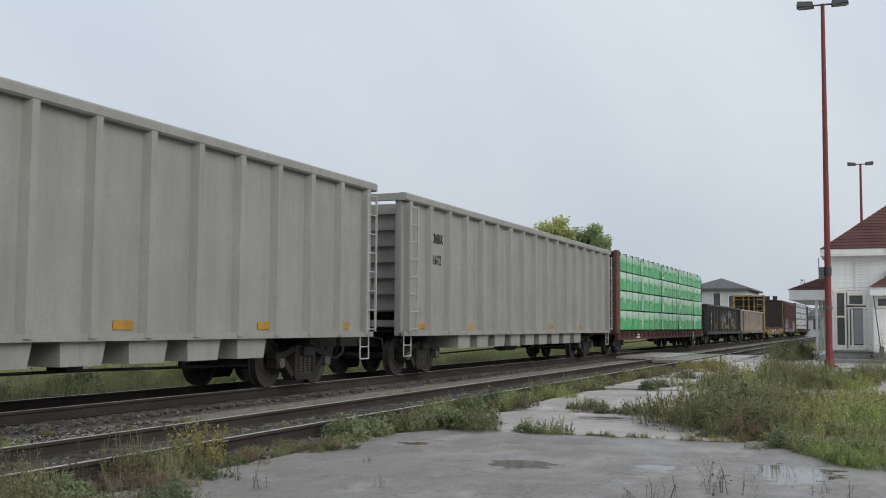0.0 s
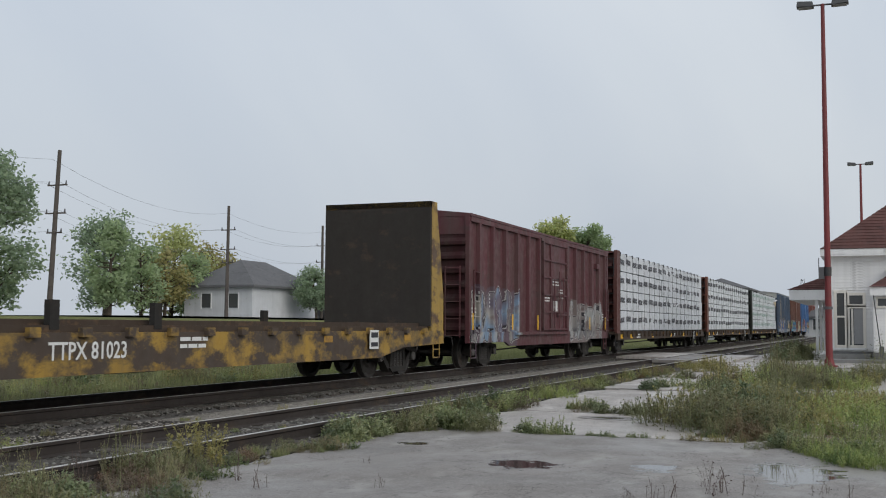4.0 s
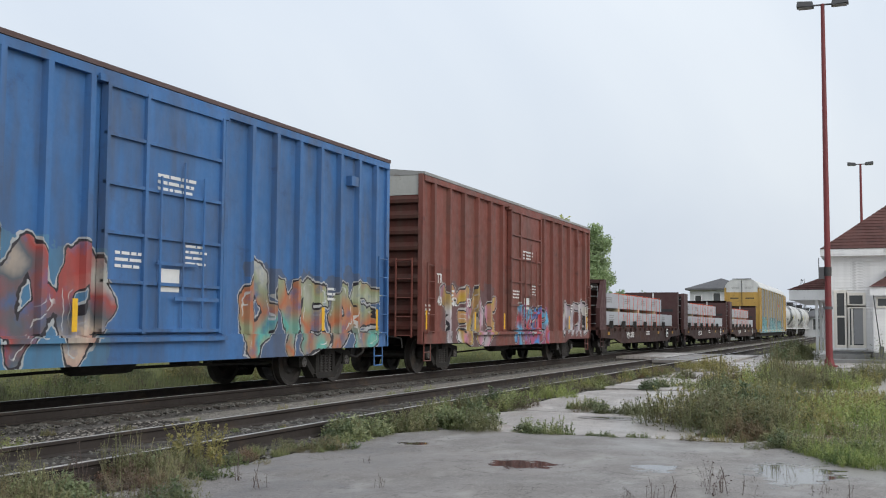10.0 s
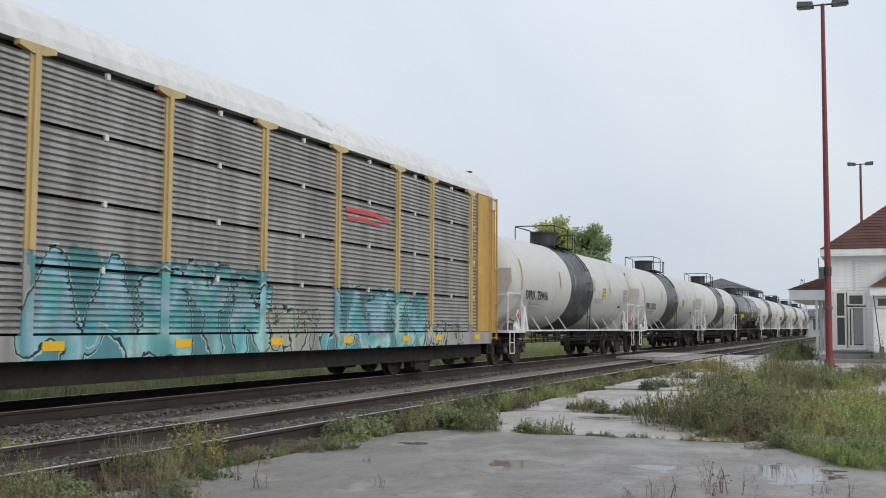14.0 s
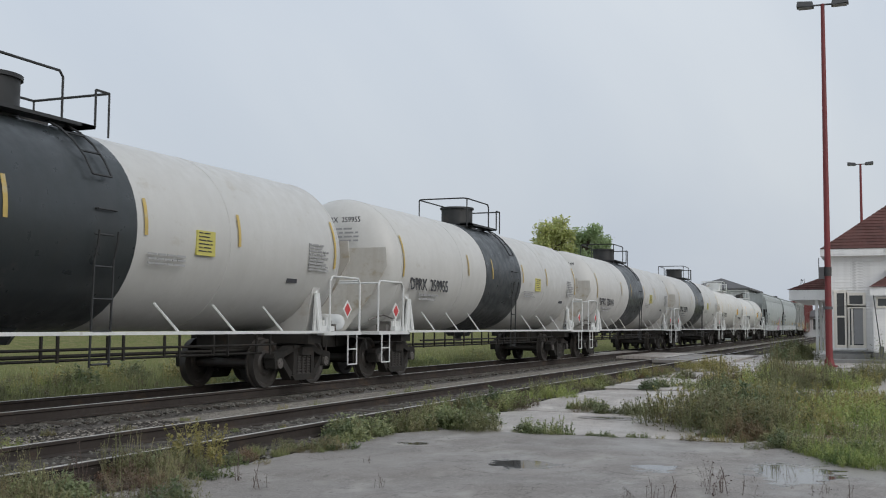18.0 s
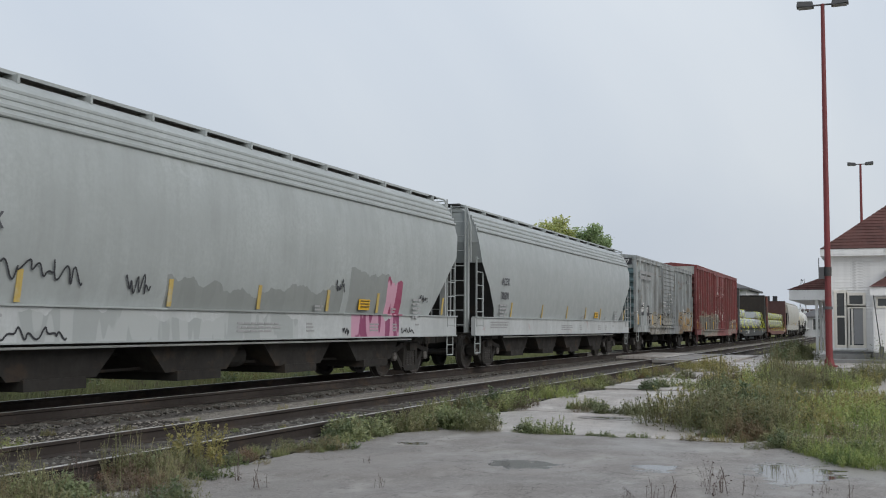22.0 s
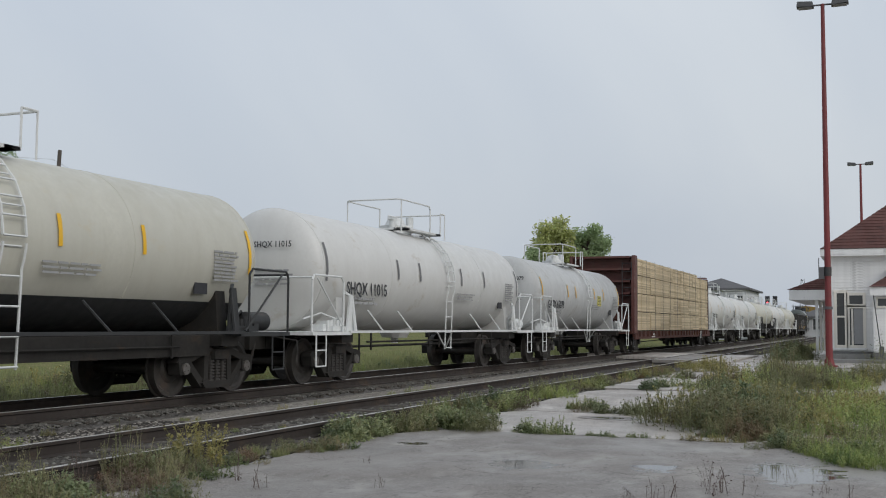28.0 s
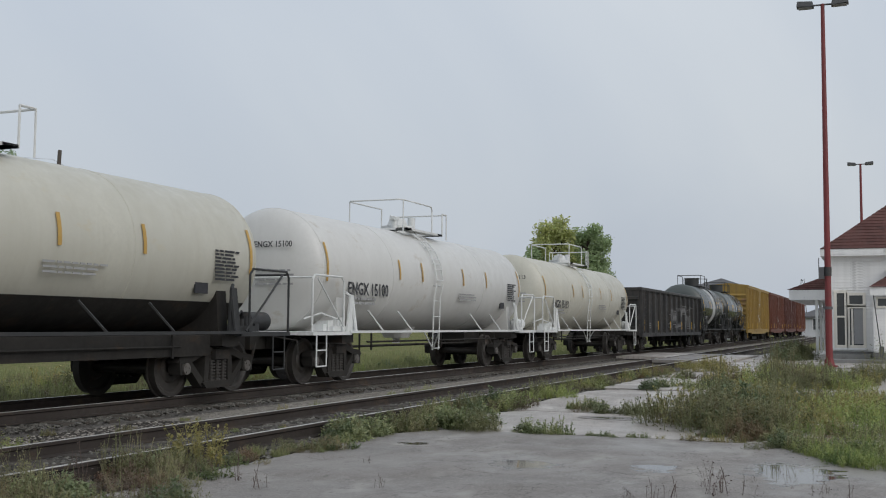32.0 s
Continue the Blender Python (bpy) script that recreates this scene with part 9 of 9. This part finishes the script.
def tree(x, y, z, tall, wide, leaf_mat, seed, label, leaves=7000, leaf=0.22, low=0.16, name="tree"):
    rnd = random.Random(seed)
    tr = thing(name, label, "tree", at=pose(x, y, z))
    wood = Mesh()
    top = Vector((rnd.uniform(-0.4, 0.4), rnd.uniform(-0.4, 0.4), tall * 0.8))
    pts = [Vector((0, 0, 0)), top * 0.3 + Vector((0.1, 0, 0)), top * 0.65, top]
    for i in range(3):
        wood.cyl(pts[i], pts[i + 1], tall * (0.026 - 0.007 * i), tall * (0.019 - 0.007 * i), 9)
    tips = []
    for k in range(48):
        u = rnd.uniform(low + 0.05, 0.95)
        b = top * u
        a = rnd.uniform(0, 6.28)
        r = wide * 0.5 * math.sin(math.pi * min(1, (u - low) / (1.02 - low)) ** 0.75) ** 0.7 * rnd.uniform(0.6, 1.0)
        t = b + Vector((r * math.cos(a), r * math.sin(a), tall * rnd.uniform(0.04, 0.16)))
        mid = b.lerp(t, 0.5) + Vector((0, 0, -0.02 * tall))
        wood.cyl(b, mid, tall * 0.007, tall * 0.005, 5)
        wood.cyl(mid, t, tall * 0.005, tall * 0.002, 5)
        tips += [t, t, mid.lerp(t, 0.5)]
    part("trunk", wood, BARK, tr, smooth=True)
    lf = Mesh()
    for k in range(leaves):
        c = rnd.choice(tips)
        p = c + Vector([max(-1.7, min(1.7, rnd.gauss(0, g))) for g in (1, 1, 0.85)]) * wide * 0.078
        d = Vector((rnd.gauss(0, 1), rnd.gauss(0, 1), rnd.gauss(0, 0.7))).normalized()
        e = d.cross(Vector((rnd.gauss(0, 1), rnd.gauss(0, 1), rnd.gauss(0, 1)))).normalized()
        s = leaf * rnd.uniform(0.6, 1.3)
        lf.quad(p - d * s, p + e * s * 0.5, p + d * s, p - e * s * 0.5)
    part("crown", lf, leaf_mat, tr, fix=False)
    return tr


tree(97.5, 28.3, 0.0, 12.4, 5.4, LEAF_YELLOW, 1, "yellowing poplar tree beyond the meadow", 13000, 0.17)
tree(98.5, 25.4, 0.0, 12.2, 5.0, LEAF_GREEN, 2, "round green poplar tree beyond the meadow", 13000, 0.17)
tree(96.0, 29.6, 0.0, 9.4, 4.2, LEAF_GREEN, 3, "lower green tree beside the poplars", 7000, 0.19, 0.08)
tree(97.5, 30.6, 0.0, 6.8, 3.8, LEAF_DEEP, 4, "bushy dark green tree beside the poplars", 5500, 0.19, 0.05)
tree(97.5, 28.6, 0.0, 6.2, 5.4, LEAF_GREEN, 14, "low green thicket at the poplars' foot", 5000, 0.2, 0.03, "thicket")
tree(50.0, 51.0, 0.6, 11.8, 6.4, LEAF_DEEP, 5, "large dark green tree with open branches", 9500, 0.17, 0.1)
tree(72.7, 60.5, 0.8, 10.0, 4.2, LEAF_GREEN, 7, "far green tree behind the wires", 4000, 0.2)
for k, (x, y, h) in enumerate(((77, 60.5, 8.3), (81, 61, 8.0), (85, 61, 7.8), (90, 61, 7.4))):
    tree(x, y, 0.8, h, 4.6, LEAF_DRY if k % 2 else LEAF_GREEN, 60 + k, "low mixed autumn tree in a far row", 2200, 0.2)
tree(91.5, 50.9, 1.4, 5.6, 4.6, LEAF_DEEP, 8, "small street tree before the shop", 5000, 0.16, 0.2)
tree(76.5, 64.0, 0.8, 10.9, 7.2, LEAF_DEEP, 21, "dark green tree in a far row", 4000, 0.2)
tree(86.5, 64.5, 0.8, 10.3, 8.4, LEAF_YELLOW, 22, "wide yellowish willow tree in a far row", 7000, 0.2, 0.1)
tree(94.0, 64.8, 0.8, 9.6, 7.5, LEAF_DRY, 23, "pale thinning tree in a far row", 4500, 0.2, 0.1)
for k, (x, y, h, w) in enumerate(((148, 59.6, 9.6, 7.5), (150, 57.2, 10.0, 8.0), (152, 54.3, 9.2, 8.0), (154, 51.4, 8.7, 8.0), (156, 48.2, 8.4, 8.0), (158, 45, 8.2, 8.0))):
    tree(x, y, 1.2, h, w, LEAF_DARK if k % 2 else LEAF_DEEP, 9 + 30 * k, "dark green tree beyond the brick building", 5000, 0.26, 0.08)
rt = random.Random(77)
for k in range(16):
    u = k / 15
    tree(185 + 70 * u + rt.uniform(-6, 6), 88 - 30 * u + rt.uniform(-4, 4), 1.5, rt.uniform(6.5, 9) + max(0.0, 2.2 - 5 * u), rt.uniform(9, 13), LEAF_DEEP, 100 + k, "distant dark green tree in a row", 700, 0.55, 0.05)

# ---- far bank and buildings ----
bank = Mesh()
rows = []
for y, z in ((24, -0.36), (30, 0.1), (36, 0.9), (44, 1.55), (60, 1.7), (110, 1.7), (200, 1.7), (420, 1.2)):
    rows.append([(x, y, z) for x in (-120, -40, 0, 30, 60, 90, 120, 160, 260, 500)])
solid("bank", bank.sheet(rows), GRASSLAND, "low grassy bank along the street", "ground", "structure", fix=False)
ASPHALT = ground_material("wet_asphalt", ((0.26, 0.265, 0.27), (0.32, 0.325, 0.33), (0.2, 0.2, 0.2)), 1.0, 0.2, 0.3)
solid("car_park", Mesh().sheet([[(x, y, 1.73) for x in (60, 80, 100, 111)] for y in (46, 52, 62, 75)]), ASPHALT, "pale wet asphalt car park before the shops", "road", "structure", fix=False)

BRICK_FAR = paint("red_brick_wall", (0.31, 0.13, 0.105), 0.9, 0, (0.25, 0.1, 0.08), 0.4, 0.2, 0.12, 0.2)
SHOP_WHITE = paint("pale_shop_panel", (0.58, 0.58, 0.57), 0.6, 0, (0.45, 0.45, 0.44), 0.2, 0.15)
SIGN_RED = plain("red_sign_face", (0.55, 0.03, 0.05), 0.4)
ROOF_SLATE = paint("dark_grey_roof", (0.14, 0.14, 0.145), 0.8, 0, (0.1, 0.1, 0.105), 0.4, 0.2)
HOUSE_WHITE = paint("white_house_siding", (0.60, 0.61, 0.62), 0.7, 0, (0.5, 0.5, 0.5), 0.2, 0.1)

brick = thing("brick_building", "low red brick building with white doors and a flat roof", "building")
part("wall", Mesh().box(111.5, 140, 44.6, 53.9, 1.4, 6.1), BRICK_FAR, brick)
part("roof_edge", Mesh().box(111.3, 140.2, 44.4, 54.1, 6.1, 6.35), SHOP_WHITE, brick)
part("roof", Mesh().box(112, 139.5, 45, 53.5, 6.3, 6.4), ROOF_SLATE, brick)
for y in (48.2, 49.8):
    part("door", Mesh().box(111.42, 111.52, y - 0.55, y + 0.55, 1.5, 4.0), SHOP_WHITE, brick, "white steel door")
part("roof_unit", Mesh().box(118, 120, 46, 47.5, 6.4, 7.1), SHOP_WHITE, brick)
cone = Mesh()
cone.cyl((128, 50, 6.0), (128, 50, 9.4), 3.0, 0.1, 10)
solid("tent_roof", cone, SHOP_WHITE, "pale pointed tent roof behind the brick building", "roof")
shop = thing("shop", "pale shop with a red sign over its windows", "building")
part("wall", Mesh().box(117, 126, 54.2, 66, 1.4, 5.95), SHOP_WHITE, shop)
sign = part("sign", Mesh().box(116.8, 117.0, 56.6, 60.3, 3.9, 5.5), SIGN_RED, shop, "red sign with white bars")
for k in range(8):
    part("sign_bar", Mesh().box(116.76, 116.8, 59.72 - 0.41 * k, 60.02 - 0.41 * k, 4.75, 5.2), WHITE_MARK, sign)
part("sign_bar", Mesh().box(116.76, 116.8, 56.8, 58.3, 4.35, 4.55), WHITE_MARK, sign)
part("shop_window", Mesh().box(116.9, 117.0, 55, 65, 1.7, 3.6), GLASS_DARK, shop)


def far_house(x, y, z, dx, dy, wall_h, roof_h, label, windows):
    h = thing("house", label, "house", at=pose(x, y, z))
    part("wall", Mesh().box(0, dx, 0, dy, 0, wall_h), HOUSE_WHITE, h)
    o = 0.5
    r = min(dx, dy) / 2
    m = Mesh()
    a, b, c, d = (-o, -o, wall_h), (dx + o, -o, wall_h), (dx + o, dy + o, wall_h), (-o, dy + o, wall_h)
    if dy > dx:
        e, f = (dx / 2, r, wall_h + roof_h), (dx / 2, dy - r, wall_h + roof_h)
        m.quad(a, b, e, e).quad(c, d, f, f).quad(b, c, f, e).quad(d, a, e, f)
    else:
        e, f = (r, dy / 2, wall_h + roof_h), (dx - r, dy / 2, wall_h + roof_h)
        m.quad(d, a, e, e).quad(b, c, f, f).quad(a, b, f, e).quad(c, d, e, f)
    m.box(-o, dx + o, -o, dy + o, wall_h - 0.2, wall_h)
    part("roof", m, ROOF_SLATE, h)
    for side, u, v, w, t in windows:
        if side == "x":
            win = part("window", Mesh().box(-0.06, 0.02, u - w / 2, u + w / 2, v, v + t), GLASS_DARK, h)
            part("window_frame", Mesh().box(-0.08, -0.02, u - w / 2 - 0.1, u - w / 2, v - 0.1, v + t + 0.1).box(-0.08, -0.02, u + w / 2, u + w / 2 + 0.1, v - 0.1, v + t + 0.1), TRIM_WHITE, win)
        else:
            win = part("window", Mesh().box(u - w / 2, u + w / 2, -0.06, 0.02, v, v + t), GLASS_DARK, h)
            part("window_frame", Mesh().box(u - w / 2 - 0.1, u - w / 2, -0.08, -0.02, v - 0.1, v + t + 0.1).box(u + w / 2, u + w / 2 + 0.1, -0.08, -0.02, v - 0.1, v + t + 0.1), TRIM_WHITE, win)
    return h


far_house(130.0, 14.6, -0.4, 14.0, 6.6, 6.2, 1.35, "white two-storey house with a grey hip roof", [("x", 1.2, 4.0, 1.6, 1.3), ("x", 3.4, 4.0, 0.8, 1.6), ("x", 5.6, 4.1, 0.7, 1.2), ("y", 2.0, 3.9, 0.9, 1.4), ("y", 4.0, 3.9, 0.9, 1.4), ("y", 7.5, 3.9, 0.9, 1.4)])
far_house(84.0, 53.5, 1.5, 12.0, 7.5, 3.3, 2.6, "pale house with a dark grey roof", [("x", 2.0, 1.2, 1.0, 1.3), ("x", 5.0, 1.2, 1.0, 1.3)])
far_house(150.0, 22.0, -0.3, 10.0, 9.0, 3.6, 1.6, "low white house behind the track", [("x", 3.0, 1.4, 1.4, 1.2)])
far_house(172.0, 2.5, -0.3, 12.0, 9.0, 3.2, 2.0, "pale house beyond the station", [("x", 3.0, 1.2, 1.4, 1.2), ("x", 6.5, 1.2, 1.0, 1.6)])

# parked cars
CAR_DARK = paint("dark_grey_car_paint", (0.045, 0.05, 0.055), 0.25, 0.3, None, 0, 0.05, 0.08, 0)
TYRE = plain("tyre_rubber", (0.02, 0.02, 0.02), 0.8)
for x, y, lab, mt in ((101.2, 50.7, "dark grey parked hatchback in the car park", CAR_DARK), (99.0, 55.8, "black parked car in the car park", BLACK_PAINT)):
    pc = thing("parked_car", lab, "car", "parked cars", at=pose(x, y, 1.73, 0, 0, -68))
    part("body", Mesh().prism([(-2.1, 0.35), (2.15, 0.35), (2.2, 0.75), (1.9, 0.95), (1.1, 1.05), (0.4, 1.5), (-1.2, 1.55), (-1.95, 1.05), (-2.15, 0.9)], "y", -0.85, 0.85), mt, pc)
    part("side_window", Mesh().prism([(-1.6, 1.08), (0.85, 1.08), (0.32, 1.44), (-1.1, 1.47)], "y", -0.87, -0.86), GLASS_DARK, pc)
    for wx in (-1.35, 1.35):
        part("wheel", Mesh().cyl((wx, -0.9, 0.33), (wx, 0.9, 0.33), 0.33, None, 16), TYRE, pc)

# signal behind the train
RED_LIGHT = bpy.data.materials.new("red_signal_light")
RED_LIGHT.use_nodes = True
RED_LIGHT.node_tree.nodes["Principled BSDF"].inputs["Base Color"].default_value = (0.6, 0.02, 0.02, 1)
RED_LIGHT.node_tree.nodes["Principled BSDF"].inputs["Emission Color"].default_value = (1.0, 0.05, 0.08, 1)
RED_LIGHT.node_tree.nodes["Principled BSDF"].inputs["Emission Strength"].default_value = 6.0
for x, y, lit in ((150.0, 14.1, True), (150.0, 13.1, False)):
    sg = thing("rail_signal", "black railway signal showing a red light" if lit else "dark unlit railway signal on a mast", "signal", "railway signals", at=pose(x, y, -0.3))
    part("mast", Mesh().cyl((0, 0, 0), (0, 0, 5.4), 0.08, None, 10), BLACK_PAINT, sg)
    part("signal_head", Mesh().box(-0.12, 0.12, -0.3, 0.3, 4.5, 5.7), BLACK_PAINT, sg)
    for k in range(3):
        part("lens", Mesh().cyl((-0.16, 0, 4.75 + k * 0.36), (-0.12, 0, 4.75 + k * 0.36), 0.15, None, 12), RED_LIGHT if lit and k == 0 else BLACK_MARK, sg)

# lattice mast far off
TOWER = Mesh()
for s in (-1, 1):
    for e in (-1, 1):
        TOWER.cyl((s * 1.6, e * 1.6, 0), (s * 0.5, e * 0.5, 22), 0.09, None, 4)
for k in range(9):
    w, v = 1.6 - 1.1 * k / 9, 1.6 - 1.1 * (k + 1) / 9
    z0, z1 = 22 * k / 9, 22 * (k + 1) / 9
    for s in (-1, 1):
        TOWER.cyl((-w, s * w, z0), (v, s * v, z1), 0.06, None, 4).cyl((w, s * w, z0), (-v, s * v, z1), 0.06, None, 4)
        TOWER.cyl((s * w, -w, z0), (s * v, v, z1), 0.06, None, 4)
TOWER.box(-2.4, 2.4, -0.15, 0.15, 19.5, 19.8).box(-1.8, 1.8, -0.15, 0.15, 21.4, 21.6)
solid("lattice_mast", TOWER, LAMP_GREY, "grey lattice power mast far off", "mast", at=pose(400, 25.4, -3.5))

motions()
